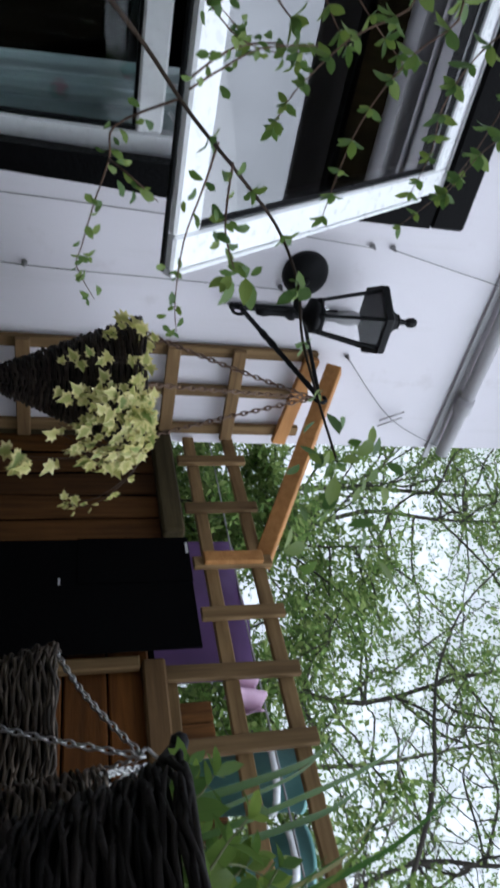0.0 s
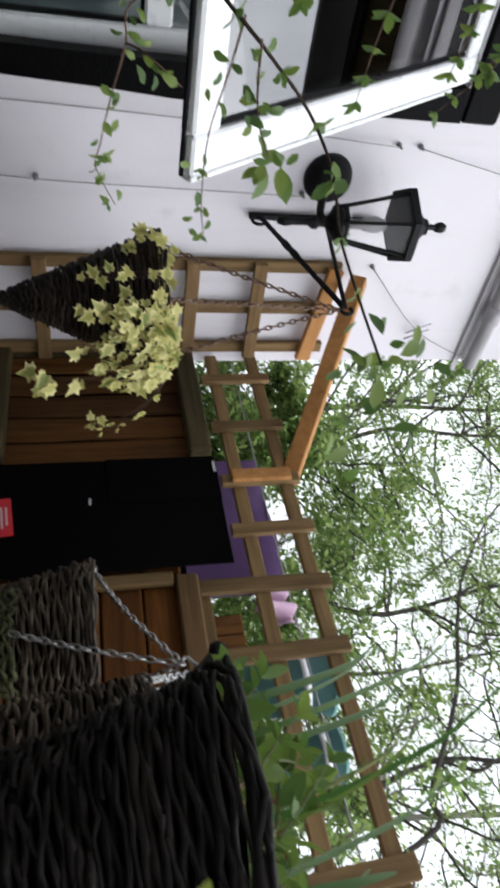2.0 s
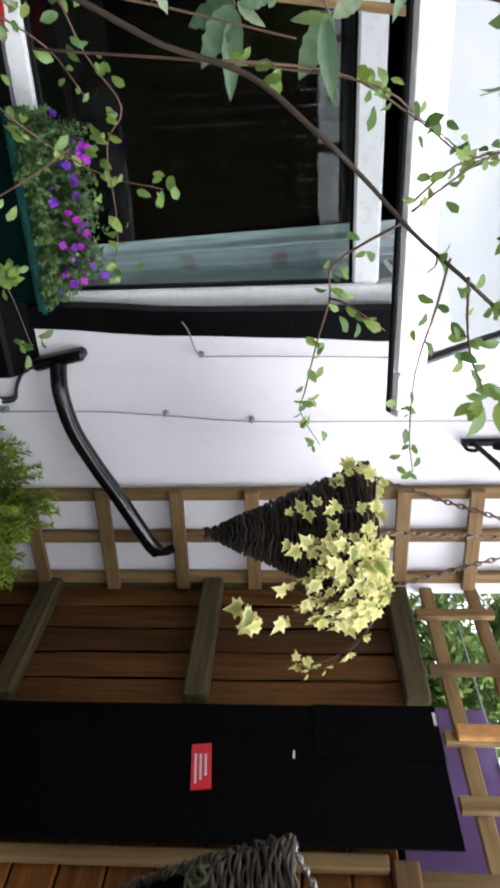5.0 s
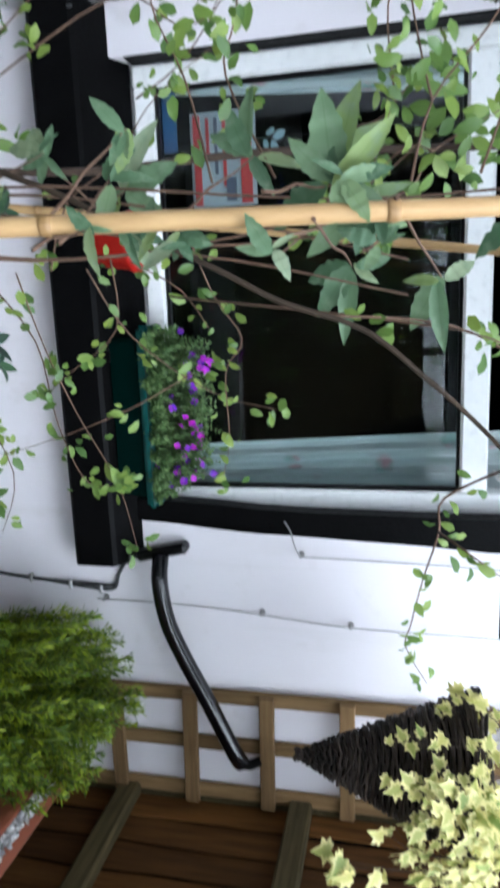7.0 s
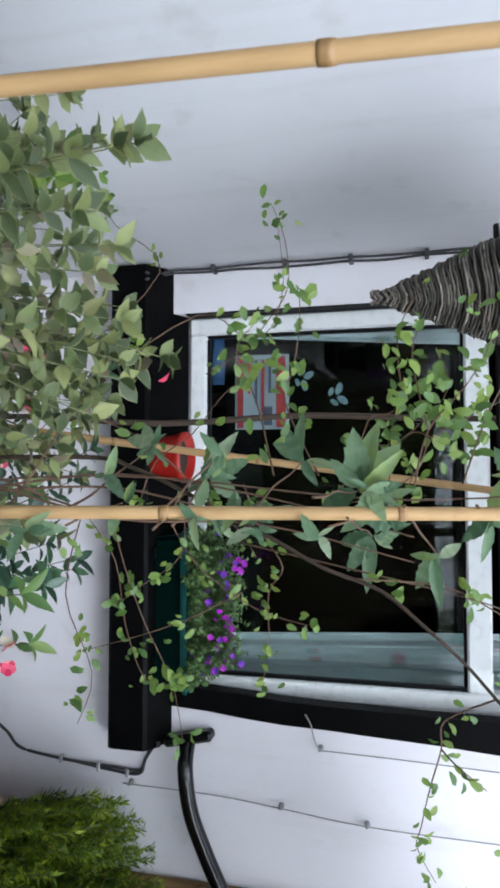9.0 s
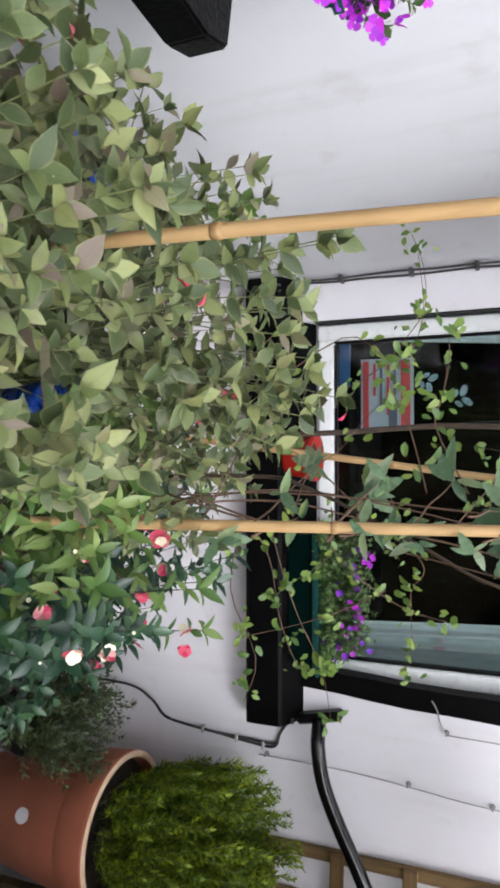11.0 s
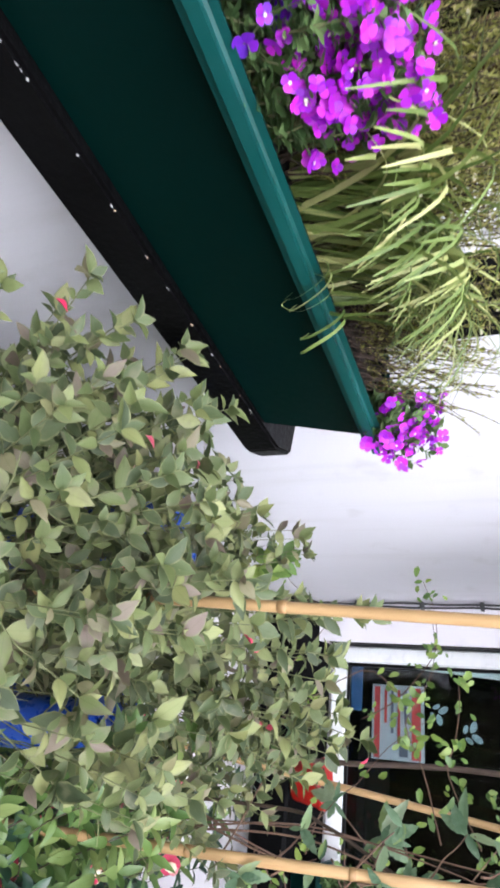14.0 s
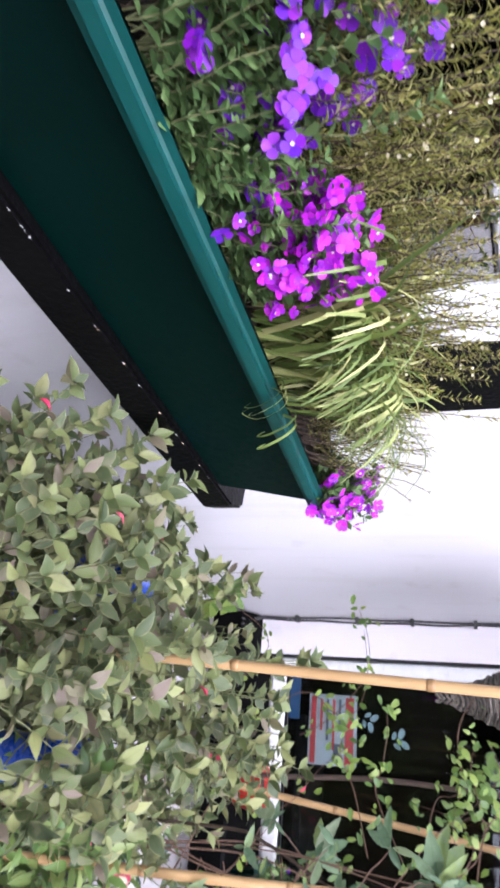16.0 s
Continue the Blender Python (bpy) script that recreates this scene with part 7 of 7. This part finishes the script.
for k in range(22):
    a_ = r.uniform(0, math.tau)
    s = Vector((1.394 + 0.09 * math.cos(a_), -1.551 + 0.09 * math.sin(a_), 1.69))
    ln = wander(s, s + Vector((r.uniform(-.06, .10), r.uniform(-.05, .10), r.uniform(0.02, 0.10))), r, 0.1, 3)
    lines.append(ln)
    poses += nodes_along(ln, 0.03, 0.2, r, 2, 60, (0.7, 1.1))
stems(ir, lines, 0.0018, GREENSTEM)
scatter(ir, "leaf", LM_OVER, poses)
sh2 = thing("broad_shoot", "fresh yellow-green broad-leaved shoot beside the baskets", "plant", (0.91, -1.82, 0))
part("stem", tube(wander((0.91, -1.82, 0.0), (0.886, -1.728, 1.575), r, 0.008, 6), 0.0022, 6), GREENSTEM, sh2, smooth=True)
L_FRESH = leaf_material("fresh_leaf", [(0.0, (0.17, 0.24, 0.015)), (1.0, (0.26, 0.32, 0.03))], rough=0.4, glow=0.45)
LM_FRESH = [leaf_mesh("fresh_leaf", 0.062, 0.015, L_FRESH, 0.58, 0.3, 0.1, 1.0, 8, 0.0, 0.55)]
scatter(sh2, "leaf", LM_FRESH, [frame_along((0.886, -1.728, z_), w_, (-1, -0.3, 0.3), s_) for z_, w_, s_ in ((1.584, (0.0, 0.8, 0.55), 0.66), (1.572, (0.02, 0.85, 0.50), 0.64), (1.575, (0.3, -0.7, 0.4), 0.6), (1.590, (0.05, 0.35, 0.75), 0.55))])


# ---- trees beyond the fence and around the garden ----
def tree(label, at, height, spread, seed, limbs, twigs_n, leaves_n, mat=BARK, low=0.25, lean=(0, 0)):
    r = random.Random(seed)
    t = thing("tree", label, "tree", at)
    base = Vector(at)
    top = base + Vector((lean[0], lean[1], height))
    trunk = wander(base, top, r, 0.03, 8)
    bm = bmesh.new()
    n = len(trunk)
    tube(trunk, [0.040 * height / 6 * (1 - 0.85 * k / (n - 1)) for k in range(n)], 10, bm)
    poses = []
    for k in range(limbs):
        f = low + (0.97 - low) * (k + r.random()) / limbs
        p = trunk[min(int(f * (n - 1)), n - 2)]
        a_ = r.uniform(0, math.tau)
        L_ = spread * (0.55 + 0.6 * r.random()) * (1.15 - 0.55 * f)
        e = p + Vector((math.cos(a_) * L_, math.sin(a_) * L_, L_ * r.uniform(0.15, 0.7)))
        limb = wander(p, e, r, 0.07, 6, 0.06 * L_)
        m = len(limb)
        tube(limb, [0.010 * height / 6 * (1 - 0.85 * q / (m - 1)) + 0.002 for q in range(m)], 6, bm)
        for _ in range(twigs_n):
            q = limb[r.randrange(int(m * 0.2), m)]
            d = Vector((r.gauss(0, 1), r.gauss(0, 1), r.gauss(0.1, 0.8))).normalized() * spread * r.uniform(0.15, 0.38)
            tl_ = wander(q, q + d, r, 0.08, 4, 0.05)
            tube(tl_, [0.0030 * (1 - 0.6 * j / (len(tl_) - 1)) for j in range(len(tl_))], 3, bm, caps=False)
            for _ in range(int(leaves_n * 2.3)):
                c = tl_[r.randrange(2, len(tl_))] + Vector((r.gauss(0, .035), r.gauss(0, .035), r.gauss(0, .035)))
                poses.append(frame_along(c, (r.gauss(0, 1), r.gauss(0, 1), r.gauss(-0.3, 0.6)), (r.gauss(0, .6), r.gauss(0, .6), 1), r.uniform(0.6, 1.3)))
    part("trunk", bm, mat, t, smooth=True)
    merged(t, "crown", LM_TREE, poses)


tree("slender young tree in fresh leaf beyond the fence", (4.3, 1.7, 0), 6.0, 1.9, 3, 34, 9, 22)
tree("young tree in fresh leaf beyond the fence", (5.4, -0.4, 0), 6.2, 2.2, 4, 28, 8, 17)
tree("airy tree with dark twigs beyond the fence", (5.2, -2.0, 0), 6.0, 2.2, 5, 26, 9, 9)
tree("dense young tree in fresh leaf beyond the fence", (4.9, 2.7, 0), 7.2, 2.2, 23, 34, 9, 22, BARK, 0.3)
tree("lacy young tree in fresh leaf beyond the fence", (4.6, 0.55, 0), 5.8, 1.75, 31, 32, 9, 22, BARK, 0.3)
tree("olive leafy bush behind the fence", (3.75, 0.0, 0), 2.85, 0.95, 33, 28, 9, 22, BARK, 0.4)
tree("fresh green tree further beyond the fence", (6.4, -1.5, 0), 6.4, 2.2, 24, 20, 8, 12, BARK, 0.35)
tree("tree in fresh leaf further down the garden", (8.0, 1.6, 0), 8.0, 3.2, 6, 30, 11, 20)
tree("pale-barked tree with sparse leaves", (6.6, -0.55, 0), 7.5, 2.0, 7, 18, 8, 8, PALEBARK, 0.45)
tree("bushy small tree close behind the fence", (3.5, 0.75, 0), 3.5, 1.1, 8, 30, 9, 24, BARK, 0.15)
tree("dense leafy bush behind the trellis corner", (2.95, 0.62, 0), 2.75, 0.66, 21, 30, 9, 30, BARK, 0.4)
tree("leafy small tree close behind the fence", (3.9, -0.9, 0), 2.9, 1.1, 9, 26, 10, 20, BARK, 0.15)
tree("leafy tree at the end of the garden", (9.0, -3.4, 0), 8.5, 3.4, 10, 30, 10, 8)
tree("tall tree behind the garden", (1.2, -6.6, 0), 9.5, 2.6, 14, 26, 9, 12)
tree("tree behind the garden", (-0.5, -7.5, 0), 6.5, 2.6, 11, 26, 9, 14)
tree("tree behind the garden", (3.4, -7.2, 0), 7.0, 2.8, 12, 26, 9, 14)
# a slender dark limb that arches over the garden
ar = thing("bare_branch_tree", "slender dark sapling with one long arching branch", "tree", (4.3, -1.7, 0))
arch = curve([(4.3, -1.7, 0.0), (4.27, -1.45, 1.6), (4.2, -1.05, 3.05), (4.2, -0.85, 3.18), (4.2, -0.49, 3.45), (4.2, -0.25, 3.59), (4.2, 0.06, 3.72), (4.2, 0.40, 3.91), (4.2, 0.83, 4.30), (4.2, 1.15, 4.76)], 5)
part("trunk", tube(arch, [0.018 - 0.011 * k / (len(arch) - 1) for k in range(len(arch))], 8), BARK, ar, smooth=True)
r = random.Random(97)
for k in range(16):
    p = arch[r.randrange(14, len(arch))]
    part("twig", tube(wander(p, p + Vector((r.uniform(-.3, .3), r.uniform(-.45, .45), r.uniform(0.1, 0.6))), r, 0.1, 4), 0.0045, 4), BARK, ar, smooth=True)
# unseen backdrop, added; dark boards keep the window's reflection dim
gf = thing("unseen_fence", "unseen boarded fence across the garden, coloured dark to dim window reflections", "fence", (0.9, -5.0, 0))
for k in range(34):
    part("board", box(-0.9 + k * 0.125, -0.78 + k * 0.125, -5.02, -5.0, 0, 1.8, 0.003), RAIL, gf)
part("rail", box(-0.9, 3.35, -5.0, -4.96, 1.5, 1.57, 0.004), RAIL, gf)
